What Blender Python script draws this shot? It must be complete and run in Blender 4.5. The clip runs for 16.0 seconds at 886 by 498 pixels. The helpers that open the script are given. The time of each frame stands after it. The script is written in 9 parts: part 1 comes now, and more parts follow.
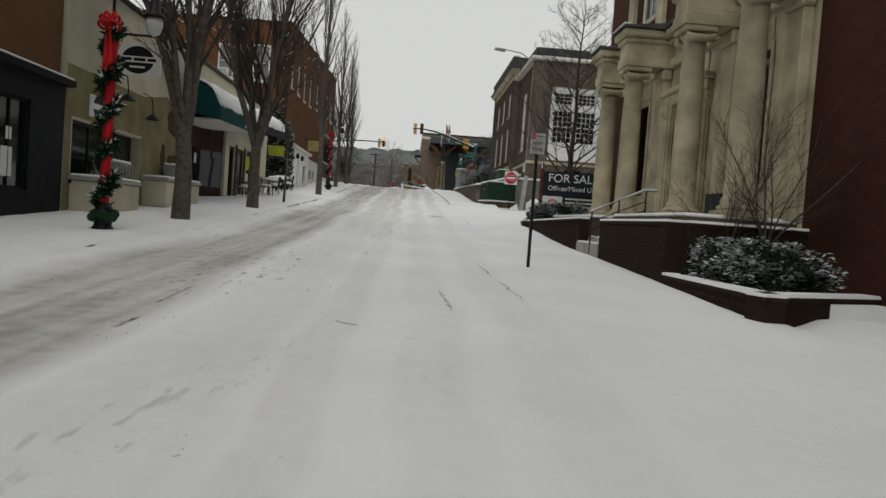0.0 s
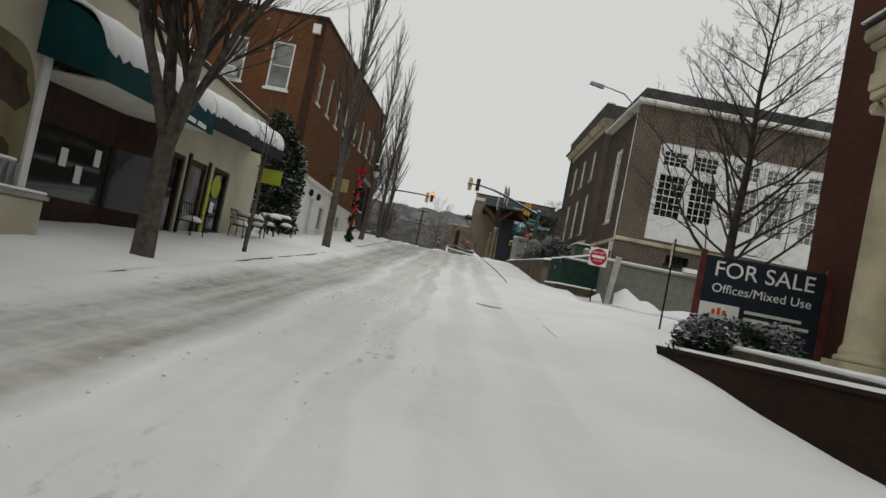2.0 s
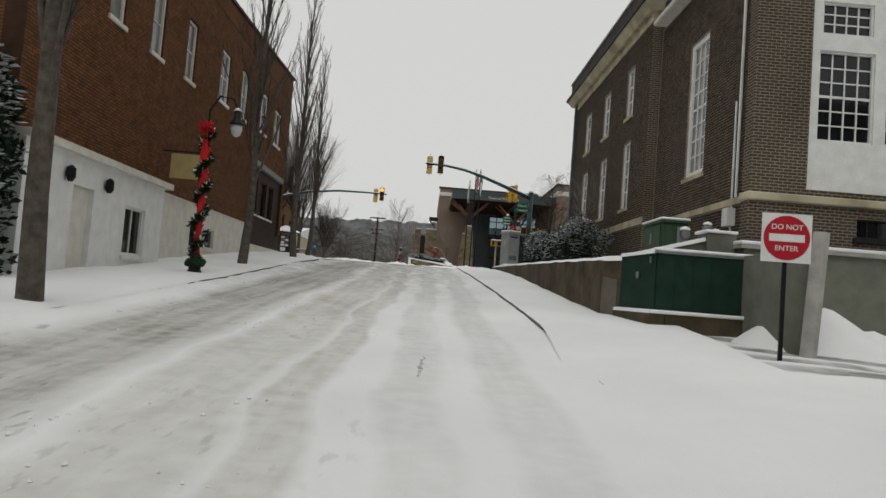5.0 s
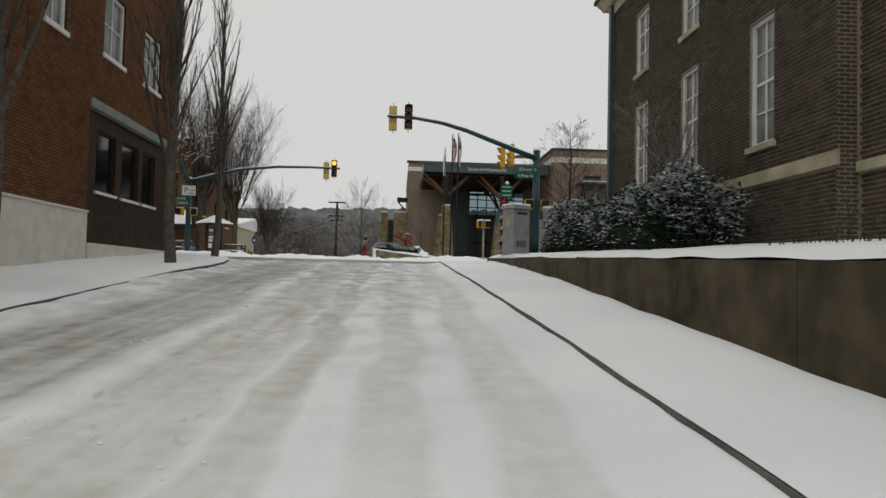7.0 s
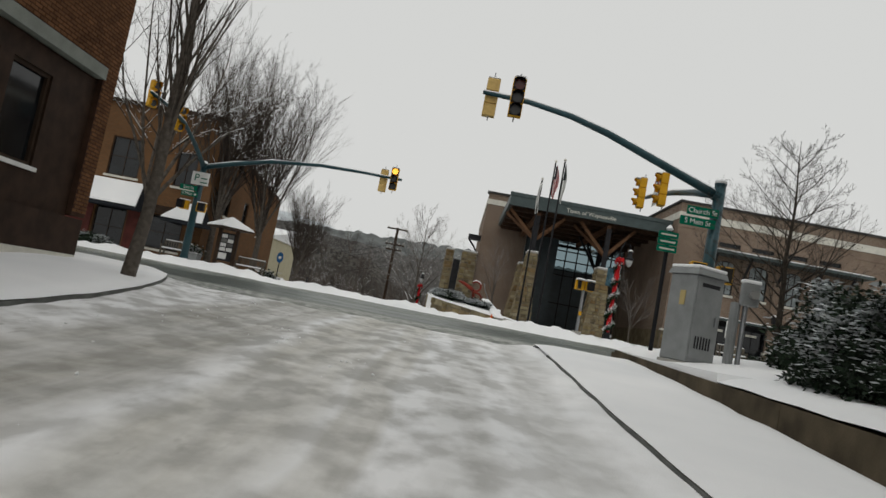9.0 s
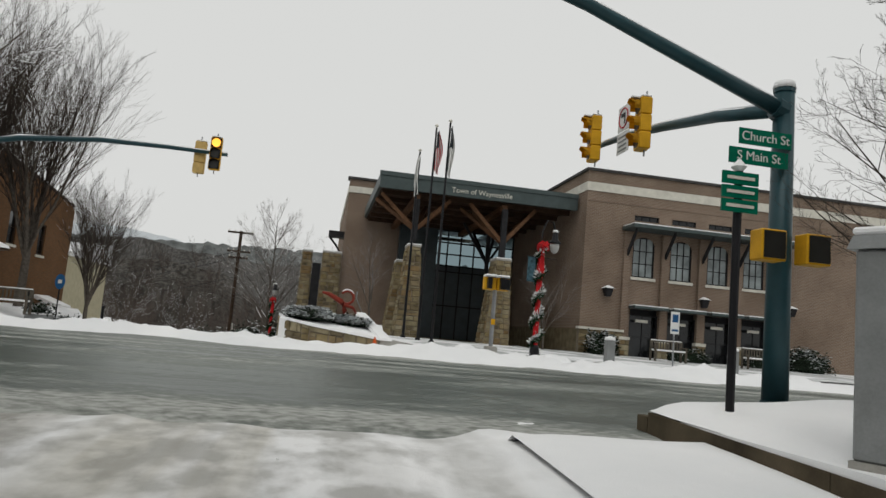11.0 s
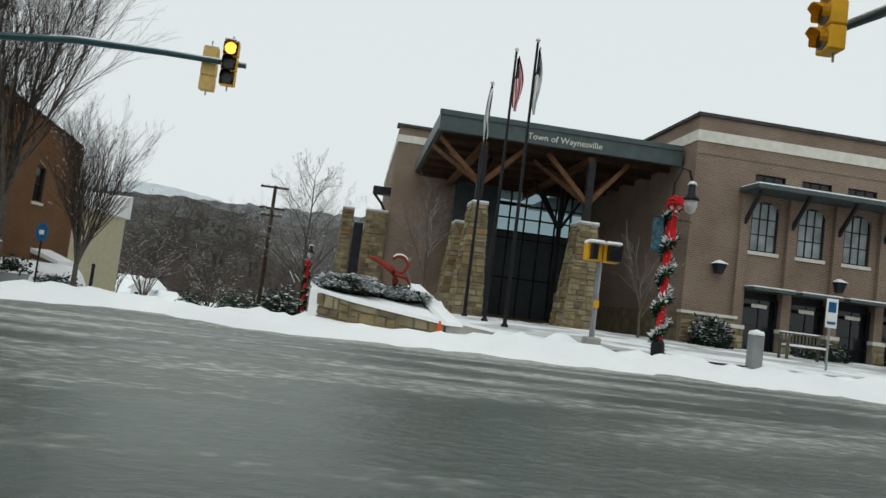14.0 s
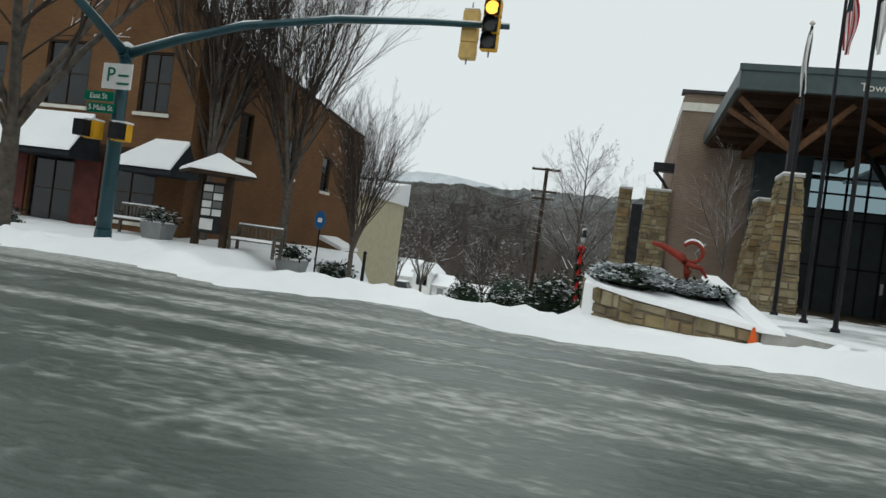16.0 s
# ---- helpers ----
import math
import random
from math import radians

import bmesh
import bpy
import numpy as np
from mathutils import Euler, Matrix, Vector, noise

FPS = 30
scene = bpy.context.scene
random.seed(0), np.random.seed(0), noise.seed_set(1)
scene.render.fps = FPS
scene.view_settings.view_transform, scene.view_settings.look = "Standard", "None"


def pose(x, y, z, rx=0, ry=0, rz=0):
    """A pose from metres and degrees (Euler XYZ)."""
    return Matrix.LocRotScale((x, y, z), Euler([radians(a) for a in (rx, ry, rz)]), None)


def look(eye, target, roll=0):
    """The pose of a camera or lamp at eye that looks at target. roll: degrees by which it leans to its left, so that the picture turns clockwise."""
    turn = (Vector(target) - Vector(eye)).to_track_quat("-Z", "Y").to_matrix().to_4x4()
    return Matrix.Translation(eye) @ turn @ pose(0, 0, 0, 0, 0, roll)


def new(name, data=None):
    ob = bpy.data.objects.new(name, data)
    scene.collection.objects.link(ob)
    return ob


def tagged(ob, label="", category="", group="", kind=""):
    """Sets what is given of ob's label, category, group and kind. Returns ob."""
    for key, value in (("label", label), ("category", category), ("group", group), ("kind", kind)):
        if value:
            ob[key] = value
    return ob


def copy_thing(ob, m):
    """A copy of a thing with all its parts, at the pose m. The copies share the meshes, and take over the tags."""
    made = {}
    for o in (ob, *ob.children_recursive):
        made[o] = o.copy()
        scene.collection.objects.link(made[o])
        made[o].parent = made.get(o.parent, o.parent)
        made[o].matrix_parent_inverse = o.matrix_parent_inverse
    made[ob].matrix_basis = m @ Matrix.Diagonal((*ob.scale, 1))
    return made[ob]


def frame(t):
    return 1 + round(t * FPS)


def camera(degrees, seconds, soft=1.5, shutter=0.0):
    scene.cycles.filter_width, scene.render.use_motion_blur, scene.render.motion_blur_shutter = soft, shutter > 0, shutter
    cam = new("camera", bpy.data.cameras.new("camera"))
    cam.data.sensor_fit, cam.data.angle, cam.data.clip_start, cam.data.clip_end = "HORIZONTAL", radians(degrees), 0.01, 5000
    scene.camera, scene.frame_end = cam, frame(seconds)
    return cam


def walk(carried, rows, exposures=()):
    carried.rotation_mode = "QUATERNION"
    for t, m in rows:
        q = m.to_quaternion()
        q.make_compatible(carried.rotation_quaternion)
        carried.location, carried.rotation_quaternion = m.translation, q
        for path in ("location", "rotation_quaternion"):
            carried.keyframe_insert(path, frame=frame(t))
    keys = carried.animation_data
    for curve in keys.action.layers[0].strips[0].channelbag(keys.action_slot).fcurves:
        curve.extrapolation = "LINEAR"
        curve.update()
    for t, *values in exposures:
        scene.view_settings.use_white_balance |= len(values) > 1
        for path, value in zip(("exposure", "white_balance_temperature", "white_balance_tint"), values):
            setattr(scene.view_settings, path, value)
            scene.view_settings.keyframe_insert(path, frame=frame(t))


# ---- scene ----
cam = camera(64.1, 16.0)
PATH = [
    (0, (0.128, 0.568, 1.493), (0.228, 2.564, 1.413), 4.16),
    (0.5, (0.108, 3.662, 1.590), (0.211, 5.659, 1.648), 6.46),
    (1, (-0.045, 6.845, 1.777), (-0.007, 8.837, 1.946), 12.12),
    (1.5, (0.139, 10.056, 1.990), (0.112, 12.052, 2.117), 13.18),
    (2, (0.160, 13.110, 2.103), (0.117, 15.108, 2.188), 11.37),
    (2.5, (0.111, 16.142, 2.251), (0.060, 18.139, 2.339), 11.87),
    (3, (0.045, 19.155, 2.386), (-0.026, 21.152, 2.466), 11.86),
    (3.5, (0.044, 22.189, 2.503), (0.001, 24.186, 2.603), 8.87),
    (3.7, (0.029, 23.424, 2.551), (0.051, 25.421, 2.643), 8.71),
    (5.8, (0.592, 37.559, 3.411), (0.663, 39.553, 3.547), 1.84),
    (6, (0.556, 38.767, 3.483), (0.656, 40.762, 3.592), 1.16),
    (6.5, (0.520, 41.959, 3.713), (0.639, 43.953, 3.801), 0.87),
    (7, (0.467, 45.199, 3.929), (0.592, 47.194, 4.011), 1.38),
    (7.5, (0.395, 48.438, 4.174), (0.491, 50.433, 4.280), 3.46),
    (8, (0.331, 51.787, 4.404), (0.354, 53.782, 4.542), 6.91),
    (8.5, (0.337, 54.943, 4.669), (0.319, 56.937, 4.823), 6.69),
    (9, (0.113, 57.798, 4.911), (0.052, 59.788, 5.093), 10.86),
    (9.5, (0.184, 60.589, 5.140), (0.080, 62.577, 5.334), 9.04),
    (10, (0.081, 63.084, 5.300), (0.118, 65.072, 5.517), 7.72),
    (10.2, (-0.068, 64.073, 5.388), (0.135, 66.049, 5.623), 7.32),
    (12.3, (0.034, 71.385, 5.818), (0.407, 73.339, 6.017), 4.43),
    (12.5, (-0.063, 71.868, 5.789), (0.272, 73.833, 5.949), 4.60),
    (13, (-0.211, 72.711, 5.834), (0.065, 74.689, 5.943), 4.87),
    (13.5, (-0.239, 73.351, 5.891), (0.018, 75.332, 6.001), 6.65),
    (14, (-0.198, 73.894, 5.898), (0.038, 75.875, 6.032), 7.14),
    (14.5, (-0.264, 74.612, 6.100), (-0.294, 76.607, 6.243), 12.68),
    (15, (-0.357, 74.847, 5.974), (-0.717, 76.814, 6.003), 12.68),
    (15.5, (-0.466, 75.522, 5.997), (-0.909, 77.472, 6.045), 12.23),
    (16, (-0.394, 76.560, 6.060), (-0.902, 78.494, 6.050), 7.50),
]
EXPOSURE = [(0, 0.20, 6620, 6), (10, 0.22, 6600, 7), (12.4, 0.44, 6500, 7), (13, 0.46, 6380, 4), (14, 0.48, 6220, 2), (14.7, 0.48, 6120, 1), (16, 0.46, 6180, 2)]   # seconds, stops, kelvin, tint
walk(cam, [(t, look(eye, target, roll)) for t, eye, target, roll in PATH], EXPOSURE)

# ---- light: flat winter overcast ----
world = bpy.data.worlds.new("overcast")
scene.world = world
world.use_nodes = True
wn, wl = world.node_tree.nodes, world.node_tree.links
for n in list(wn):
    wn.remove(n)
sky = wn.new("ShaderNodeTexSky")
sky.sky_type, sky.sun_disc = "NISHITA", False
sky.sun_elevation, sky.sun_rotation = radians(38), radians(200)
sky.dust_density, sky.air_density = 6.0, 0.6
grey = wn.new("ShaderNodeHueSaturation")
grey.inputs["Saturation"].default_value, grey.inputs["Value"].default_value = 0.12, 0.06
cloud = wn.new("ShaderNodeMix")
cloud.data_type = "RGBA"
cloud.inputs[0].default_value = 0.92
cloud.inputs[7].default_value = (0.60, 0.60, 0.605, 1)
back = wn.new("ShaderNodeBackground")
back.inputs[1].default_value = 1.0
wout = wn.new("ShaderNodeOutputWorld")
wl.new(sky.outputs[0], grey.inputs["Color"])
wl.new(grey.outputs[0], cloud.inputs[6])
wl.new(cloud.outputs[2], back.inputs[0])
wl.new(back.outputs[0], wout.inputs[0])

sun = new("sun", bpy.data.lights.new("sun", "SUN"))
sun.data.energy, sun.data.angle, sun.data.color = 0.5, radians(40), (1, 0.985, 0.965)
sun.matrix_world = look((0, 0, 50), (8, 22, 10))


# ---- materials ----
def nodes_of(name, rough=0.8, metal=0.0, spec=0.3):
    m = bpy.data.materials.new(name)
    m.use_nodes = True
    nt = m.node_tree
    b = nt.nodes["Principled BSDF"]
    b.inputs["Roughness"].default_value = rough
    b.inputs["Metallic"].default_value = metal
    b.inputs["Specular IOR Level"].default_value = spec
    return m, nt, b


def tex(nt, kind, scale, detail=4.0, coords="Object", stretch=None):
    tc = nt.nodes.new("ShaderNodeTexCoord")
    t = nt.nodes.new(kind)
    t.inputs["Scale"].default_value = scale
    if "Detail" in t.inputs:
        t.inputs["Detail"].default_value = detail
    src = tc.outputs[coords]
    if stretch:
        mp = nt.nodes.new("ShaderNodeMapping")
        mp.inputs["Scale"].default_value = stretch
        nt.links.new(src, mp.inputs[0])
        src = mp.outputs[0]
    nt.links.new(src, t.inputs["Vector"])
    return t


def ramp(nt, src, stops):
    r = nt.nodes.new("ShaderNodeValToRGB")
    while len(r.color_ramp.elements) < len(stops):
        r.color_ramp.elements.new(0.5)
    for e, (p, c) in zip(r.color_ramp.elements, stops):
        e.position = p
        e.color = (*c, 1) if len(c) == 3 else c
    nt.links.new(src, r.inputs[0])
    return r


def mixc(nt, fac, a, b, mode="MIX"):
    m = nt.nodes.new("ShaderNodeMix")
    m.data_type, m.blend_type = "RGBA", mode
    for i, v in ((0, fac), (6, a), (7, b)):
        if isinstance(v, (int, float)):
            m.inputs[i].default_value = v
        elif isinstance(v, tuple):
            m.inputs[i].default_value = (*v, 1)
        else:
            nt.links.new(v, m.inputs[i])
    return m.outputs[2]


def bump(nt, b, src, strength=0.3, dist=0.02):
    n = nt.nodes.new("ShaderNodeBump")
    n.inputs["Strength"].default_value, n.inputs["Distance"].default_value = strength, dist
    nt.links.new(src, n.inputs["Height"])
    nt.links.new(n.outputs[0], b.inputs["Normal"])


def plain(name, col, rough=0.7, metal=0.0, spec=0.12, vary=0.25, scale=3.0, grain=40.0, bumps=0.15, island=0.0):
    """A painted or raw surface: a large stain, a fine grain and a slight relief round one base colour."""
    m, nt, b = nodes_of(name, rough, metal, spec)
    n1, n2 = tex(nt, "ShaderNodeTexNoise", scale), tex(nt, "ShaderNodeTexNoise", grain)
    lo = tuple(c * (1 - vary) for c in col)
    hi = tuple(min(1, c * (1 + vary)) for c in col)
    c1 = ramp(nt, n1.outputs["Fac"], [(0.3, lo), (0.7, hi)]).outputs[0]
    g = ramp(nt, n2.outputs["Fac"], [(0.3, (0.82, 0.82, 0.82)), (0.7, (1, 1, 1))]).outputs[0]
    c = mixc(nt, 0.6, c1, g, "MULTIPLY")
    if island:
        ge = nt.nodes.new("ShaderNodeNewGeometry")
        oi = nt.nodes.new("ShaderNodeObjectInfo")
        ad = nt.nodes.new("ShaderNodeMath")
        ad.operation = "ADD"
        nt.links.new(ge.outputs["Random Per Island"], ad.inputs[0])
        nt.links.new(oi.outputs["Random"], ad.inputs[1])
        fr = nt.nodes.new("ShaderNodeMath")
        fr.operation = "FRACT"
        nt.links.new(ad.outputs[0], fr.inputs[0])
        k = ramp(nt, fr.outputs[0], [(0.0, (1 - island,) * 3), (1.0, (1, 1, 1))]).outputs[0]
        c = mixc(nt, 1.0, c, k, "MULTIPLY")
    nt.links.new(c, b.inputs["Base Color"])
    if bumps:
        bump(nt, b, n2.outputs["Fac"], bumps, 0.01)
    return m


def brickwork(name, a, bb, mortar, turn=(0, 0, 0)):
    """Courses of brick for walls that stay too far off for single bricks."""
    m, nt, b = nodes_of(name, 0.9, 0, 0.1)
    tc = nt.nodes.new("ShaderNodeTexCoord")
    sx = nt.nodes.new("ShaderNodeSeparateXYZ")
    nt.links.new(tc.outputs["Object"], sx.inputs[0])
    ad = nt.nodes.new("ShaderNodeMath")
    ad.operation = "ADD"
    nt.links.new(sx.outputs[0], ad.inputs[0])
    nt.links.new(sx.outputs[1], ad.inputs[1])
    cx = nt.nodes.new("ShaderNodeCombineXYZ")
    nt.links.new(ad.outputs[0], cx.inputs[0])
    nt.links.new(sx.outputs[2], cx.inputs[1])
    br = nt.nodes.new("ShaderNodeTexBrick")
    br.inputs["Scale"].default_value = 1.0
    br.inputs["Brick Width"].default_value, br.inputs["Row Height"].default_value = 0.215, 0.075
    br.inputs["Mortar Size"].default_value = 0.011
    br.inputs["Color1"].default_value, br.inputs["Color2"].default_value, br.inputs["Mortar"].default_value = (*a, 1), (*bb, 1), (*mortar, 1)
    nt.links.new(cx.outputs[0], br.inputs["Vector"])
    n1 = tex(nt, "ShaderNodeTexNoise", 0.5, 6)
    st = ramp(nt, n1.outputs["Fac"], [(0.3, (0.66, 0.64, 0.62)), (0.65, (1, 1, 1))]).outputs[0]
    nt.links.new(mixc(nt, 0.8, br.outputs["Color"], st, "MULTIPLY"), b.inputs["Base Color"])
    bump(nt, b, br.outputs["Fac"], -0.35, 0.01)
    return m


def snow_mat(name, tracks=None):
    m, nt, b = nodes_of(name, 0.75, 0, 0.25)
    n1, n2, n3 = tex(nt, "ShaderNodeTexNoise", 0.35, 5), tex(nt, "ShaderNodeTexNoise", 4.0, 8), tex(nt, "ShaderNodeTexNoise", 60.0, 3)
    c = ramp(nt, n1.outputs["Fac"], [(0.3, (0.76, 0.77, 0.78)), (0.7, (0.86, 0.86, 0.86))]).outputs[0]
    if tracks:
        c = tracks(nt, c, n2)
    nt.links.new(c, b.inputs["Base Color"])
    h = mixc(nt, 0.3, n2.outputs["Fac"], n3.outputs["Fac"])
    bump(nt, b, h, 0.5, 0.05)
    b.inputs["Subsurface Weight"].default_value = 0.0
    return m


def maths(nt, op, a, bv=None, cv=None):
    n = nt.nodes.new("ShaderNodeMath")
    n.operation = op
    for i, v in enumerate((a, bv, cv)):
        if v is None:
            continue
        if isinstance(v, (int, float)):
            n.inputs[i].default_value = v
        else:
            nt.links.new(v, n.inputs[i])
    return n.outputs[0]


def lane_tracks(centres, axis, dark, tint, strength):
    """Wheel tracks packed into the snow along one axis, broken up by noise."""
    def go(nt, c, n2):
        tc = nt.nodes.new("ShaderNodeTexCoord")
        sx = nt.nodes.new("ShaderNodeSeparateXYZ")
        nt.links.new(tc.outputs["Object"], sx.inputs[0])
        st = (0.12, 1.0, 1.0) if axis == "y" else (1.0, 0.10, 1.0)
        wob = tex(nt, "ShaderNodeTexNoise", 0.25, 3)
        pos = sx.outputs[0] if axis == "y" else sx.outputs[1]
        wv = maths(nt, "MULTIPLY", maths(nt, "SUBTRACT", wob.outputs["Fac"], 0.5), 0.9)
        pos = maths(nt, "ADD", pos, wv)
        total = None
        for p, w in centres:
            d = maths(nt, "DIVIDE", maths(nt, "ABSOLUTE", maths(nt, "SUBTRACT", pos, p)), w)
            k = maths(nt, "SUBTRACT", 1.0, maths(nt, "MINIMUM", d, 1.0))
            total = k if total is None else maths(nt, "MAXIMUM", total, k)
        streak = tex(nt, "ShaderNodeTexNoise", 2.2, 6, stretch=(1.6, 0.035, 1.0) if axis == "y" else (0.035, 1.6, 1.0))
        s = ramp(nt, streak.outputs["Fac"], [(0.32, (0, 0, 0)), (0.62, (1, 1, 1))]).outputs[0]
        patch = tex(nt, "ShaderNodeTexNoise", 0.5, 4)
        s2 = ramp(nt, patch.outputs["Fac"], [(0.35, (0.25, 0.25, 0.25)), (0.65, (1, 1, 1))]).outputs[0]
        body = maths(nt, "MINIMUM", maths(nt, "MULTIPLY", total, 2.4), 1.0)
        s = maths(nt, "ADD", maths(nt, "MULTIPLY", s, 0.42), 0.58)
        s2 = maths(nt, "ADD", maths(nt, "MULTIPLY", s2, 0.4), 0.6)
        f = maths(nt, "MULTIPLY", maths(nt, "MULTIPLY", body, s), s2)
        f = maths(nt, "MULTIPLY", f, strength)
        grit = ramp(nt, n2.outputs["Fac"], [(0.35, dark), (0.65, tint)]).outputs[0]
        return mixc(nt, f, c, grit)
    return go


SNOW = snow_mat("fresh snow")


def trodden(nt, c, n2):
    """Thin snow worn through to wet paving in patches."""
    blot = tex(nt, "ShaderNodeTexNoise", 0.7, 6, stretch=(0.7, 1.0, 1.0))
    k = ramp(nt, blot.outputs["Fac"], [(0.42, (0, 0, 0)), (0.56, (0.85, 0.85, 0.85))]).outputs[0]
    grit = ramp(nt, n2.outputs["Fac"], [(0.35, (0.25, 0.262, 0.26)), (0.65, (0.44, 0.452, 0.45))]).outputs[0]
    return mixc(nt, k, c, grit)


TRODDEN = snow_mat("trodden snow", trodden)


def street_tracks(nt, c, n2):
    tc = nt.nodes.new("ShaderNodeTexCoord")
    sx = nt.nodes.new("ShaderNodeSeparateXYZ")
    nt.links.new(tc.outputs["Object"], sx.inputs[0])

    def along(a, b, lo, hi):
        r = nt.nodes.new("ShaderNodeMapRange")
        r.inputs["From Min"].default_value, r.inputs["From Max"].default_value = a, b
        r.inputs["To Min"].default_value, r.inputs["To Max"].default_value = lo, hi
        nt.links.new(sx.outputs[1], r.inputs["Value"])
        return r.outputs[0]
    # the downhill lane, worn grey low down and tan slush further up
    grit = lane_tracks([(-3.3, 1.15)], "y", (0.25, 0.238, 0.205), (0.43, 0.418, 0.375), 1.0)(nt, c, n2)
    c = mixc(nt, along(14, 48, 0.92, 1.0), c, grit)
    tan = lane_tracks([(-1.45, 0.72), (-0.55, 0.3)], "y", (0.40, 0.382, 0.33), (0.58, 0.563, 0.51), 0.9)(nt, c, n2)
    c = mixc(nt, along(20, 46, 0.3, 1.0), c, tan)
    worn = lane_tracks([(0.45, 0.35), (1.45, 0.4)], "y", (0.44, 0.435, 0.415), (0.62, 0.62, 0.605), 0.6)(nt, c, n2)
    c = mixc(nt, along(24, 52, 0.35, 1.0), c, worn)
    # brown crumbs pressed into the wheel tracks
    crumb = tex(nt, "ShaderNodeTexNoise", 9.0, 10, stretch=(1.0, 0.3, 1.0))
    place = tex(nt, "ShaderNodeTexNoise", 0.45, 3, stretch=(1.0, 0.5, 1.0))
    k = maths(nt, "MULTIPLY", ramp(nt, crumb.outputs["Fac"], [(0.58, (0, 0, 0)), (0.68, (1, 1, 1))]).outputs[0], ramp(nt, place.outputs["Fac"], [(0.5, (0, 0, 0)), (0.62, (1, 1, 1))]).outputs[0])
    left = nt.nodes.new("ShaderNodeMapRange")
    left.inputs["From Min"].default_value, left.inputs["From Max"].default_value = 0.6, -1.2
    nt.links.new(sx.outputs[0], left.inputs["Value"])
    c = mixc(nt, maths(nt, "MULTIPLY", maths(nt, "MULTIPLY", k, left.outputs[0]), 0.6), c, (0.19, 0.178, 0.15))
    # slush carried round from the crossing
    blot = tex(nt, "ShaderNodeTexNoise", 2.6, 12, stretch=(0.9, 0.55, 1.0))
    k = ramp(nt, blot.outputs["Fac"], [(0.40, (0.12, 0.12, 0.12)), (0.50, (0.5, 0.5, 0.5)), (0.60, (1, 1, 1))]).outputs[0]
    east = nt.nodes.new("ShaderNodeMapRange")
    east.inputs["From Min"].default_value, east.inputs["From Max"].default_value = 2.2, 0.6
    east.inputs["To Min"].default_value = 0.15
    nt.links.new(sx.outputs[0], east.inputs["Value"])
    near = maths(nt, "MULTIPLY", along(49, 66, 0.0, 0.62), east.outputs[0])
    return mixc(nt, maths(nt, "MULTIPLY", k, near), c, (0.225, 0.220, 0.198))


ROADSNOW = snow_mat("driven snow", street_tracks)


def slush_mat():
    m, nt, b = nodes_of("wet street with slush", 0.55, 0, 0.4)
    tc = nt.nodes.new("ShaderNodeTexCoord")
    sx = nt.nodes.new("ShaderNodeSeparateXYZ")
    nt.links.new(tc.outputs["Object"], sx.inputs[0])
    sway = tex(nt, "ShaderNodeTexNoise", 0.16, 3, stretch=(0.5, 1.0, 1.0))
    y = maths(nt, "ADD", sx.outputs[1], maths(nt, "MULTIPLY", maths(nt, "SUBTRACT", sway.outputs["Fac"], 0.5), 1.6))
    across = nt.nodes.new("ShaderNodeMapRange")
    across.inputs["From Min"].default_value, across.inputs["From Max"].default_value = 75.0, 88.5
    nt.links.new(y, across.inputs["Value"])
    # ridges of slush between the wheel tracks, mostly near the far kerb
    band = ramp(nt, across.outputs[0], [(0.0, (0.9,) * 3), (0.10, (0.62,) * 3), (0.2, (0.30,) * 3), (0.40, (0.22,) * 3), (0.53, (0.34,) * 3), (0.575, (0.60,) * 3), (0.615, (0.24,) * 3), (0.665, (0.64,) * 3), (0.70, (0.30,) * 3), (0.75, (0.70,) * 3), (0.79, (0.30,) * 3), (0.845, (0.78,) * 3), (0.88, (0.42,) * 3), (0.93, (0.85,) * 3), (0.96, (0.6,) * 3), (1.0, (1.0,) * 3)]).outputs[0]
    streak = tex(nt, "ShaderNodeTexNoise", 1.0, 9, stretch=(0.10, 1.9, 1))
    patch = tex(nt, "ShaderNodeTexNoise", 0.45, 7, stretch=(0.45, 1.0, 1))
    fine = tex(nt, "ShaderNodeTexNoise", 7.0, 8, stretch=(0.7, 1.3, 1))
    n = maths(nt, "ADD", maths(nt, "MULTIPLY", maths(nt, "SUBTRACT", streak.outputs["Fac"], 0.5), 1.1), maths(nt, "MULTIPLY", maths(nt, "SUBTRACT", patch.outputs["Fac"], 0.5), 1.3))
    n = maths(nt, "ADD", n, maths(nt, "MULTIPLY", maths(nt, "SUBTRACT", fine.outputs["Fac"], 0.5), 0.8))
    cover = maths(nt, "ADD", band, n)
    f = ramp(nt, cover, [(0.36, (0, 0, 0)), (0.50, (0.22,) * 3), (0.62, (0.55,) * 3), (0.85, (1, 1, 1))]).outputs[0]
    wet = ramp(nt, patch.outputs["Fac"], [(0.35, (0.047, 0.062, 0.053)), (0.65, (0.082, 0.101, 0.086))]).outputs[0]
    snow = ramp(nt, fine.outputs["Fac"], [(0.3, (0.20, 0.205, 0.185)), (0.7, (0.42, 0.43, 0.405))]).outputs[0]
    nt.links.new(mixc(nt, f, wet, snow), b.inputs["Base Color"])
    nt.links.new(ramp(nt, f, [(0.0, (0.34, 0.34, 0.34)), (0.5, (0.8, 0.8, 0.8))]).outputs[0], b.inputs["Roughness"])
    bump(nt, b, cover, 0.5, 0.05)
    return m


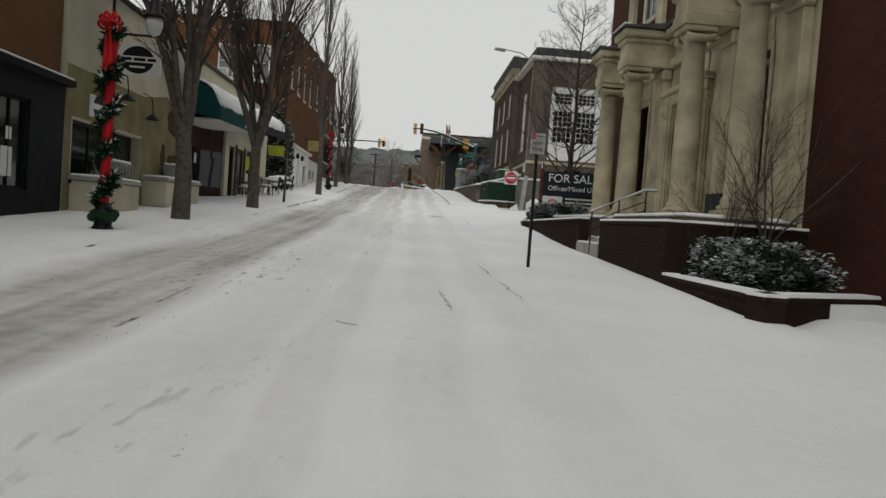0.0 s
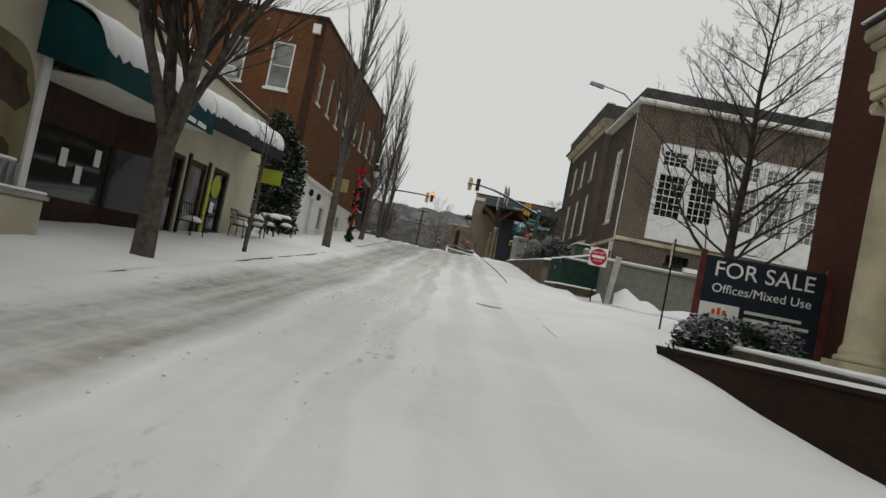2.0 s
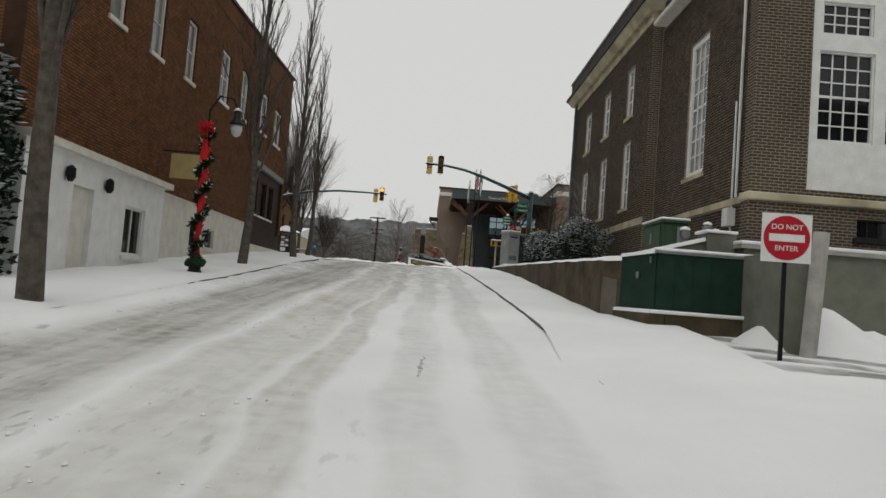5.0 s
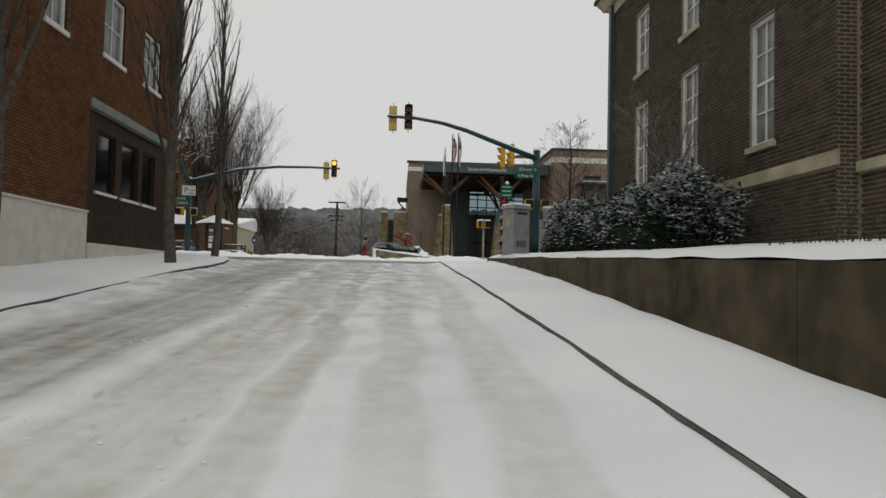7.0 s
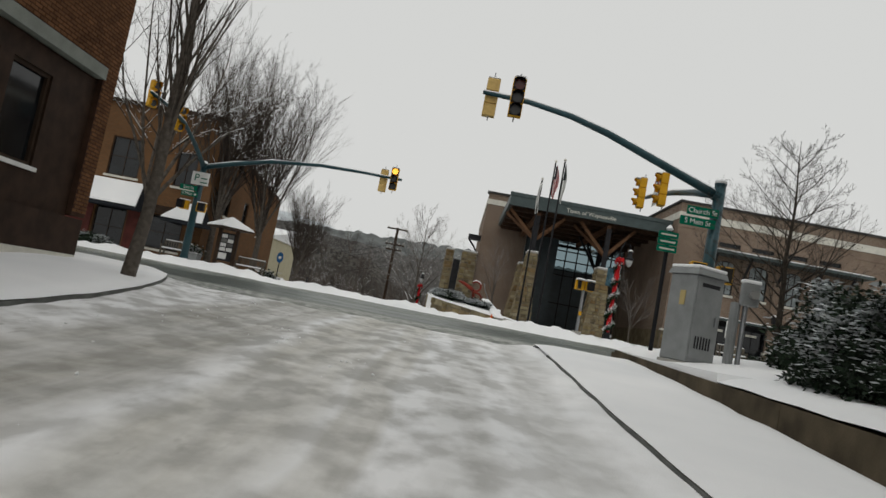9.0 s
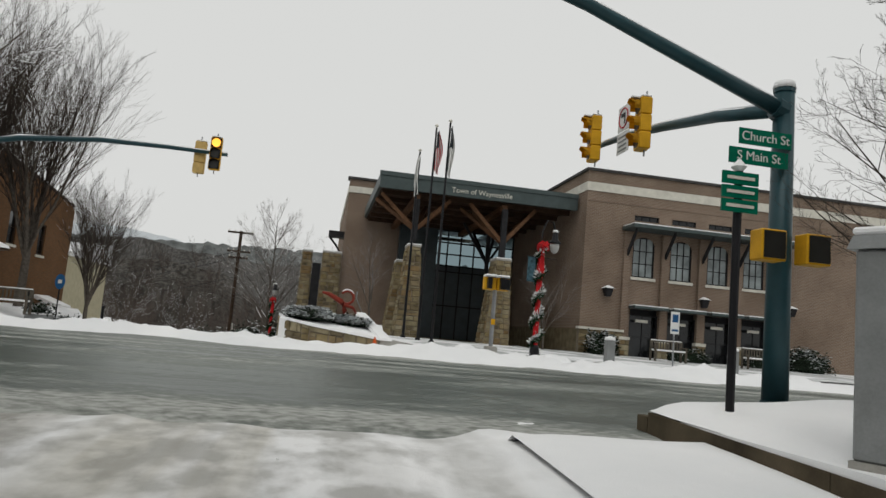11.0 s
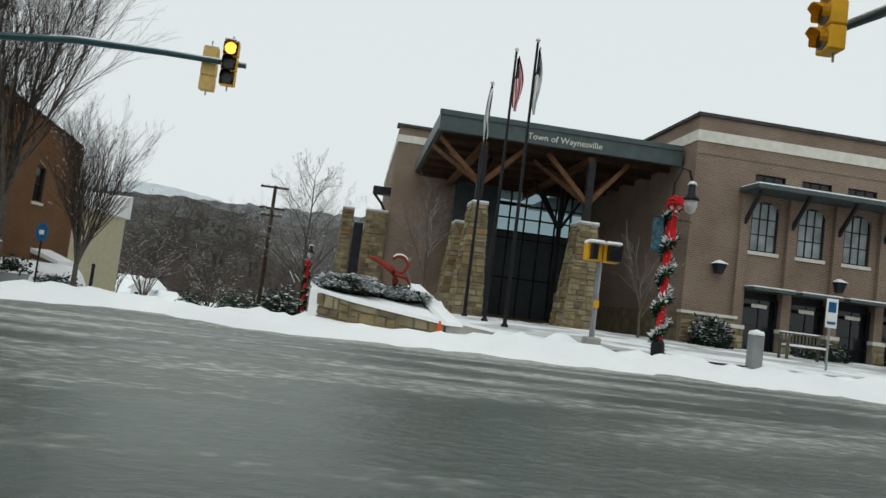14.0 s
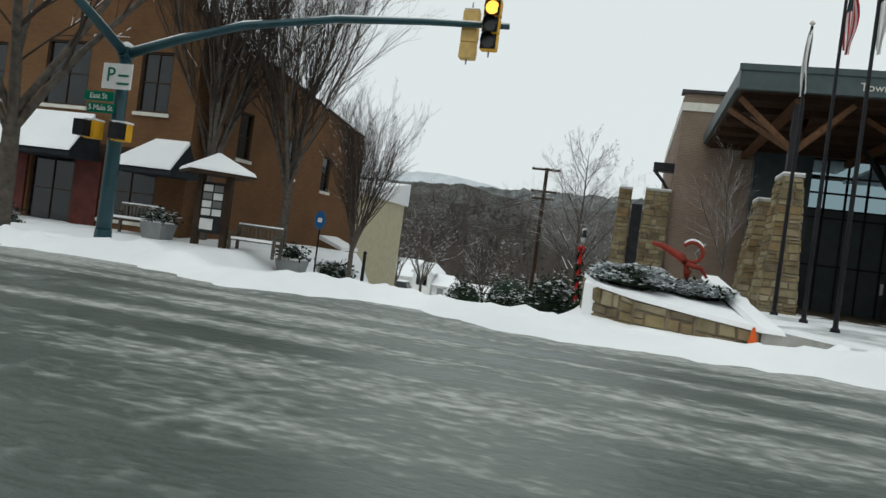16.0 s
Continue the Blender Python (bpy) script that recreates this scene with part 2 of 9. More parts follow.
SLUSH = slush_mat()
BRICK_L = brickwork("orange brick courses", (0.172, 0.080, 0.036), (0.132, 0.060, 0.028), (0.06, 0.032, 0.02))
BRICK_LB = plain("orange brick", (0.172, 0.080, 0.036), 0.85, vary=0.2, island=0.35)
BRICK_C = brickwork("brown brick courses", (0.084, 0.066, 0.048), (0.063, 0.049, 0.036), (0.25, 0.215, 0.175))
BRICK_CB = plain("brown brick", (0.088, 0.067, 0.049), 0.85, vary=0.2, island=0.5)
MORTAR_C = plain("pale mortar", (0.27, 0.225, 0.175), 0.95)
MORTAR_L = plain("dark mortar", (0.055, 0.03, 0.02), 0.95)
BRICK_T = brickwork("hall brick courses", (0.215, 0.150, 0.110), (0.172, 0.119, 0.088), (0.29, 0.245, 0.20))
BRICK_R = brickwork("dark red brick courses", (0.085, 0.03, 0.019), (0.065, 0.023, 0.015), (0.05, 0.03, 0.022))
BRICK_D = brickwork("dark brown brick courses", (0.034, 0.019, 0.012), (0.026, 0.015, 0.010), (0.024, 0.017, 0.013))
BRICK_RB = plain("dark brown brick", (0.034, 0.019, 0.013), 0.85, vary=0.25, island=0.3)
BRICK_TAN = brickwork("tan brick courses", (0.175, 0.088, 0.040), (0.14, 0.070, 0.032), (0.13, 0.083, 0.048))
LIME = plain("weathered limestone", (0.42, 0.375, 0.262), 0.8, vary=0.36, scale=1.2)
STUCCO = plain("cream stucco", (0.50, 0.465, 0.36), 0.85, vary=0.12, scale=0.8)
TANPAINT = plain("tan painted render", (0.215, 0.19, 0.105), 0.85, vary=0.22, scale=1.4)
WHITE = plain("white paint", (0.72, 0.72, 0.70), 0.55, vary=0.08)
CREAM = plain("cream paint", (0.62, 0.60, 0.53), 0.6, vary=0.1)
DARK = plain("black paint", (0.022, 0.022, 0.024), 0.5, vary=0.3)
SHOP = plain("charcoal paint", (0.010, 0.011, 0.013), 0.6, vary=0.3)
MAROON = plain("dark red paint", (0.10, 0.028, 0.022), 0.5)
DKWOOD = plain("dark stained wood", (0.042, 0.027, 0.018), 0.6, vary=0.35)
SCAR = plain("bare brown plaster", (0.075, 0.056, 0.035), 0.9, vary=0.35, scale=3)
BAYWOOD = plain("dark red-brown boards", (0.036, 0.018, 0.013), 0.6, vary=0.35)
BRWOOD = plain("brown stained boards", (0.034, 0.019, 0.012), 0.6, vary=0.35)
HEADER = plain("grey-green painted board", (0.22, 0.235, 0.21), 0.6, vary=0.12)
TIMBER = plain("honey timber", (0.105, 0.053, 0.027), 0.6, vary=0.3, scale=6)
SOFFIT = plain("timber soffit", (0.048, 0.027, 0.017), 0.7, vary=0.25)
TEAL = plain("teal enamel", (0.018, 0.058, 0.070), 0.4, 0.1, 0.35, vary=0.15)
AWN = plain("green canvas", (0.006, 0.042, 0.045), 0.85, vary=0.2)
AWN_D = plain("dark canvas", (0.022, 0.025, 0.03), 0.9, vary=0.2)
FASCIA = plain("green-grey metal", (0.075, 0.095, 0.095), 0.45, 0.3, vary=0.12)
YELLOW_S = plain("snow-dusted signal yellow", (0.60, 0.42, 0.16), 0.7, vary=0.12, scale=9)
YELLOW = plain("signal yellow", (0.62, 0.33, 0.02), 0.45, vary=0.15)
BLACK = plain("black metal", (0.018, 0.018, 0.02), 0.4, 0.3, vary=0.2)
STEEL = plain("galvanised steel", (0.30, 0.31, 0.32), 0.4, 0.7, vary=0.15)
ALU = plain("grey cabinet metal", (0.25, 0.26, 0.26), 0.45, 0.3, vary=0.12)
CONC = plain("stained concrete", (0.08, 0.064, 0.042), 0.9, vary=0.5, scale=1.5, bumps=0.4)
CONC_P = plain("patched concrete", (0.125, 0.112, 0.09), 0.9, vary=0.4, scale=1.5, bumps=0.4)
CONC_L = plain("pale concrete", (0.36, 0.35, 0.32), 0.9, vary=0.2, bumps=0.3)
GREYWALL = plain("grey-green painted wall", (0.168, 0.176, 0.140), 0.85, vary=0.14)
FENCE_G = plain("green sheet metal", (0.014, 0.036, 0.026), 0.5, vary=0.2)
BOX_G = plain("transformer green", (0.04, 0.075, 0.042), 0.5, vary=0.15)
KERB = plain("wet kerb stone", (0.13, 0.135, 0.125), 0.7, vary=0.3, bumps=0.4)


def stone_mat():
    m, nt, b = nodes_of("fieldstone", 0.9, 0, 0.12)
    oi = nt.nodes.new("ShaderNodeObjectInfo")
    n1, n2 = tex(nt, "ShaderNodeTexNoise", 2.5, 6), tex(nt, "ShaderNodeTexNoise", 22.0, 6)
    c = ramp(nt, oi.outputs["Random"], [(0.0, (0.12, 0.10, 0.07)), (0.3, (0.25, 0.20, 0.105)), (0.55, (0.30, 0.265, 0.18)), (0.75, (0.20, 0.135, 0.065)), (1.0, (0.26, 0.23, 0.145))]).outputs[0]
    s = ramp(nt, n1.outputs["Fac"], [(0.32, (0.6, 0.58, 0.55)), (0.68, (1.1, 1.1, 1.1))]).outputs[0]
    nt.links.new(mixc(nt, 1.0, c, s, "MULTIPLY"), b.inputs["Base Color"])
    bump(nt, b, n2.outputs["Fac"], 0.6, 0.02)
    return m


STONE = stone_mat()
STONE_J = plain("stone joints", (0.19, 0.16, 0.12), 0.95)
DARKBARK = plain("dark wet bark", (0.050, 0.042, 0.034), 0.9, vary=0.35, scale=8, bumps=0.5)
BARK = plain("grey bark", (0.10, 0.086, 0.072), 0.9, vary=0.35, scale=8, bumps=0.6)
TWIG = plain("brown twigs", (0.062, 0.049, 0.041), 0.9, vary=0.3, scale=2)
TWIG_S = plain("snow-dusted twigs", (0.24, 0.22, 0.21), 0.9, vary=0.6, scale=5)
LEAF = plain("evergreen leaf", (0.020, 0.034, 0.019), 0.55, vary=0.5, island=0.5, bumps=0)
LEAF_S = plain("snowy leaf", (0.66, 0.69, 0.70), 0.8, vary=0.25, island=0.3, bumps=0)
GARL = plain("garland needles", (0.018, 0.045, 0.02), 0.8, vary=0.4, island=0.4, bumps=0)
RED = plain("red ribbon", (0.50, 0.018, 0.022), 0.5, vary=0.25)
SIGNRED = plain("sign red", (0.42, 0.02, 0.03), 0.5, vary=0.1)
SIGNGREEN = plain("sign green", (0.0, 0.13, 0.075), 0.45, vary=0.1)
SIGNBLUE = plain("sign blue", (0.02, 0.085, 0.20), 0.45, vary=0.1)
NAVY = plain("navy sign face", (0.014, 0.019, 0.028), 0.5, vary=0.1)
LIME_G = plain("lime green paint", (0.38, 0.42, 0.05), 0.6, vary=0.15)
TANSIGN = plain("tan sign board", (0.42, 0.33, 0.15), 0.7, vary=0.1)
ORANGE = plain("cone orange", (0.60, 0.10, 0.02), 0.5, vary=0.1)
PANEL_Y = plain("pale yellow siding", (0.50, 0.46, 0.32), 0.75, vary=0.08)
ROOFDK = plain("dark slate roof", (0.06, 0.058, 0.056), 0.85, vary=0.3)
RUST = plain("painted sculpture red", (0.24, 0.04, 0.026), 0.5, vary=0.25)
def thicket_mat(name, lo, hi):
    """Upright winter trunks and twigs seen from far off."""
    m, nt, b = nodes_of(name, 1.0, 0, 0.05)
    n1, n2 = tex(nt, "ShaderNodeTexNoise", 1.0, 8, stretch=(1.1, 1.1, 0.22)), tex(nt, "ShaderNodeTexNoise", 0.12, 5)
    c = ramp(nt, n1.outputs["Fac"], [(0.36, lo), (0.62, hi)]).outputs[0]
    s = ramp(nt, n2.outputs["Fac"], [(0.35, (0.7, 0.68, 0.66)), (0.65, (1.15, 1.15, 1.15))]).outputs[0]
    nt.links.new(mixc(nt, 1.0, c, s, "MULTIPLY"), b.inputs["Base Color"])
    bump(nt, b, n1.outputs["Fac"], 1.0, 0.6)
    return m


SIGNWHITE = plain("weathered sign white", (0.37, 0.37, 0.355), 0.5, vary=0.08)
# winter haze is put into this greyer, lighter wood colour
HILL = plain("leafless far woods paled for haze", (0.125, 0.132, 0.130), 1.0, vary=0.4, scale=0.05, grain=0.6, bumps=0)
# distance mist painted into the ridge as a pale blue-grey
HILL2 = plain("far ridge paled for mist", (0.50, 0.53, 0.55), 1.0, vary=0.1, scale=0.02, grain=0.2, bumps=0)


def glass_mat(name, col, rough=0.06):
    m, nt, b = nodes_of(name, rough, 0, 0.4)
    n = tex(nt, "ShaderNodeTexNoise", 1.3, 3)
    nt.links.new(ramp(nt, n.outputs["Fac"], [(0.35, tuple(c * 0.5 for c in col)), (0.7, col)]).outputs[0], b.inputs["Base Color"])
    return m


GLASS = glass_mat("dark window glass", (0.014, 0.016, 0.018))
# pale base colour stands in for the sky reflected in the panes
GLASS_W = glass_mat("glass coloured by sky reflection", (0.32, 0.365, 0.37), 0.1)
GLASS_P = glass_mat("window with pale blind", (0.22, 0.22, 0.21), 0.15)
LENS_RED = plain("unlit red lens", (0.09, 0.008, 0.006), 0.3, spec=0.5)
LENS_OFF = plain("unlit lens", (0.02, 0.02, 0.018), 0.3, spec=0.5)


def glow_mat(name, col, power):
    m, nt, b = nodes_of(name, 0.4)
    b.inputs["Base Color"].default_value = (*col, 1)
    b.inputs["Emission Color"].default_value = (*col, 1)
    b.inputs["Emission Strength"].default_value = power
    return m


AMBER_ON = glow_mat("lit amber lens", (1.0, 0.44, 0.06), 1.45)


SLATE = plain("slate-blue panel and pane gleam", (0.045, 0.060, 0.066), 0.35, spec=0.4, vary=0.15)


def clear_glass():
    m, nt, b = nodes_of("bluish window glass", 0.02, 0, 0.5)
    b.inputs["Base Color"].default_value = (0.25, 0.33, 0.36, 1)
    b.inputs["Transmission Weight"].default_value = 1.0
    b.inputs["IOR"].default_value = 1.02
    return m


GLASS_C = clear_glass()


# ---- builders ----
def mesh_ob(name, verts, faces, mat, parent=None, label="", smooth=False):
    me = bpy.data.meshes.new(name)
    used = sorted({i for f in faces for i in f})
    if len(used) < len(verts):
        spot = {k: n for n, k in enumerate(used)}
        verts, faces = [verts[k] for k in used], [tuple(spot[k] for k in f) for f in faces]
    me.from_pydata([tuple(map(float, v)) for v in verts], [], faces)
    me.materials.append(mat)
    if smooth:
        me.polygons.foreach_set("use_smooth", [True] * len(me.polygons))
    me.update()
    ob = new(name, me)
    if parent:
        ob.parent = parent
        ob.matrix_parent_inverse = parent.matrix_world.inverted()
    if label:
        ob["label"] = label
    return ob


def part(name, bm, mat, parent=None, label="", smooth=False, bevel=0.0):
    bmesh.ops.recalc_face_normals(bm, faces=bm.faces)
    if bevel:
        bmesh.ops.bevel(bm, geom=bm.edges[:], offset=bevel, segments=1, affect="EDGES", clamp_overlap=True)
    me = bpy.data.meshes.new(name)
    bm.to_mesh(me)
    bm.free()
    me.materials.append(mat)
    if smooth:
        me.polygons.foreach_set("use_smooth", [True] * len(me.polygons))
    ob = new(name, me)
    if parent:
        ob.parent = parent
        ob.matrix_parent_inverse = parent.matrix_world.inverted()
    if label:
        ob["label"] = label
    return ob


def thing(name, at, label, category, group="", kind="", turn=0.0):
    e = new(name)
    e.empty_display_size = 0.2
    e.matrix_world = pose(*at, 0, 0, turn)
    return tagged(e, label, category, group, kind)


def setting(ob, label, category):
    return tagged(ob, label, category, "", "structure")


def bx(x0, x1, y0, y1, z0, z1, bm=None):
    bm = bm or bmesh.new()
    v = [bm.verts.new(p) for p in ((x0, y0, z0), (x1, y0, z0), (x1, y1, z0), (x0, y1, z0), (x0, y0, z1), (x1, y0, z1), (x1, y1, z1), (x0, y1, z1))]
    for f in ((0, 3, 2, 1), (4, 5, 6, 7), (0, 1, 5, 4), (1, 2, 6, 5), (2, 3, 7, 6), (3, 0, 4, 7)):
        bm.faces.new([v[i] for i in f])
    return bm


def hexa(pts, bm=None):
    """A block from eight corners: four below and four above, in the same turn."""
    bm = bm or bmesh.new()
    v = [bm.verts.new(p) for p in pts]
    for f in ((0, 3, 2, 1), (4, 5, 6, 7), (0, 1, 5, 4), (1, 2, 6, 5), (2, 3, 7, 6), (3, 0, 4, 7)):
        bm.faces.new([v[i] for i in f])
    return bm


def tube(points, radii, seg=8, bm=None, caps=True):
    bm = bm or bmesh.new()
    rings = []
    pts = [Vector(p) for p in points]
    if isinstance(radii, (int, float)):
        radii = [radii] * len(pts)
    for i, p in enumerate(pts):
        d = (pts[min(i + 1, len(pts) - 1)] - pts[max(i - 1, 0)]).normalized()
        a = d.orthogonal().normalized() if abs(d.z) < 0.99 else Vector((1, 0, 0))
        a = (a - d * a.dot(d)).normalized()
        b = d.cross(a)
        rings.append([bm.verts.new(p + (a * math.cos(2 * math.pi * k / seg) + b * math.sin(2 * math.pi * k / seg)) * radii[i]) for k in range(seg)])
    for r, s in zip(rings, rings[1:]):
        off = min(range(seg), key=lambda o: (r[0].co - s[o].co).length)
        for k in range(seg):
            bm.faces.new((r[k], r[(k + 1) % seg], s[(k + 1 + off) % seg], s[(k + off) % seg]))
    if caps:
        bm.faces.new(list(reversed(rings[0])))
        bm.faces.new(rings[-1])
    return bm


def lathe(profile, at=(0, 0, 0), seg=16, bm=None, flute=0.0):
    """A body of revolution round z from (radius, height) pairs."""
    bm = bm or bmesh.new()
    rings = []
    for r, z in profile:
        rings.append([bm.verts.new((at[0] + (r - (flute if k % 2 else 0)) * math.cos(2 * math.pi * k / seg), at[1] + (r - (flute if k % 2 else 0)) * math.sin(2 * math.pi * k / seg), at[2] + z)) for k in range(seg)])
    for r, s in zip(rings, rings[1:]):
        for k in range(seg):
            bm.faces.new((r[k], r[(k + 1) % seg], s[(k + 1) % seg], s[k]))
    bm.faces.new(list(reversed(rings[0])))
    bm.faces.new(rings[-1])
    return bm


def wall(name, axis, at, depth, u0, u1, z0, z1, holes, mat, parent=None, label="", top=None):
    """An upright wall in the plane axis=at with real openings (u0, u1, z0, z1) through its thickness; depth is signed."""
    us = sorted({u0, u1, *[h[0] for h in holes], *[h[1] for h in holes]})
    zs = sorted({z0, z1, *[h[2] for h in holes], *[h[3] for h in holes]})
    us = [u for u in us if u0 <= u <= u1]
    zs = [z for z in zs if z0 <= z <= z1]
    solid = [[not any(h[0] - 1e-6 <= us[i] and us[i + 1] <= h[1] + 1e-6 and h[2] - 1e-6 <= zs[j] and zs[j + 1] <= h[3] + 1e-6 for h in holes) for j in range(len(zs) - 1)] for i in range(len(us) - 1)]
    verts, faces, seen = [], [], {}

    def vid(i, j, k):
        key = (i, j, k)
        if key not in seen:
            seen[key] = len(verts)
            a = at + (depth if k else 0)
            verts.append((a, us[i], zs[j]) if axis == "x" else (us[i], a, zs[j]))
        return seen[key]

    def ok(i, j):
        return 0 <= i < len(us) - 1 and 0 <= j < len(zs) - 1 and solid[i][j]

    for i in range(len(us) - 1):
        for j in range(len(zs) - 1):
            if not solid[i][j]:
                continue
            for k in (0, 1):
                faces.append((vid(i, j, k), vid(i + 1, j, k), vid(i + 1, j + 1, k), vid(i, j + 1, k)))
            for di, dj, e in ((-1, 0, ((i, j), (i, j + 1))), (1, 0, ((i + 1, j), (i + 1, j + 1))), (0, -1, ((i, j), (i + 1, j))), (0, 1, ((i, j + 1), (i + 1, j + 1)))):
                if not ok(i + di, j + dj):
                    (a, b), (c, d) = e
                    faces.append((vid(a, b, 0), vid(c, d, 0), vid(c, d, 1), vid(a, b, 1)))
    bm = bmesh.new()
    bv = [bm.verts.new(v) for v in verts]
    for f in faces:
        bm.faces.new([bv[q] for q in f])
    return part(name, bm, mat, parent, label)


def axbox(axis, at, a, b, u0, u1, z0, z1, bm=None):
    """A box by depths a..b off the plane axis=at, along u and up z."""
    if axis == "x":
        return bx(min(at + a, at + b), max(at + a, at + b), u0, u1, z0, z1, bm)
    return bx(u0, u1, min(at + a, at + b), max(at + a, at + b), z0, z1, bm)


def sash(name, axis, at, out, u0, u1, z0, z1, cols, rows, frame_mat, pane_mat, parent, trim=0.07, sill=0.12, sill_mat=None, rail=None, bar=0.028):
    """A window in an opening of the wall axis=at: frame, sill, panes and glazing bars, set back from the face. out: +1 or -1, the way it faces."""
    g = out * -0.12
    w = new(name)
    w.empty_display_size = 0.1
    if parent:
        w.parent = parent
        w.matrix_parent_inverse = parent.matrix_world.inverted()
    bm = bmesh.new()
    for q in ((u0, u0 + trim, z0, z1), (u1 - trim, u1, z0, z1), (u0 + trim, u1 - trim, z1 - trim, z1), (u0 + trim, u1 - trim, z0, z0 + trim)):
        axbox(axis, at, g + out * 0.07, g - out * 0.05, *q, bm=bm)
    part("window_frame", bm, frame_mat, w)
    if sill:
        part("sill", axbox(axis, at, out * 0.07, -out * 0.10, u0 - 0.08, u1 + 0.08, z0 - sill, z0 - 0.002), sill_mat or frame_mat, w)
    a0, a1, b0, b1 = u0 + trim, u1 - trim, z0 + trim, z1 - trim
    for i in range(1, cols):
        u = a0 + (a1 - a0) * i / cols
        part("glazing_bar", axbox(axis, at, g + out * 0.035, g - out * 0.005, u - bar / 2, u + bar / 2, b0, b1), frame_mat, w)
    for j in range(1, rows):
        z = b0 + (b1 - b0) * j / rows
        h = bar * (2.0 if rail and j == rail else 1) / 2
        part("glazing_bar", axbox(axis, at, g + out * 0.030, g - out * 0.004, a0, a1, z - h, z + h), frame_mat, w)
    part("pane", axbox(axis, at, g, g - out * 0.012, a0, a1, b0, b1), pane_mat, w)
    return w


def writing(name, text, size, m, mat, parent, label="", depth=0.006, align="CENTER"):
    cu = bpy.data.curves.new(name, "FONT")
    cu.body, cu.size, cu.extrude, cu.align_x, cu.align_y = text, size, depth, align, "CENTER"
    tmp = bpy.data.objects.new("tmp_text", cu)
    me = bpy.data.meshes.new_from_object(tmp)
    bpy.data.objects.remove(tmp)
    me.materials.clear()
    me.materials.append(mat)
    ob = new(name, me)
    ob.matrix_basis = m
    if parent:
        ob.parent = parent
        ob.matrix_parent_inverse = parent.matrix_world.inverted()
    if label:
        ob["label"] = label
    return ob


FACE_S = lambda x, y, z: pose(x, y, z, 90, 0, 0)      # reads from the south


# ---- ground ----
GY = (-200, -60, 0, 22, 37.5, 51.7, 63, 71.2, 76.4, 80, 88, 95, 100)
GZ = (-6, -1.9, 0, 1.02, 1.92, 2.91, 3.81, 4.31, 4.57, 4.70, 4.85, 5.02, 5.15)


def street(y):
    return float(np.interp(y, GY, GZ))


def lump(x, y, s=1.0):
    return noise.noise((x * s, y * s, 0.3))


def smooth(a, b, v):
    t = min(1, max(0, (v - a) / (b - a)))
    return t * t * (3 - 2 * t)


def land(x, y):
    """The lie of the land: the street's profile, and the fall of the road beyond the crossing."""
    z = street(min(y, 100))
    drop = min(6.2, 0.095 * max(0, y - 89.5)) * (1 - 0.6 * smooth(8, 30, x))
    return z - drop


def sheet(name, xs, ys, h, mat, smooth_shade=True):
    verts = [(x, y, h(x, y)) for y in ys for x in xs]
    nx = len(xs)
    faces = [(j * nx + i, j * nx + i + 1, (j + 1) * nx + i + 1, (j + 1) * nx + i) for j in range(len(ys) - 1) for i in range(nx - 1)]
    return mesh_ob(name, verts, faces, mat, smooth=smooth_shade)


def steps(*runs):
    out = []
    for a, b, d in runs:
        out += list(np.arange(a, b, d))
    return out + [runs[-1][1]]


KL, KR = -4.85, 2.62          # the kerbs of the street


def ground_h(x, y):
    z = land(x, y)
    if -9 < x < 5.6 and y < 77 or 74 < y < 90:
        z -= 0.45
    return z


ground = sheet("ground", steps((-1500, -100, 100), (-100, -30, 7), (-30, 30, 2), (30, 100, 7), (100, 1500, 100)), steps((-200, -30, 20), (-30, 110, 2), (110, 200, 5), (200, 1400, 60)), ground_h, SNOW)
setting(ground, "open snow-covered ground falling away beyond the crossing", "ground")


def kerb_left(y):
    return KL - 0.15 * smooth(44, 51, y) - (0 if y < 66 else 0.9 * (y - 66) ** 2 / 38)


def kerb_right(y):
    return 2.58 - 0.42 * smooth(50, 68, y)


def kerb_top(y, seed):
    return 0.13 + 0.012 * lump(y, seed, 1.3)


def kerbed(y):
    return smooth(40.5, 46, y)


def bank_left(y):
    """Height of the snow that lies against the left kerb's face."""
    shows = -0.012 + 0.055 * lump(y * 0.23, 4.0) + 0.03 * lump(y * 1.7, 1.0) + 0.022 * smooth(24, 34, y) + 0.022 * smooth(58, 66, y)
    return kerb_top(y, 1.0) - min(0.065, max(-0.022, shows))


def road_h(x, y):
    z = street(y) - 0.02 * ((x + 1) / 3.6) ** 2
    rut = sum(math.exp(-((x - c) / w) ** 2) for c, w in ((-3.2, 0.6), (-1.5, 0.3), (-0.3, 0.3), (1.3, 0.3)))
    z += 0.025 - 0.022 * rut * (0.6 + 0.6 * lump(x * 2, y * 0.2)) + 0.015 * lump(x, y, 1.7)
    z += 0.03 * math.exp(-((x + 2.15 - 0.25 * lump(y * 0.4, 2.0)) / 0.14) ** 2) * max(0, 0.5 + lump(x * 3, y * 3))
    # ploughed bank at the left kerb, drifted snow at the right one
    e = x - kerb_left(y)
    z += bank_left(y) * math.exp(-(max(0, e) / 0.55) ** 2) * (1.0 + 0.4 * lump(x, y, 1.4) * smooth(0, 0.3, e))
    if y > 38:
        z += (kerb_top(y, 1.0) - 0.042 - 0.02 * lump(y * 0.6, 9.0)) * kerbed(y) * math.exp(-(min(0, x - kerb_right(y)) / 0.4) ** 2)
    return z - 0.09 * smooth(74.2, 76.2, y)


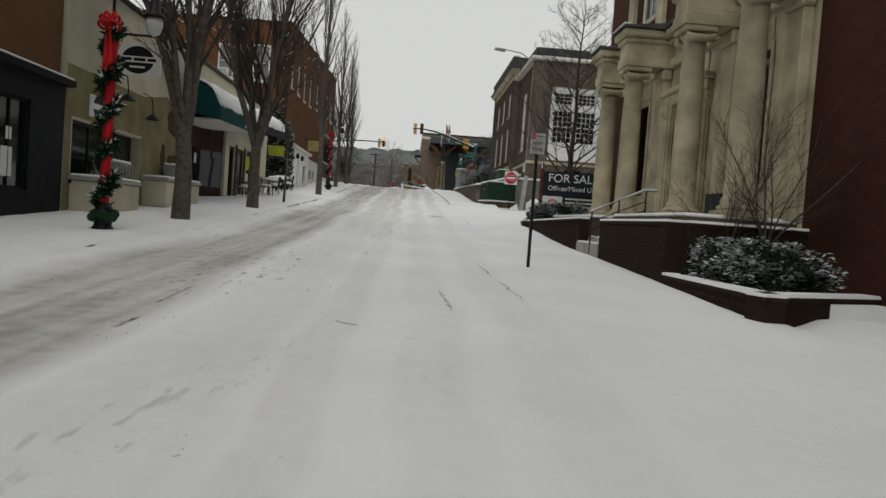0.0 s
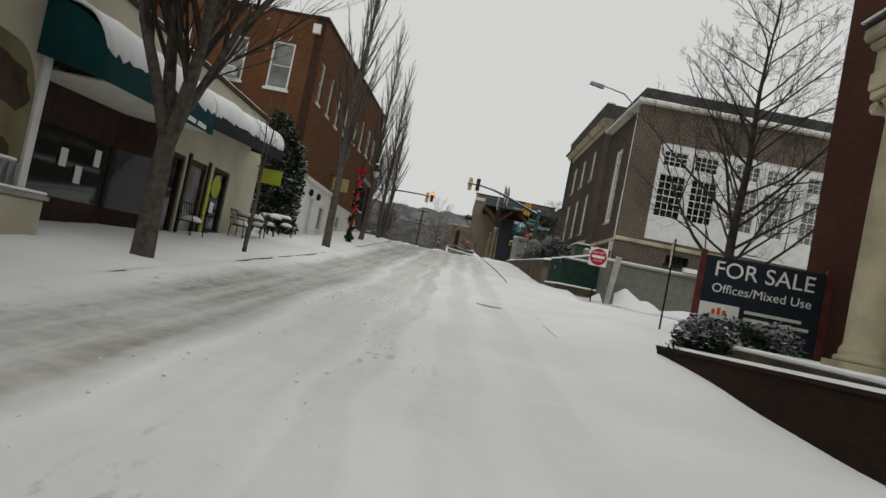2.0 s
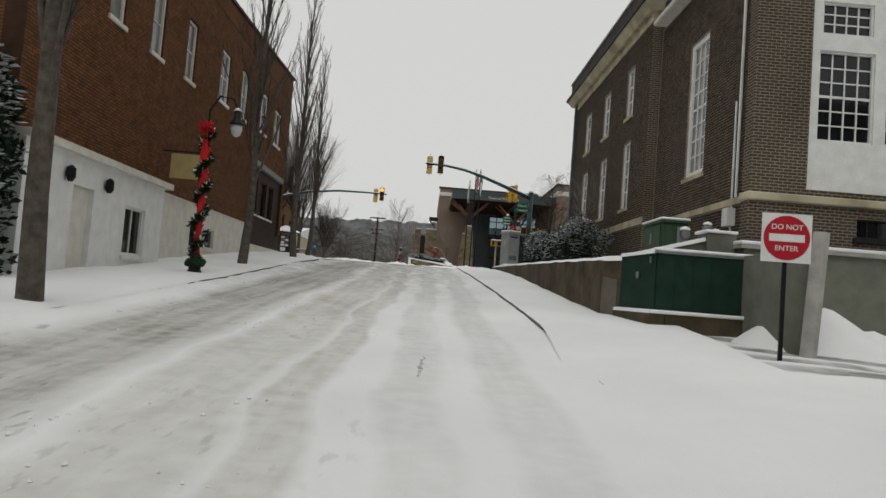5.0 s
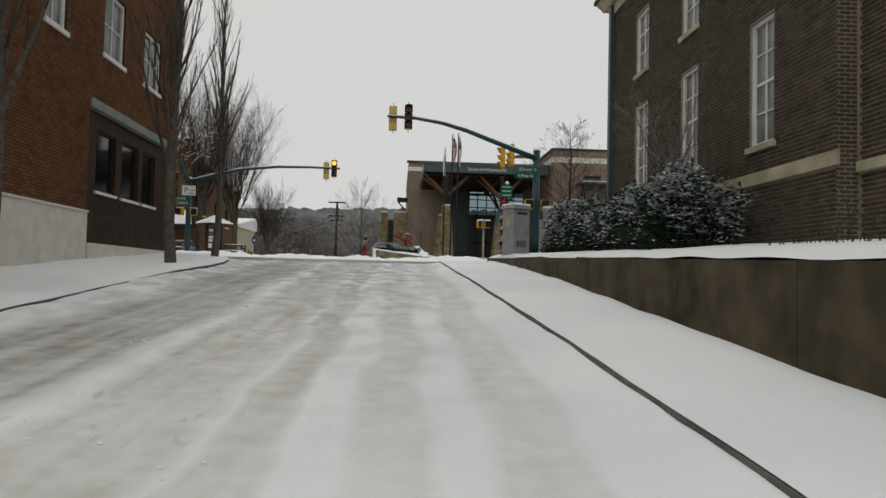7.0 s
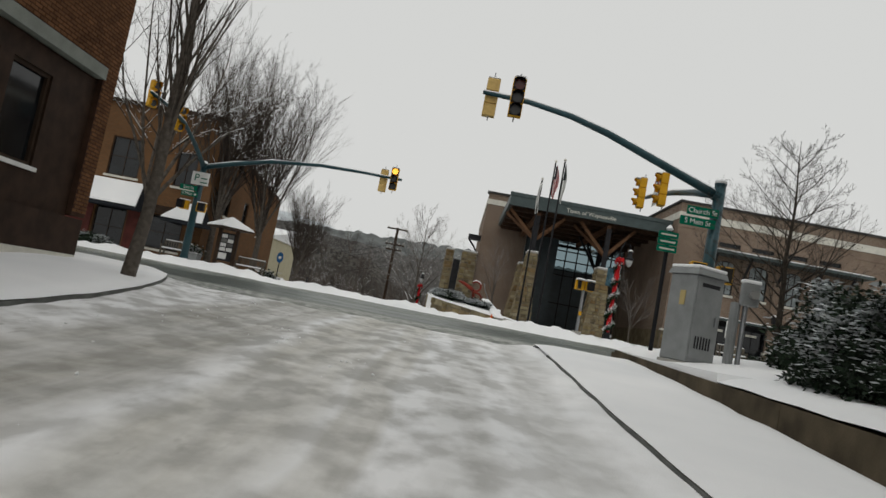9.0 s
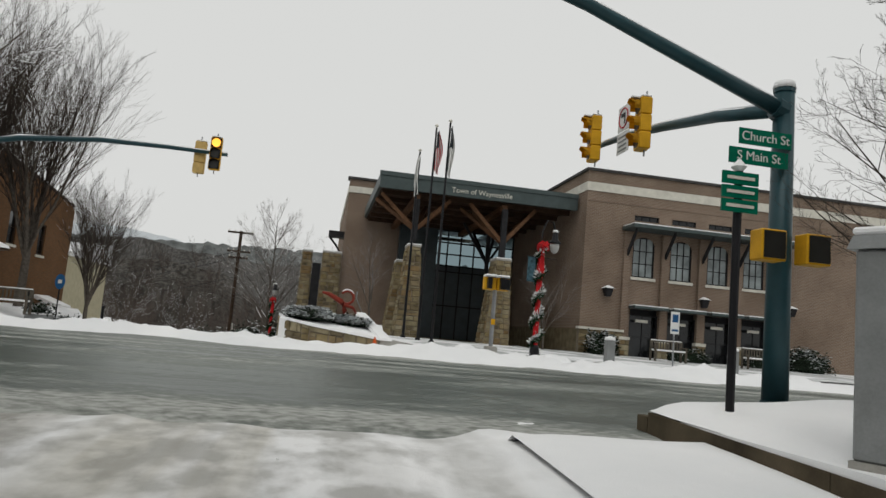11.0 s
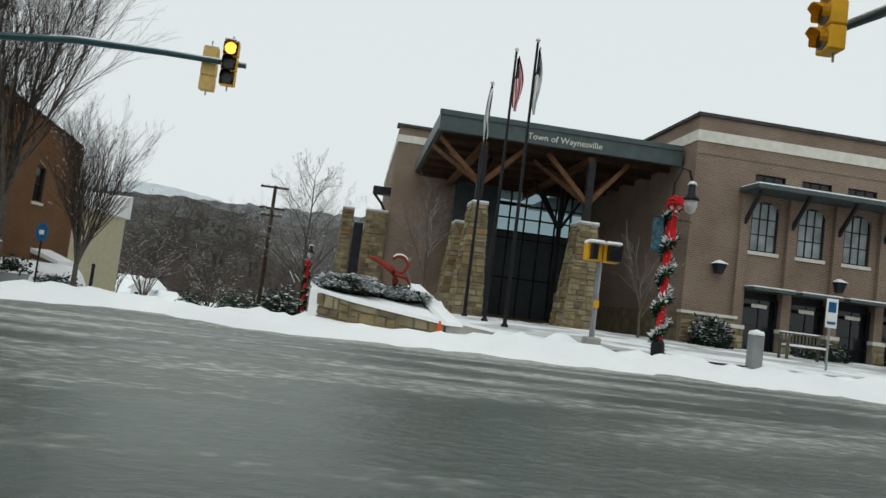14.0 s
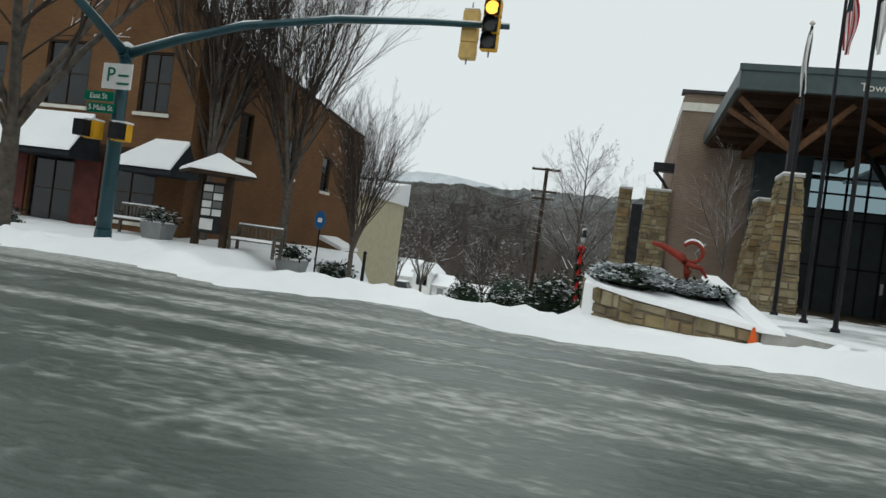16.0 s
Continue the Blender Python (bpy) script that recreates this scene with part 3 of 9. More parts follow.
road = sheet("road", steps((-9.5, 3.2, 0.16)), steps((-45, 30, 0.5), (30, 77, 0.4)), road_h, ROADSNOW)
setting(road, "uphill street under driven snow with greyish wheel tracks", "road")


def main_h(x, y):
    z = street(y) + 0.012 + 0.012 * lump(x * 0.4, y * 3, 1.0) - 0.12 * (1 - smooth(75.2, 76.0, y))
    return z


cross_road = sheet("cross_road", steps((-70, 70, 0.5)), steps((75.2, 88.6, 0.2)), main_h, SLUSH)
setting(cross_road, "wet cross street with ridges of grey slush", "road")


def walk_left_h(x, y):
    t = kerb_left(y) - x
    return street(y) + kerb_top(y, 1.0) + 0.014 + 0.06 * smooth(0.0, 0.5, t) + 0.02 * t + smooth(0, 0.6, t) * (0.03 * lump(x, y, 0.8) + 0.015 * lump(x, y, 3)) - 0.32 * smooth(75.0, 75.6, y)


def strip(name, ys, edge, widths, h, mat):
    """A sheet whose one side follows a kerb line; widths are offsets from that line."""
    verts = [(edge(y) + w, y, h(edge(y) + w, y)) for y in ys for w in widths]
    n = len(widths)
    faces = [(j * n + i, j * n + i + 1, (j + 1) * n + i + 1, (j + 1) * n + i) for j in range(len(ys) - 1) for i in range(n - 1)]
    return mesh_ob(name, verts, faces, mat, smooth=True)


pl = strip("pavement_left", steps((-45, 75.6, 0.4)), kerb_left, [-12, -8, -5, -3.6, -3, -2.4, -1.8, -1.3, -0.9, -0.6, -0.4, -0.25, -0.12, -0.05, -0.012], walk_left_h, SNOW)
setting(pl, "left pavement under smooth undisturbed snow", "pavement")


def walk_right_h(x, y):
    w = kerbed(y)
    t = max(x - kerb_right(y), 0.0)
    d = 1.0 - smooth(30, 44, y)
    drift = smooth(20.5, 27, y)
    a = street(y) + 0.05 * smooth(0, 0.5, t) * drift - 0.02 * (1 - drift) + 0.22 * drift * smooth(0.0, 2.4, t) * (0.4 + 0.6 * d) + (0.02 + 0.04 * drift) * lump(x, y, 0.6) * smooth(0, 1, t)
    b = street(y) + kerb_top(y, 1.0) + 0.014 + 0.03 * smooth(0, 0.5, t) + 0.012 * t + 0.03 * lump(x, y, 0.7) * smooth(0, 0.6, t)
    return a * (1 - w) + b * w - 0.32 * smooth(75.0, 75.6, y)


pr = strip("pavement_right", steps((-45, 75.6, 0.4)), lambda y: kerb_right(y) - 0.3 * (1 - kerbed(y)), [0.012, 0.06, 0.13, 0.3, 0.45, 0.7, 1.0, 1.4, 1.8, 2.4, 3.0], walk_right_h, SNOW)
setting(pr, "right pavement and drift of smooth snow", "pavement")


def kerb_line(name, ys, edge, side, fade):
    bm = bmesh.new()
    prev = None
    for y in ys:
        x = edge(y)
        z = street(y)
        k = kerb_top(y, 1.0) * fade(y)
        row = [bm.verts.new(p) for p in ((x, y, z - 0.3), (x, y, z + k), (x + side * 0.15, y, z + k + 0.004), (x + side * 0.15, y, z - 0.3))]
        if prev:
            for a in range(3):
                bm.faces.new((prev[a], prev[a + 1], row[a + 1], row[a]))
        prev = row
    return part(name, bm, KERB)


setting(kerb_line("kerb_right", steps((40.5, 72.5, 0.5)), kerb_right, 1, kerbed), "dark wet kerb stone showing along the snow", "kerb")
setting(kerb_line("kerb_left", steps((-45, 75.5, 0.5)), kerb_left, -1, lambda y: 1.0), "grey kerb stone half buried by snow", "kerb")


def far_walk_h(x, y):
    side = smooth(-10.3, -11.3, x) + smooth(-1.9, -1.2, x)
    z = street(min(y, 100)) * side + land(x, y) * (1 - side)
    e = y - 0.75 * lump(x * 0.35, 3.0) - 0.4 * lump(x * 1.3, 7.0) - 0.18 * lump(x * 3.1, 2.0) - 0.55 * smooth(-1.5, -4.5, x) - 0.6 * smooth(-6.5, -12.0, x)
    bank = 0.25 * math.exp(-((e - 88.6) / 0.62) ** 2) * max(0.1, 0.5 + 1.1 * lump(x, y, 0.45) + 0.7 * lump(x * 1.9, y * 1.9) + 0.35 * lump(x * 4, y * 4))
    return z - 0.05 + 0.19 * smooth(87.2, 88.3, e) + bank + 0.03 * lump(x, y, 0.9) + 0.025 * lump(x, y, 3.1)


fw = sheet("pavement_far", steps((-70, -20, 1), (-20, 26, 0.25), (26, 70, 1)), steps((86.6, 91, 0.12), (91, 104, 0.6)), far_walk_h, SNOW)
setting(fw, "far pavement with ploughed snow banks and trodden paths", "pavement")


# ---- west side: shops ----
LX = -7.95


def gooseneck(x, y, z):
    t = thing("gooseneck_lamp", (x, y, z), "black gooseneck barn lamp on cream wall", "lamp", "gooseneck lamps")
    part("arm", tube([(x, y, z + 0.75), (x + 0.06, y, z + 0.75), (x + 0.28, y, z + 0.62), (x + 0.32, y, z + 0.3), (x + 0.32, y, z + 0.12)], 0.018, 6), BLACK, t)
    part("shade", lathe([(0.05, 0.16), (0.09, 0.12), (0.20, 0.02), (0.22, 0.0), (0.19, 0.0), (0.05, 0.10)], (x + 0.32, y, z), 14), BLACK, t, smooth=True)


def oval(bm, x, y, z, ry, rz, d, seg=24):
    a = [bm.verts.new((x, y + ry * math.cos(2 * math.pi * k / seg), z + rz * math.sin(2 * math.pi * k / seg))) for k in range(seg)]
    b = [bm.verts.new((x + d, v.co.y, v.co.z)) for v in a]
    bm.faces.new(a)
    bm.faces.new(list(reversed(b)))
    for k in range(seg):
        bm.faces.new((a[k], a[(k + 1) % seg], b[(k + 1) % seg], b[k]))
    return bm


# dark storefront with brick above, next to the start
shop = thing("corner_shop", (LX, 8, street(10)), "brown brick shop with a charcoal storefront and snowy ledge", "building")
holes = [(12.9, 14.2, 1.3, 3.4), (14.7, 15.9, 1.5, 3.4), (8.5, 12.3, 1.3, 3.4)]
wall("storefront", "x", LX, -0.35, -20, 17.35, -1.6, 3.92, holes, SHOP, shop)
wall("upper_wall", "x", LX - 0.12, -0.4, -20, 17.3, 4.0, 9.5, [], BRICK_TAN, shop)
part("ledge", bx(LX - 0.4, LX + 0.22, -20, 17.40, 3.92, 4.06), SHOP, shop)
part("snow_cap", bx(LX - 0.1, LX + 0.20, -19.9, 17.36, 4.062, 4.12), SNOW, shop, "thin snow lying on the ledge", bevel=0.02)
for h in holes:
    sash("window", "x", LX, 1, *h, 2, 1, SHOP, GLASS, shop, sill=0.05)
part("end_wall", bx(-20, LX - 0.52, 17.0, 17.3, -1, 9.4), BRICK_TAN, shop)
part("back_wall", bx(-20.3, -20, -20, 17.3, -2, 9.4), BRICK_TAN, shop)
part("roof_snow", bx(-20, LX - 0.52, -20, 17.0, 9.1, 9.3), SNOW, shop)
part("notice", bx(LX - 0.098, LX - 0.088, 15.05, 15.45, 1.75, 2.35), WHITE, shop, "white notice taped in the window")
part("notice", bx(LX - 0.098, LX - 0.088, 15.2, 15.4, 2.5, 2.75), WHITE, shop)

# cream stucco tavern
tav = thing("tavern", (LX, 21, street(21)), "cream stucco tavern front with hanging sign and flaking plaster", "building")
holes = [(17.75, 19.95, 1.85, 3.25), (20.15, 22.0, 0.9, 3.25)]
wall("front_wall", "x", LX, -0.4, 17.4, 25.75, 0.4, 6.7, holes, STUCCO, tav)
part("coping", bx(LX - 0.5, LX + 0.10, 17.35, 40.0, 6.7, 6.82), DKWOOD, tav)
sash("window", "x", LX, 1, *holes[0], 2, 1, DARK, GLASS, tav)
part("door_leaf", bx(LX - 0.34, LX - 0.28, 20.15, 22.0, 0.9, 3.25), DARK, tav, "black entrance door in a deep reveal")
part("inner_back", bx(-17, LX - 0.41, 17.45, 17.6, 0.3, 6.6), STUCCO, tav)
# tan painted lower part, cut round the window and the door, with a rounded upper corner
for y0, y1, z0, z1 in ((17.4, 17.68, 0.4, 3.32), (20.02, 20.14, 0.4, 3.32), (17.68, 20.02, 0.4, 1.7), (17.4, 22.02, 3.32, 4.5)):
    part("painted_band", bx(LX + 0.001, LX + 0.012, y0, y1, z0, z1), TANPAINT, tav)
bm = bmesh.new()
edge = [(22.02, 0.4), (25.72, 0.4), (25.72, 3.6)] + [(24.9 + 0.82 * math.cos(a), 3.75 + 0.98 * math.sin(a)) for a in np.linspace(0.1, math.pi / 2, 7)] + [(23.9, 4.8), (22.8, 4.62), (22.02, 4.5)]
ring = [[bm.verts.new((LX + d, y, z)) for y, z in edge] for d in (0.001, 0.012)]
bm.faces.new(ring[1])
for i in range(len(edge)):
    j = (i + 1) % len(edge)
    bm.faces.new((ring[0][i], ring[0][j], ring[1][j], ring[1][i]))
part("painted_field", bm, TANPAINT, tav, "tan painted wall field with a rounded corner")
part("corner_post", bx(LX - 0.05, LX + 0.07, 25.74, 25.97, 0.6, 4.75), WHITE, tav, "white painted corner post", bevel=0.01)
rnd = random.Random(4)
for y, z, ry, rz in ((24.85, 4.0, 0.72, 0.45), (23.85, 2.88, 0.22, 0.36), (24.75, 2.6, 0.62, 0.42)):
    bm = bmesh.new()
    vs = []
    for k in range(18):
        a = 2 * math.pi * k / 18
        r = 1 + 0.25 * rnd.uniform(-1, 1)
        vs.append(bm.verts.new((LX + 0.024, y + ry * r * math.cos(a), z + rz * r * math.sin(a))))
    f = bm.faces.new(vs)
    e = bmesh.ops.extrude_face_region(bm, geom=[f])
    bmesh.ops.translate(bm, verts=[v for v in e["geom"] if isinstance(v, bmesh.types.BMVert)], vec=(-0.01, 0, 0))
    part("plaster_scar", bm, SCAR, tav, "brown patch where plaster has come off")
for y0, y1 in ((17.7, 20.1), (22.2, 25.5)):
    z = street((y0 + y1) / 2) + 0.1
    p = thing("planter_wall", (LX + 0.4, (y0 + y1) / 2, z), "low cream stucco planter wall with snowy top", "planter", "planter walls")
    part("body", bx(LX + 0.003, LX + 0.75, y0, y1, z - 0.5, z + 0.85), STUCCO, p, bevel=0.03)
    part("cap", bx(LX + 0.003, LX + 0.80, y0 - 0.05, y1 + 0.05, z + 0.855, z + 0.93), CONC_L, p)
    part("snow_cap", bx(LX + 0.03, LX + 0.78, y0 - 0.03, y1 + 0.03, z + 0.932, z + 1.0), SNOW, p, bevel=0.03)
    tr = thing("metal_planter", (LX + 0.4, (y0 + y1) / 2 + 0.3, z + 1.0), "ribbed galvanised planter box holding snow", "planter", "metal planters")
    yc = (y0 + y1) / 2 + 0.3
    part("trough", hexa([(LX + 0.2, yc - 0.5, z + 1.0), (LX + 0.6, yc - 0.5, z + 1.0), (LX + 0.6, yc + 0.5, z + 1.0), (LX + 0.2, yc + 0.5, z + 1.0), (LX + 0.12, yc - 0.6, z + 1.38), (LX + 0.68, yc - 0.6, z + 1.38), (LX + 0.68, yc + 0.6, z + 1.38), (LX + 0.12, yc + 0.6, z + 1.38)]), ALU, tr)
    part("snow_fill", bx(LX + 0.16, LX + 0.64, yc - 0.56, yc + 0.56, z + 1.382, z + 1.46), SNOW, tr, bevel=0.03)
    for i in range(6):
        u = yc - 0.5 + i * 0.2
        part("rib", bx(LX + 0.66, LX + 0.69, u - 0.03, u + 0.03, z + 1.03, z + 1.37), ALU, tr)
gooseneck(LX, 20.1, 4.1)
gooseneck(LX, 21.95, 3.83)
hs = thing("hanging_sign", (LX + 0.6, 19.8, 4.8), "white hanging sign with black oval and pale banner", "sign")
SYH = 19.8
part("wall_plate", bx(LX + 0.003, LX + 0.03, SYH - 0.06, SYH + 0.06, 5.6, 5.95), BLACK, hs)
part("bracket", tube([(LX, SYH, 5.78), (LX + 1.3, SYH, 5.78)], 0.035, 8), BLACK, hs)
for dx in (0.2, 1.1):
    part("hanger", tube([(LX + dx, SYH, 5.76), (LX + dx, SYH, 5.54)], 0.012, 5), BLACK, hs)
part("board", bx(LX + 0.06, LX + 1.24, SYH - 0.03, SYH + 0.03, 4.72, 5.54), WHITE, hs, bevel=0.008)
emb = oval(bmesh.new(), 0, 0, 0, 0.42, 0.36, 0.012)
bmesh.ops.transform(emb, matrix=pose(LX + 0.65, SYH - 0.044, 5.13, 0, 0, 90), verts=emb.verts)
part("oval", emb, BLACK, hs, "black oval emblem")
part("banner", bx(LX + 0.12, LX + 1.18, SYH - 0.056, SYH - 0.048, 5.06, 5.22), WHITE, hs)
for u0, u1 in ((0.17, 0.50), (0.55, 0.86), (0.91, 1.13)):
    part("text_bar", bx(LX + u0, LX + u1, SYH - 0.062, SYH - 0.057, 5.10, 5.18), BLACK, hs)
part("text_bar", bx(LX + 0.45, LX + 0.85, SYH - 0.054, SYH - 0.046, 4.92, 4.97), WHITE, hs)
ws = thing("oval_wall_sign", (LX, 19.1, 3.7), "small white wall sign with black oval", "sign")
part("board", bx(LX + 0.013, LX + 0.05, 18.55, 19.65, 3.44, 3.98), WHITE, ws)
part("oval", oval(bmesh.new(), LX + 0.052, 19.1, 3.71, 0.42, 0.32, 0.01), BLACK, ws)
part("banner", bx(LX + 0.064, LX + 0.07, 18.65, 19.55, 3.64, 3.78), WHITE, ws)

# shops with awnings
gr = thing("restaurant", (LX, 33, street(33)), "cream restaurant row with dark doors under snowy awnings", "building")
holes = [(26.0, 31.5, 1.35, 4.72), (32.15, 33.05, 1.7, 4.1), (33.35, 34.85, 1.6, 4.12), (35.4, 36.95, 2.1, 4.2)]
wall("front_wall", "x", LX, -0.4, 25.8, 40.0, 0.8, 6.7, holes, STUCCO, gr)
part("end_wall", bx(-18, LX - 0.4, 39.7, 40.0, 1.0, 6.7), STUCCO, gr)
part("back_wall", bx(-18.3, -18, 17.4, 40.0, 0.5, 6.7), STUCCO, gr)
part("roof_snow", bx(-18, LX - 0.05, 17.5, 39.9, 6.83, 6.95), SNOW, gr, "snow lying along the flat roof edge", bevel=0.04)
# recessed bay storefront
bay = [(25.95, LX - 0.05), (26.9, LX - 0.75), (30.4, LX - 0.75), (31.6, LX - 0.05)]
for (ya, xa), (yb, xb) in zip(bay, bay[1:]):
    part("bay_frame", hexa([(xa, ya, 1.2), (xa - 0.08, ya, 1.2), (xb - 0.08, yb, 1.2), (xb, yb, 1.2), (xa, ya, 2.2), (xa - 0.08, ya, 2.2), (xb - 0.08, yb, 2.2), (xb, yb, 2.2)]), BAYWOOD, gr)
    part("bay_pane", hexa([(xa - 0.02, ya, 2.2), (xa - 0.05, ya, 2.2), (xb - 0.05, yb, 2.2), (xb - 0.02, yb, 2.2), (xa - 0.02, ya, 3.7), (xa - 0.05, ya, 3.7), (xb - 0.05, yb, 3.7), (xb - 0.02, yb, 3.7)]), GLASS, gr)
    part("bay_head", hexa([(xa, ya, 3.7), (xa - 0.08, ya, 3.7), (xb - 0.08, yb, 3.7), (xb, yb, 3.7), (xa, ya, 4.75), (xa - 0.08, ya, 4.75), (xb - 0.08, yb, 4.75), (xb, yb, 4.75)]), BAYWOOD, gr)
    part("mullion", tube([(xb - 0.03, yb, 1.2), (xb - 0.03, yb, 4.75)], 0.06, 6), BAYWOOD, gr)
for y, z in ((28.2, 2.9), (28.9, 2.6), (29.6, 3.1)):
    part("notice", bx(LX - 0.745, LX - 0.735, y, y + 0.28, z, z + 0.4), WHITE, gr)
sash("window", "x", LX, 1, *holes[1], 1, 2, DKWOOD, GLASS, gr, trim=0.12)
sash("entrance_door", "x", LX, 1, *holes[2], 1, 2, DKWOOD, GLASS_P, gr, trim=0.16, sill=0)
part("door_surround", bx(LX + 0.003, LX + 0.06, 33.2, 33.36, 1.5, 4.24), DKWOOD, gr)
part("door_surround", bx(LX + 0.003, LX + 0.06, 34.84, 35.0, 1.5, 4.24), DKWOOD, gr)
part("lime_panel", bx(LX + 0.003, LX + 0.02, 35.02, 35.36, 2.0, 3.7), LIME_G, gr, "lime green painted panel beside the door")
sash("window", "x", LX, 1, *holes[3], 1, 1, DKWOOD, GLASS, gr, trim=0.12)
part("lime_disc", oval(bmesh.new(), LX - 0.10, 36.12, 3.62, 0.40, 0.38, 0.012), LIME_G, gr, "round lime green window decal")
part("notice", bx(LX - 0.10, LX - 0.09, 35.9, 36.25, 2.75, 3.1), WHITE, gr)
part("end_sign_arm", tube([(LX, 39.7, 4.95), (LX + 1.0, 39.7, 4.95)], 0.02, 6), BLACK, gr)
part("end_sign", bx(LX + 0.15, LX + 1.0, 39.66, 39.74, 4.35, 4.9), LIME_G, gr, "small lime green projecting sign")


def awning(name, y0, y1, zt, zb, out, val, mat, label, depth=0.26, rise=0.0):
    a = thing(name, (LX, (y0 + y1) / 2, zb), label, "awning")
    n = 7
    prof = []
    for i in range(n + 1):
        t = i / n
        prof.append((LX + 0.02 + out * math.sin(t * math.pi / 2), zb + (zt - zb) * math.cos(t * math.pi / 2)))
    bm = bmesh.new()
    rows = [[bm.verts.new((x, y, z + rise * (y - y0))) for x, z in prof] + [bm.verts.new((prof[-1][0], y, zb - val + rise * (y - y0)))] for y in (y0, y1)]
    for i in range(n + 1):
        bm.faces.new((rows[0][i], rows[0][i + 1], rows[1][i + 1], rows[1][i]))
    for y, r in ((y0, rows[0]), (y1, rows[1])):
        c = bm.verts.new((LX + 0.02, y, zb - 0.02 + rise * (y - y0)))
        bm.faces.new([*r, c])
    part("canvas", bm, mat, a)
    # snow blanket with a ragged lower edge
    rs = random.Random(int(y0 * 10))
    m = int((y1 - y0) / 0.14)
    vt, fc = [], []
    for j in range(m + 1):
        y = y0 + (y1 - y0) * j / m
        cut = 0.80 + 0.10 * rs.random()
        for i in range(9):
            t = i / 8 * cut
            th = depth * (0.35 + 0.65 * math.sin(min(1, (1 - i / 8) * 2.2) * math.pi / 2)) * (0.8 + 0.3 * lump(y, t * 3, 1.1)) if i < 8 else 0.02
            x = LX + 0.02 + out * math.sin(t * math.pi / 2)
            z = zb + (zt - zb) * math.cos(t * math.pi / 2)
            vt.append((x + th * 0.5 * math.sin(t * 1.5), y, z + th + rise * (y - y0)))
    for j in range(m):
        for i in range(8):
            k = j * 9 + i
            fc.append((k, k + 1, k + 10, k + 9))
    s = mesh_ob("snow_cover", vt, fc, SNOW, a, "thick snow sliding down the awning", smooth=True)
    sm = s.modifiers.new("thick", "SOLIDIFY")
    sm.thickness, sm.offset = 0.07, -1
    return a


aw1 = awning("awning", 25.5, 31.1, 5.72, 4.68, 1.3, 0.28, AWN, "teal green canvas awning under melting snow", 0.2, 0.03)
for y0, y1 in ((29.2, 29.85), (29.98, 30.55)):
    part("script_bar", hexa([(LX + 1.322, y0, 4.60), (LX + 1.334, y0, 4.60), (LX + 1.334, y1, 4.60), (LX + 1.322, y1, 4.60), (LX + 1.322, y0 + 0.06, 4.72), (LX + 1.334, y0 + 0.06, 4.72), (LX + 1.334, y1 + 0.02, 4.70), (LX + 1.322, y1 + 0.02, 4.70)]), WHITE, aw1)
part("soffit_board", hexa([(LX - 0.70, 26.0, 4.46), (LX + 1.22, 26.0, 4.46), (LX + 1.22, 31.05, 4.60), (LX - 0.70, 31.05, 4.60), (LX - 0.70, 26.0, 4.5), (LX + 1.22, 26.0, 4.5), (LX + 1.22, 31.05, 4.64), (LX - 0.70, 31.05, 4.64)]), CREAM, gr, "pale boarded soffit under the awning")
awning("awning", 31.35, 38.5, 5.75, 4.97, 1.2, 0.2, AWN_D, "long dark awning buried under a thick snow roll", 0.27, 0.05)

# patio set back between the two buildings
back = wall("patio_wall", "x", -12.5, -0.3, 40.0, 46.7, 1.5, 6.0, [], BRICK_L)
setting(back, "brick wall at the back of the small patio", "wall")


def leafy(name, n, pts, size, mats, parent, seed, label="", low=None, span=1.0):
    """A mass of separate pointed leaves at given centres, some carrying snow."""
    rs = random.Random(seed)
    for mi, (mat, share) in enumerate(mats):
        vs, fs = [], []
        for k in range(int(n * share * (1.6 if mi else 1))):
            p = Vector(pts(rs))
            d = Vector((rs.gauss(0, 1), rs.gauss(0, 1), rs.gauss(0.2, 0.6))).normalized()
            s = d.cross(Vector((rs.gauss(0, 1), rs.gauss(0, 1), rs.gauss(0, 1)))).normalized()
            l = size * rs.uniform(0.6, 1.3)
            if mi:
                p.z += size * 0.25
                if noise.noise(p * 1.7) < -0.14 or (low is not None and p.z < low + span * rs.uniform(0.08, 0.6)):
                    continue
                d.z, l = d.z * 0.25, l * 1.25
                s = d.cross(Vector((rs.gauss(0, 0.25), rs.gauss(0, 0.25), 1))).normalized()
            b = len(vs)
            vs += [p, p + d * l * 0.5 + s * l * 0.24, p + d * l, p + d * l * 0.5 - s * l * 0.24]
            fs.append((b, b + 1, b + 2, b + 3))
        mesh_ob(name if not mi else "snow_on_leaves", vs, fs, mat, parent, label if not mi else "")


ivy = thing("ivy", (-9.0, 45.5, street(45)), "dark evergreen ivy climbing the wall, dusted with snow", "plant")


def ivy_pts(rs):
    x = rs.uniform(-10.1, -7.5)
    z = street(45) + 0.3 + rs.random() ** 0.85 * (5.5 - 1.1 * abs(x + 9.1) ** 1.5 + 0.5 * lump(x * 2, 3.0))
    return (x + 0.2 * lump(x * 3, z * 2), 45.5 + rs.uniform(-0.6, 0.6) * (1 - 0.08 * z) + 0.3 * lump(x * 2, z * 2, 1.0), z)


leafy("foliage", 8500, ivy_pts, 0.2, [(LEAF, 1.0), (LEAF_S, 0.34)], ivy, 7)
part("stems", tube([(-9.0, 45.5, street(45) - 0.1), (-9.0, 45.5, 4.5), (-9.1, 45.6, 7)], [0.06, 0.05, 0.02], 6), BARK, ivy)

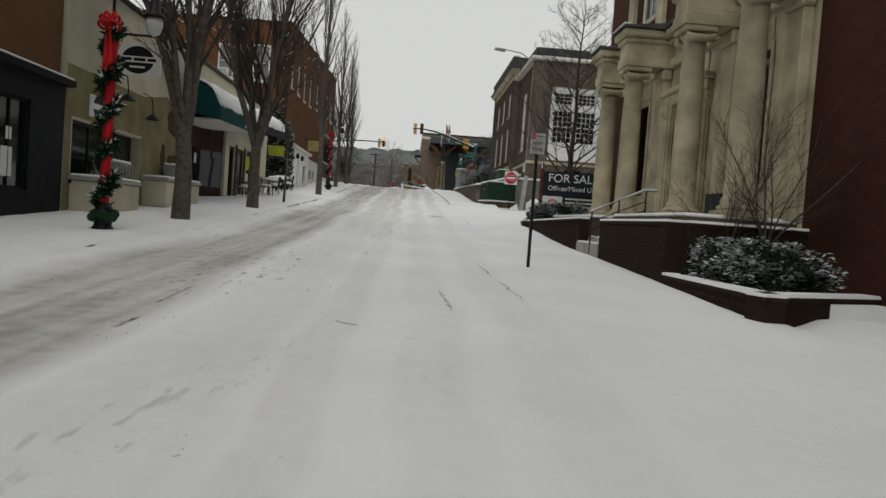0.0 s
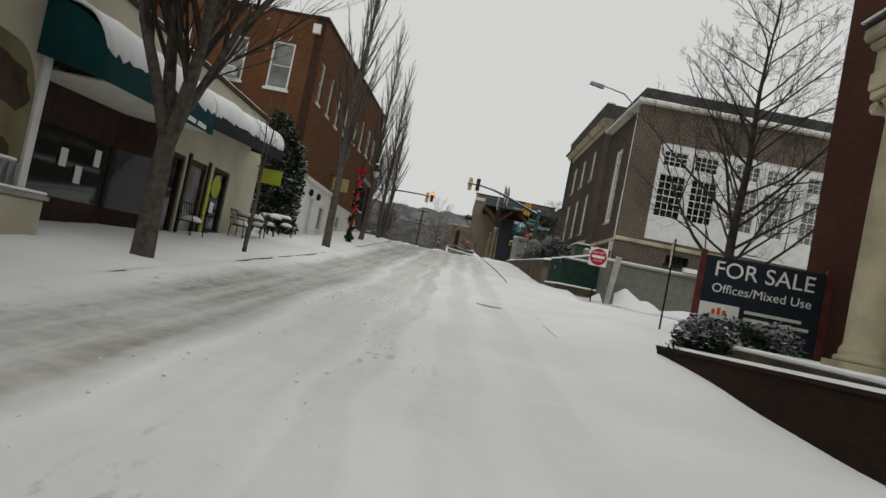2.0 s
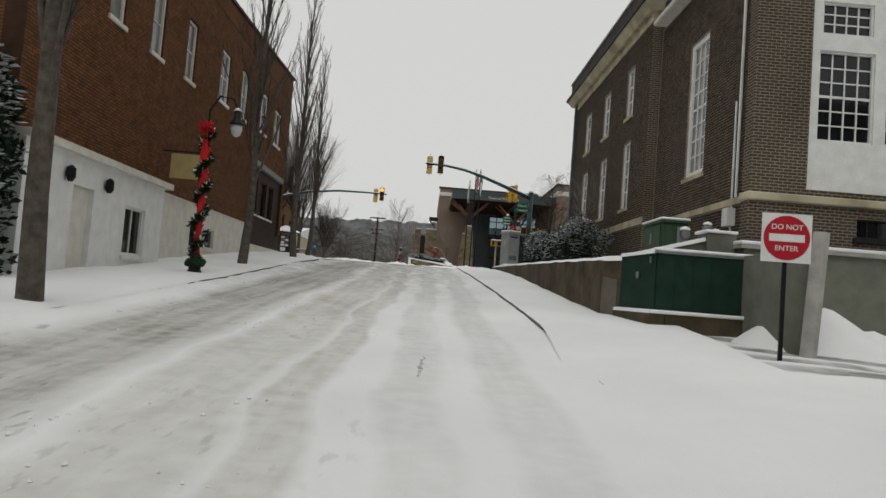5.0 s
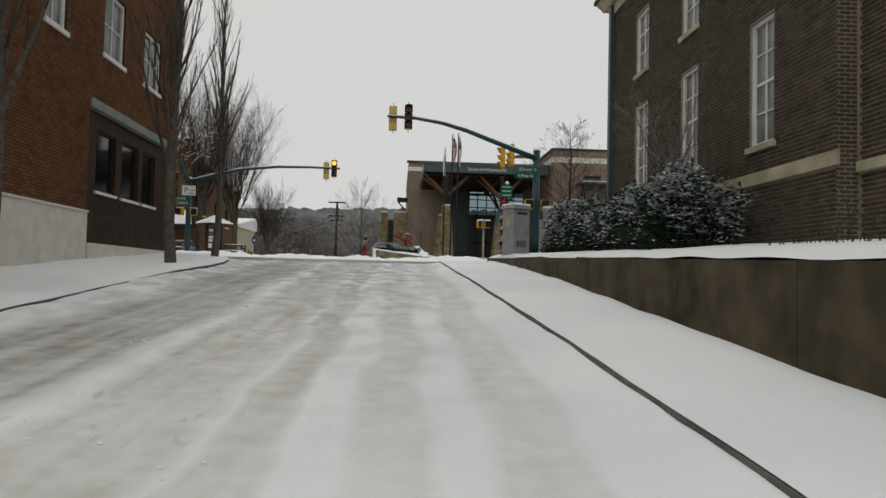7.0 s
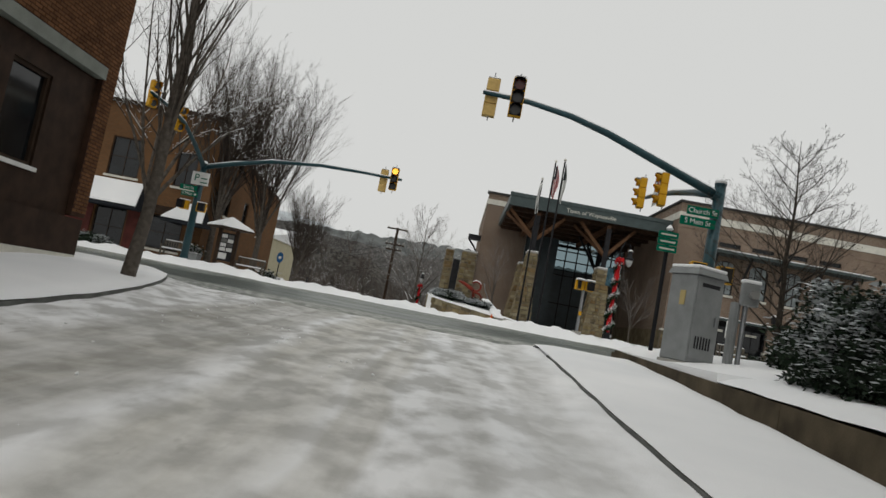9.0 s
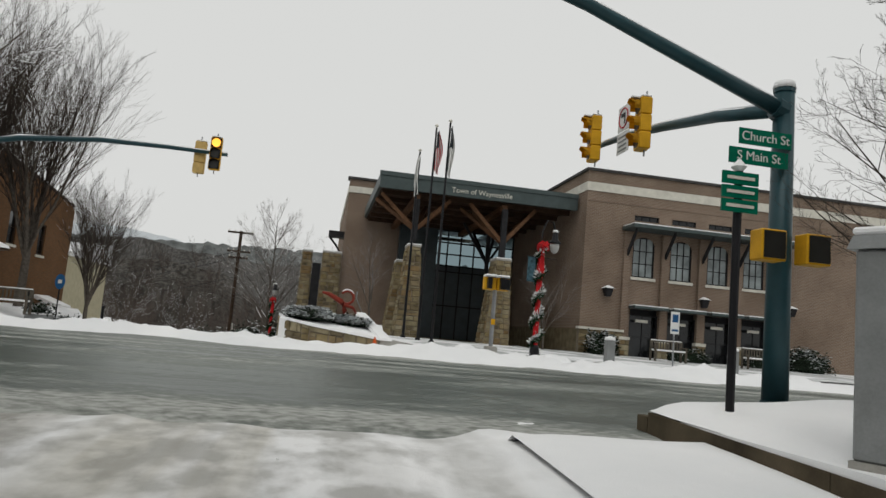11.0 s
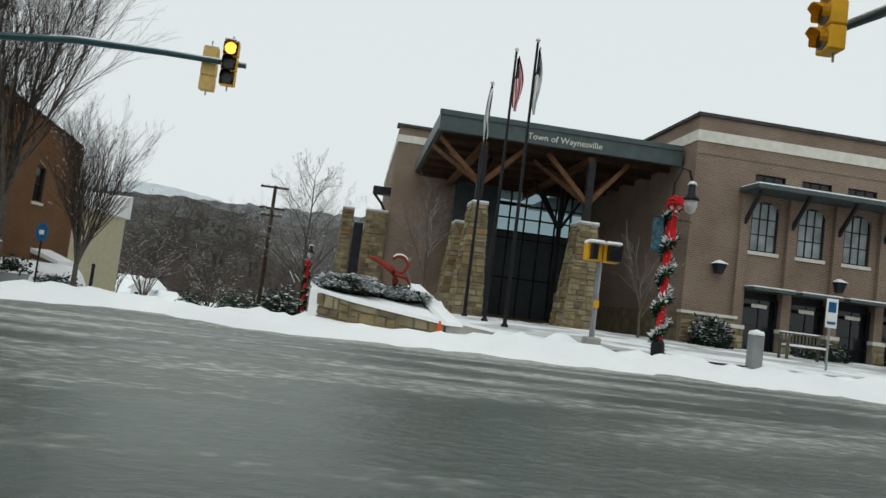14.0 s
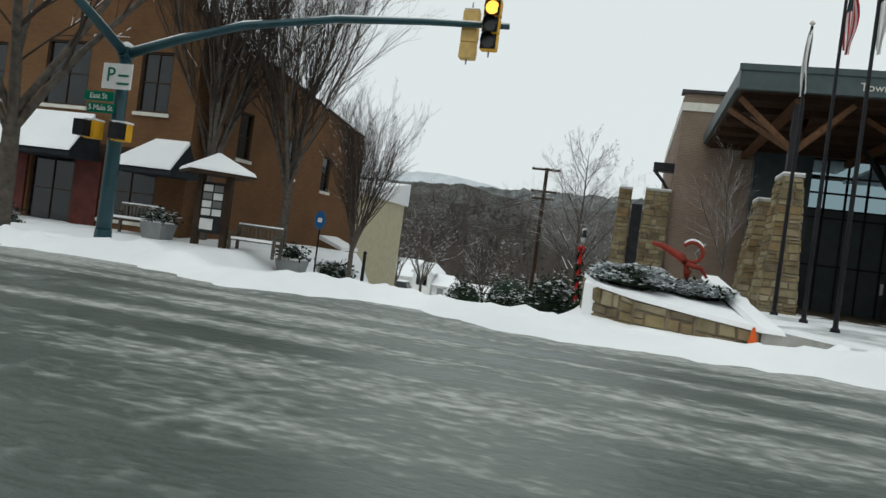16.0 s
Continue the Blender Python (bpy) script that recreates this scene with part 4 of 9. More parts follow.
# brick block
BX0 = -8.2
blk = thing("brick_block", (BX0, 60, street(60)), "tall orange brick block with white window frames", "building")
up = [(47.6, 48.5, 9.5, 11.5), (50.2, 51.1, 9.5, 11.5), (52.9, 53.8, 9.5, 11.5), (55.8, 56.7, 9.6, 11.6), (59.6, 60.8, 9.9, 11.9), (62.6, 63.7, 10.0, 12.0), (66.0, 67.5, 10.2, 12.1), (69.2, 70.8, 10.2, 12.0)]
rec = [(65.3, 72.5, 5.45, 8.75)]
bas = [(57.7, 58.9, 4.0, 4.78), (59.5, 60.6, 4.05, 4.8)]
wall("street_wall", "x", BX0, -0.45, 46.7, 73.05, 5.5, 13.25, up + rec, MORTAR_L, blk)
part("parapet", hexa([(BX0 - 0.45, 46.7, 13.25), (BX0, 46.7, 13.25), (BX0, 73.05, 13.25), (BX0 - 0.45, 73.05, 13.25), (BX0 - 0.45, 46.7, 13.3), (BX0, 46.7, 13.3), (BX0, 73.05, 14.65), (BX0 - 0.45, 73.05, 14.65)]), BRICK_L, blk)
part("coping", hexa([(BX0 - 0.5, 46.6, 13.3), (BX0 + 0.09, 46.6, 13.3), (BX0 + 0.09, 73.15, 14.66), (BX0 - 0.5, 73.15, 14.66), (BX0 - 0.5, 46.6, 13.42), (BX0 + 0.09, 46.6, 13.42), (BX0 + 0.09, 73.15, 14.78), (BX0 - 0.5, 73.15, 14.78)]), DKWOOD, blk)
ub = [(-12.75, -11.75, 9.6, 11.75), (-10.55, -9.45, 9.55, 11.85), (-15.6, -14.6, 9.7, 11.7)]
wall("gable_wall", "y", 46.7, 0.4, -24, BX0 - 0.45, 1.8, 13.25, ub, BRICK_L, blk)
part("gable_parapet", bx(-24, BX0, 46.66, 46.72, 13.25, 13.4), DKWOOD, blk)
wall("rear_wall", "y", 73.05, -0.4, -24, BX0 - 0.45, 3.5, 14.0, [], BRICK_L, blk)
part("roof", bx(-24, BX0 - 0.45, 47.1, 72.65, 12.6, 12.8), SNOW, blk)
part("back_wall", bx(-24.4, -24, 46.7, 73.05, 2, 13.25), BRICK_L, blk)
for h in up[:4]:
    sash("window", "x", BX0, 1, *h, 1, 2, CREAM, GLASS_P, blk, trim=0.08)
for h in up[4:]:
    sash("window", "x", BX0, 1, *h, 2, 2, WHITE, GLASS_P if h[0] < 69 else GLASS, blk, trim=0.09)
for h in ub:
    sash("window", "y", 46.7, -1, *h, 1, 2, WHITE, GLASS_P, blk, trim=0.09)
ac = thing("window_air_conditioner", (-12.25, 46.5, 9.7), "white air conditioner hanging out of a sash window", "air conditioner")
part("casing", bx(-12.58, -11.95, 46.15, 46.62, 9.68, 10.1), WHITE, ac, bevel=0.02)
part("grille", bx(-12.53, -12.0, 46.135, 46.152, 9.73, 10.05), STEEL, ac)
part("corner_box", bx(-8.75, -8.4, 46.45, 46.68, 12.5, 12.95), WHITE, blk, "small white flood lamp box under the parapet")
wall("base_wall", "x", BX0 + 0.05, -0.5, 53.5, 65.3, 2.4, 5.5, bas, CREAM, blk)
part("base_top", bx(BX0, BX0 + 0.09, 53.5, 65.3, 5.5, 5.56), CREAM, blk)
for h in bas:
    sash("basement_window", "x", BX0 + 0.05, 1, *h, 1, 1, CREAM, GLASS, blk, trim=0.05)
# recessed wooden shopfront at the far corner
wl_ = [(66.1, 67.5, 6.2, 8.0), (68.0, 69.4, 6.2, 8.0), (69.8, 71.0, 6.2, 8.0)]
wall("wood_front", "x", BX0 - 0.12, -0.2, 65.3, 72.5, 5.45, 8.45, wl_, BRWOOD, blk, "dark brown panelled shopfront")
for h in wl_:
    sash("shop_window", "x", BX0 - 0.12, 1, *h, 1, 1, DKWOOD, GLASS, blk, sill=0.08, sill_mat=WHITE)
part("header_board", bx(BX0 - 0.3, BX0 + 0.06, 65.3, 72.5, 8.48, 8.74), HEADER, blk, "pale green-white header board")
wall("shop_base", "x", BX0 - 0.02, -0.4, 65.3, 73.05, 3.4, 5.45, [], BRWOOD, blk)
part("shop_plinth", bx(BX0 - 0.2, BX0 + 0.06, 65.35, 72.9, 3.4, street(69) + 0.5), CREAM, blk)
an = thing("white_annex", (-7.7, 50, street(50)), "low white annex with a door and small window", "building")
ah = [(48.2, 49.2, 2.75, 4.85), (51.0, 52.3, 3.4, 4.7)]
wall("front_wall", "x", -7.62, -0.25, 46.45, 53.4, 2.2, 5.5, ah, WHITE, an)
part("side_wall", bx(-12.4, -7.62, 46.2, 46.45, 1.8, 5.5), WHITE, an)
part("side_wall", bx(-8.2, -7.63, 53.4, 53.6, 2.5, 5.5), WHITE, an)
part("cornice", bx(-8.15, -7.42, 46.1, 53.75, 5.5, 5.66), CREAM, an)
part("door_leaf", bx(-7.80, -7.74, 48.2, 49.2, 2.75, 4.85), CREAM, an)
sash("window", "x", -7.62, 1, *ah[1], 2, 1, WHITE, GLASS, an)
for y in (47.8, 49.7):
    part("wall_lamp", lathe([(0.05, 0), (0.11, 0.1), (0.10, 0.3), (0.03, 0.36)], (-7.5, y, 4.85), 8), BLACK, an, "small black lantern")
ts = thing("projecting_sign", (-7.6, 54.6, 6.2), "tan projecting sign board on an iron arm", "sign")
part("arm", tube([(BX0, 54.6, 6.85), (-6.9, 54.6, 6.85)], 0.025, 6), BLACK, ts)
part("board", bx(-7.9, -6.95, 54.57, 54.63, 6.0, 6.78), TANSIGN, ts)


def patio_chair(x, y, turn):
    z = street(y) + 0.2
    c = thing("patio_chair", (x, y, z), "black metal patio chair heaped with snow", "chair", "patio chairs", turn=turn)
    m = pose(x, y, z, 0, 0, turn)

    def P(*a):
        return tuple(m @ Vector(a))
    for sx, sy in ((-0.24, -0.24), (0.24, -0.24), (-0.24, 0.24), (0.24, 0.24)):
        part("leg", tube([P(sx * 1.1, sy * 1.1, 0), P(sx, sy, 0.45)], 0.018, 5), BLACK, c)
    bm = hexa([P(-0.26, -0.26, 0.43), P(0.26, -0.26, 0.43), P(0.26, 0.26, 0.43), P(-0.26, 0.26, 0.43), P(-0.26, -0.26, 0.46), P(0.26, -0.26, 0.46), P(0.26, 0.26, 0.46), P(-0.26, 0.26, 0.46)])
    part("seat", bm, BLACK, c)
    for i in range(6):
        u = -0.24 + i * 0.096
        part("back_bar", tube([P(u, 0.26, 0.46), P(u, 0.34, 0.95)], 0.012, 4), BLACK, c)
    part("top_bar", tube([P(-0.26, 0.34, 0.95), P(0.26, 0.34, 0.95)], 0.02, 5), BLACK, c)
    for s in (-1, 1):
        part("armrest", tube([P(0.27 * s, 0.3, 0.68), P(0.29 * s, -0.2, 0.68), P(0.27 * s, -0.26, 0.45)], 0.018, 5), BLACK, c)
    bm = lathe([(0.27, 0.0), (0.25, 0.08), (0.16, 0.14), (0.02, 0.16)], (0, 0, 0), 10)
    bmesh.ops.transform(bm, matrix=m @ Matrix.Translation((0, 0, 0.465)), verts=bm.verts)
    part("snow_cushion", bm, SNOW, c, smooth=True)
    return c


def patio_table(x, y):
    z = street(y) + 0.2
    c = thing("patio_table", (x, y, z), "round patio table under a thick snow cake", "table", "patio tables")
    part("foot", lathe([(0.28, 0), (0.26, 0.03), (0.05, 0.06), (0.04, 0.7), (0.12, 0.72)], (x, y, z), 12), BLACK, c)
    part("tabletop", lathe([(0.48, 0.72), (0.48, 0.75)], (x, y, z), 18), BLACK, c)
    part("snow_cake", lathe([(0.47, 0.752), (0.46, 0.84), (0.38, 0.9), (0.02, 0.91)], (x, y, z), 18), SNOW, c, smooth=True)


for x, y, r in ((-7.5, 41.3, 100), (-7.3, 43.4, -70), (-8.3, 42.9, 20), (-7.25, 37.0, 80), (-7.25, 38.9, -90), (-7.4, 33.0, 70)):
    patio_chair(x, y, r)
for x, y in ((-7.75, 42.3), (-7.3, 38.0), (-7.9, 44.6)):
    patio_table(x, y)


# ---- east side ----
# bank building with a limestone portico: four free columns, a broken entablature, brick storeys above
BKX = 7.5
bk = thing("bank", (BKX, 19, 1.9), "dark red brick bank with a weathered limestone portico", "building")
TER = 1.95
COLS = (23.85, 21.25, 16.85, 13.95)
wall("flank_wall", "x", BKX, 0.4, -30, 13.55, -2, 15, [(4.0, 5.6, 3.0, 6.5), (-2, -0.4, 3, 6.5)], BRICK_R, bk)
uw = [(23.1, 24.6, 8.5, 12.2), (18.4, 20.6, 8.5, 12.2), (14.5, 16.0, 8.5, 12.2)]
wall("upper_wall", "x", BKX, 0.4, 13.55, 25.6, 7.62, 15, uw, BRICK_R, bk)
wall("north_bay_wall", "x", BKX, 0.4, 25.6, 28.25, 1.0, 15, [], BRICK_R, bk)
wall("end_wall", "y", 28.25, -0.4, BKX + 0.4, 24, 1.0, 15, [], BRICK_R, bk)
part("back_wall", bx(24, 24.4, -30, 28.25, 0, 15), BRICK_R, bk)
part("roof_snow", bx(BKX + 0.4, 24, -30, 27.85, 14.5, 14.7), SNOW, bk)
for h in uw:
    sash("window", "x", BKX, -1, *h, 2, 3, CREAM, GLASS, bk, trim=0.14, sill_mat=LIME, rail=1)
    part("window_transom", bx(BKX - 0.02, BKX + 0.1, h[0], h[1], 10.9, 11.1), CREAM, bk)
for y in (25.3, 22.35, 17.0, 13.95):
    part("pilaster", bx(BKX - 0.17, BKX, y - 0.27, y + 0.27, 7.63, 14.6), LIME, bk, bevel=0.02)
for h in ((4.0, 5.6, 3.0, 6.5), (-2, -0.4, 3, 6.5)):
    sash("window", "x", BKX, -1, *h, 2, 3, DARK, GLASS, bk, sill_mat=LIME)
STX = 7.42
dh = [(18.55, 20.35, TER, 5.15), (15.15, 16.3, 2.75, 5.6), (22.7, 23.8, 2.75, 5.6)]
wall("stone_wall", "x", STX, 0.07, 13.55, 25.6, 1.4, 7.2, dh, LIME, bk)
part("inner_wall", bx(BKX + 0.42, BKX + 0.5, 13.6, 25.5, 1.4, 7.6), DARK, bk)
for h in dh[1:]:
    sash("window", "x", STX + 0.06, -1, *h, 1, 2, DKWOOD, GLASS, bk, sill_mat=LIME)
    part("window_panel", bx(STX - 0.03, STX, h[0] - 0.05, h[1] + 0.05, 5.78, 6.2), LIME, bk, bevel=0.012)
    for u in (h[0] - 0.14, h[1] + 0.02):
        part("window_architrave", bx(STX - 0.05, STX, u, u + 0.12, 2.6, 5.72), LIME, bk, bevel=0.012)
part("door_leaf", bx(BKX + 0.3, BKX + 0.36, 18.55, 20.35, TER, 5.15), DARK, bk, "recessed dark entrance door")
part("door_lintel", bx(STX - 0.2, STX, 17.95, 20.95, 5.2, 5.5), LIME, bk, bevel=0.03)
part("door_lintel", bx(STX - 0.3, STX, 17.85, 21.05, 5.5, 5.66), LIME, bk, bevel=0.03)
part("door_panel", bx(STX - 0.04, STX, 18.3, 20.6, 5.8, 6.25), LIME, bk, bevel=0.015)
for y in (18.25, 20.65):
    part("fluted_pilaster", lathe([(0.29, TER), (0.29, TER + 0.12), (0.24, TER + 0.2), (0.21, 4.8), (0.27, 4.9), (0.3, 5.0), (0.3, 5.2)], (STX - 0.08, y, 0), 28, flute=0.022), LIME, bk)


def column(x, y, z0, z1, r):
    """A smooth tapered shaft on a moulded base, under a scrolled capital."""
    h = z1 - z0
    c = new("column")
    c.parent = bk
    c.matrix_parent_inverse = bk.matrix_world.inverted()
    part("plinth", bx(x - r * 1.38, x + r * 1.38, y - r * 1.38, y + r * 1.38, z0, z0 + 0.13), LIME, c, bevel=0.015)
    part("shaft", lathe([(r * 1.34, 0.131), (r * 1.38, 0.17), (r * 1.34, 0.21), (r * 1.14, 0.24), (r * 1.18, 0.29), (r * 1.14, 0.33), (r, 0.40), (r * 0.995, h * 0.3), (r * 0.95, h * 0.6), (r * 0.84, h - 0.46), (r * 0.92, h - 0.44), (r * 0.92, h - 0.40), (r * 0.85, h - 0.38), (r * 0.88, h - 0.30), (r * 1.16, h - 0.18)], (x, y, z0), 28), LIME, c, smooth=True)
    part("abacus", bx(x - r * 1.3, x + r * 1.3, y - r * 1.3, y + r * 1.3, z0 + h - 0.13, z0 + h), LIME, c, bevel=0.02)
    for sy in (-1, 1):
        for sx in (-1, 1):
            spiral = [(x + sx * r * 1.02, y + sy * (r * 1.12 - q * math.cos(a)), z0 + h - 0.27 + q * math.sin(a)) for a, q in ((k * 0.7, r * (0.36 - 0.028 * k)) for k in range(11))]
            part("scroll", tube(spiral, [0.035] * 11, 6), LIME, c, smooth=True)
        part("scroll_bolster", tube([(x - r * 1.04, y + sy * r * 1.12, z0 + h - 0.27), (x, y + sy * r * 1.12, z0 + h - 0.27), (x + r * 1.04, y + sy * r * 1.12, z0 + h - 0.27)], [r * 0.34, r * 0.24, r * 0.34], 12), LIME, c, smooth=True)
    return c


FX = 6.42
for y in COLS:
    column(FX, y, TER, 6.33, 0.295)
    part("rear_pilaster", bx(STX - 0.22, STX, y - 0.3, y + 0.3, TER, 6.0), LIME, bk, bevel=0.02)
    part("pilaster_base", bx(STX - 0.28, STX, y - 0.36, y + 0.36, TER, TER + 0.22), LIME, bk, bevel=0.03)
    part("pilaster_capital", bx(STX - 0.30, STX, y - 0.38, y + 0.38, 6.0, 6.33), LIME, bk, bevel=0.05)
    a, b = y - 0.41, y + 0.41
    part("architrave", bx(FX - 0.42, STX, a, b, 6.332, 6.62), LIME, bk, bevel=0.02)
    part("frieze", bx(FX - 0.38, STX, a + 0.04, b - 0.04, 6.622, 7.0), LIME, bk)
    part("bed_mould", bx(FX - 0.48, STX, a - 0.06, b + 0.06, 7.002, 7.14), LIME, bk, bevel=0.05)
    part("cornice", bx(FX - 0.56, STX, a - 0.14, b + 0.14, 7.142, 7.38), LIME, bk, bevel=0.05)
    part("lead_cap", hexa([(FX - 0.62, a - 0.20, 7.382), (STX, a - 0.20, 7.382), (STX, b + 0.20, 7.382), (FX - 0.62, b + 0.20, 7.382), (FX - 0.54, a - 0.12, 7.45), (STX, a - 0.12, 7.62), (STX, b + 0.12, 7.62), (FX - 0.54, b + 0.12, 7.45)]), ROOFDK, bk)
    part("cap_snow", bx(FX - 0.61, FX - 0.4, a - 0.18, b + 0.18, 7.455, 7.50), SNOW, bk, "thin snow on the lead cap", bevel=0.015)
edges = [25.6] + [v for y in COLS for v in (y + 0.46, y - 0.46)] + [13.55]
for k in range(0, len(edges), 2):
    b, a = edges[k], edges[k + 1]
    if b - a < 0.15:
        continue
    part("wall_architrave", bx(STX - 0.16, STX, a, b, 6.332, 6.6), LIME, bk, bevel=0.02)
    part("wall_bed_mould", bx(STX - 0.22, STX, a, b, 7.0, 7.14), LIME, bk, bevel=0.03)
    a2, b2 = a + (0.2 if k < 8 else 0), b - (0.2 if k else 0)
    if b2 - a2 > 0.1:
        part("wall_cornice", bx(STX - 0.42, STX, a2, b2, 7.142, 7.38), LIME, bk, bevel=0.04)
        part("wall_lead", bx(STX - 0.48, STX, a2 + 0.06, b2 - 0.06, 7.382, 7.5), ROOFDK, bk)
part("mail_slot_box", bx(STX - 0.75, STX - 0.24, 15.3, 16.1, TER, TER + 0.55), NAVY, bk, "dark blue box standing on the terrace")

# terrace, its retaining walls and stairs
TX = 4.95
ter = bx(TX + 0.3, BKX - 0.08, 13.6, 18.3, 0.3, TER - 0.05)
bx(TX + 0.3, BKX - 0.08, 20.5, 27.4, 0.3, TER - 0.05, ter)
bx(6.6, BKX - 0.08, 18.3, 20.5, 0.3, TER - 0.05, ter)
setting(part("terrace", ter, CONC), "raised terrace in front of the portico", "terrace")
ts_ = bx(TX + 0.32, BKX - 0.085, 13.62, 18.28, TER - 0.048, TER + 0.03)
bx(TX + 0.32, BKX - 0.085, 20.52, 27.3, TER - 0.048, TER + 0.03, ts_)
bx(6.62, BKX - 0.085, 18.28, 20.52, TER - 0.048, TER + 0.02, ts_)
setting(part("terrace_snow", ts_, SNOW, bevel=0.02), "thin snow over the terrace", "snow")


def brick_wall_low(name, pts, z0, z1, label, cap=True):
    w = thing(name, (*pts[0], z0), label, "wall", "", "structure")
    for (xa, ya), (xb, yb) in zip(pts, pts[1:]):
        d = Vector((xb - xa, yb - ya, 0)).normalized()
        n = Vector((-d.y, d.x, 0)) * -0.3

        def q(x, y, z, k, o=0.0):
            v = Vector((x, y, z)) + n * k
            return (v.x, v.y, v.z)
        za, zb = z1(ya), z1(yb)
        part("wall_body", hexa([q(xa, ya, z0, 0), q(xb, yb, z0, 0), q(xb, yb, z0, 1), q(xa, ya, z0, 1), q(xa, ya, za, 0), q(xb, yb, zb, 0), q(xb, yb, zb, 1), q(xa, ya, za, 1)]), BRICK_D, w)
        if cap:
            part("coping", hexa([q(xa, ya, za, -0.12), q(xb, yb, zb, -0.12), q(xb, yb, zb, 1.1), q(xa, ya, za, 1.1), q(xa, ya, za + 0.06, -0.12), q(xb, yb, zb + 0.06, -0.12), q(xb, yb, zb + 0.06, 1.1), q(xa, ya, za + 0.06, 1.1)]), BRICK_RB, w)
            part("snow_cap", hexa([q(xa, ya, za + 0.062, -0.08), q(xb, yb, zb + 0.062, -0.08), q(xb, yb, zb + 0.062, 1.05), q(xa, ya, za + 0.062, 1.05), q(xa, ya, za + 0.11, 0.0), q(xb, yb, zb + 0.11, 0.0), q(xb, yb, zb + 0.11, 1.0), q(xa, ya, za + 0.11, 1.0)]), SNOW, w)
    return w


pw1 = brick_wall_low("planter_wall_low", [(7.3, 10.9), (TX, 9.8), (TX - 0.02, 13.6)], 0.0, lambda y: 0.72, "low dark brick planter wall topped with snow")
tw1 = brick_wall_low("terrace_wall", [(TX, 13.6), (TX, 18.3)], 0.2, lambda y: 1.72, "dark brick terrace wall beside the steps")
brick_wall_low("terrace_wall", [(TX + 0.3, 13.6), (BKX, 13.62)], 0.2, lambda y: 1.72, "dark brick return of the terrace wall")
brick_wall_low("terrace_wall", [(TX, 20.5), (4.3, 26.9)], 0.6, lambda y: 1.78 - 0.025 * (y - 20.5), "dark brick wall curving past the steps")
brick_wall_low("terrace_wall", [(4.3, 26.9), (7.5, 28.0)], 0.8, lambda y: 1.6, "dark brick end of the terrace wall")
setting(part("planter_bed", bx(TX + 0.3, 7.2, 10.4, 13.58, 0.2, 0.70), SNOW), "snowy planting bed inside the low wall", "planter bed")
setting(part("lawn_bed", hexa([(5.0, 24.5, 0.9), (7.45, 24.5, 0.9), (7.45, 27.7, 0.9), (4.65, 26.8, 0.9), (5.0, 24.5, 1.66), (7.45, 24.5, 1.66), (7.45, 27.7, 1.6), (4.65, 26.8, 1.6)]), SNOW), "snowy bed behind the terrace wall", "planter bed")
st = thing("terrace_steps", (5.6, 20, 1.2), "concrete steps to the portico drifted with snow", "steps", "", "structure")
for i in range(5):
    x0 = 4.9 + i * 0.34
    part("step", bx(x0, 6.62, 18.32, 20.48, 0.6, 1.22 + i * 0.155 - 0.05), CONC_L, st)
    part("tread_snow", bx(x0 + 0.02, x0 + 0.32, 18.36, 20.44, 1.22 + i * 0.155 - 0.048, 1.22 + i * 0.155), SNOW, st)
hr = thing("handrail", (5.5, 19.0, 1.2), "thin metal handrail along the terrace steps", "handrail")
part("rail", tube([(4.85, 19.0, 2.0), (6.25, 19.0, 2.66), (6.6, 19.0, 2.66)], 0.028, 6), STEEL, hr)
part("snow_line", tube([(4.87, 19.0, 2.035), (6.25, 19.0, 2.695), (6.58, 19.0, 2.695)], 0.024, 5), SNOW, hr, "thin snow lying on the rail")
for x, z, t_ in ((4.9, 0.9, 2.02), (5.6, 1.4, 2.35), (6.3, 1.7, 2.66)):
    part("post", tube([(x, 19.0, z), (x, 19.0, t_)], 0.022, 6), BLACK, hr)
for k in range(3):
    part("rail_bar", tube([(4.87, 19.0, 1.3 + k * 0.22), (6.3, 19.0, 1.9 + k * 0.24)], 0.014, 5), BLACK, hr)

# courthouse
CX = 8.0
ch = thing("courthouse", (12, 60, 4.5), "brown brick courthouse with tall white windows and cornice", "building")
pan = (9.15, 24.0, 6.15, 11.1)
wall("south_wall", "y", 48.6, 0.4, CX - 0.2, 26, 5.95, 12.8, [pan], BRICK_C, ch)
wall("plinth_wall", "y", 48.62, 0.4, CX - 0.2, 26, 3.0, 5.85, [(10.4, 11.55, 5.1, 5.55)], BRICK_C, ch)
part("belt", bx(CX - 0.28, 26, 48.5, 49.0, 5.80, 6.0), LIME, ch, bevel=0.03)
sash("vent_window", "y", 48.62, -1, 10.4, 11.55, 5.1, 5.55, 4, 1, DARK, GLASS, ch, trim=0.04)
ph = []
for i in range(4):
    o = i * 3.66
    ph += [(9.4 + o, 10.65 + o, 9.95, 10.75), (11.0 + o, 12.2 + o, 9.95, 10.75), (9.36 + o, 10.72 + o, 7.35, 9.55), (11.0 + o, 12.3 + o, 7.35, 9.55)]
wall("window_panel", "y", 48.66, 0.25, pan[0], pan[1], pan[2], pan[3], ph, WHITE, ch, "white painted timber window wall")
for k, h in enumerate(ph):
    sash("window", "y", 48.66, -1, *h, 4, 3 if h[2] > 9 else 6, WHITE, GLASS if k < 4 else GLASS_P, ch, trim=0.05, sill=0, bar=0.03, rail=None if h[2] > 9 else 3)
w1 = [(52.05, 53.5, 7.05, 11.2)]
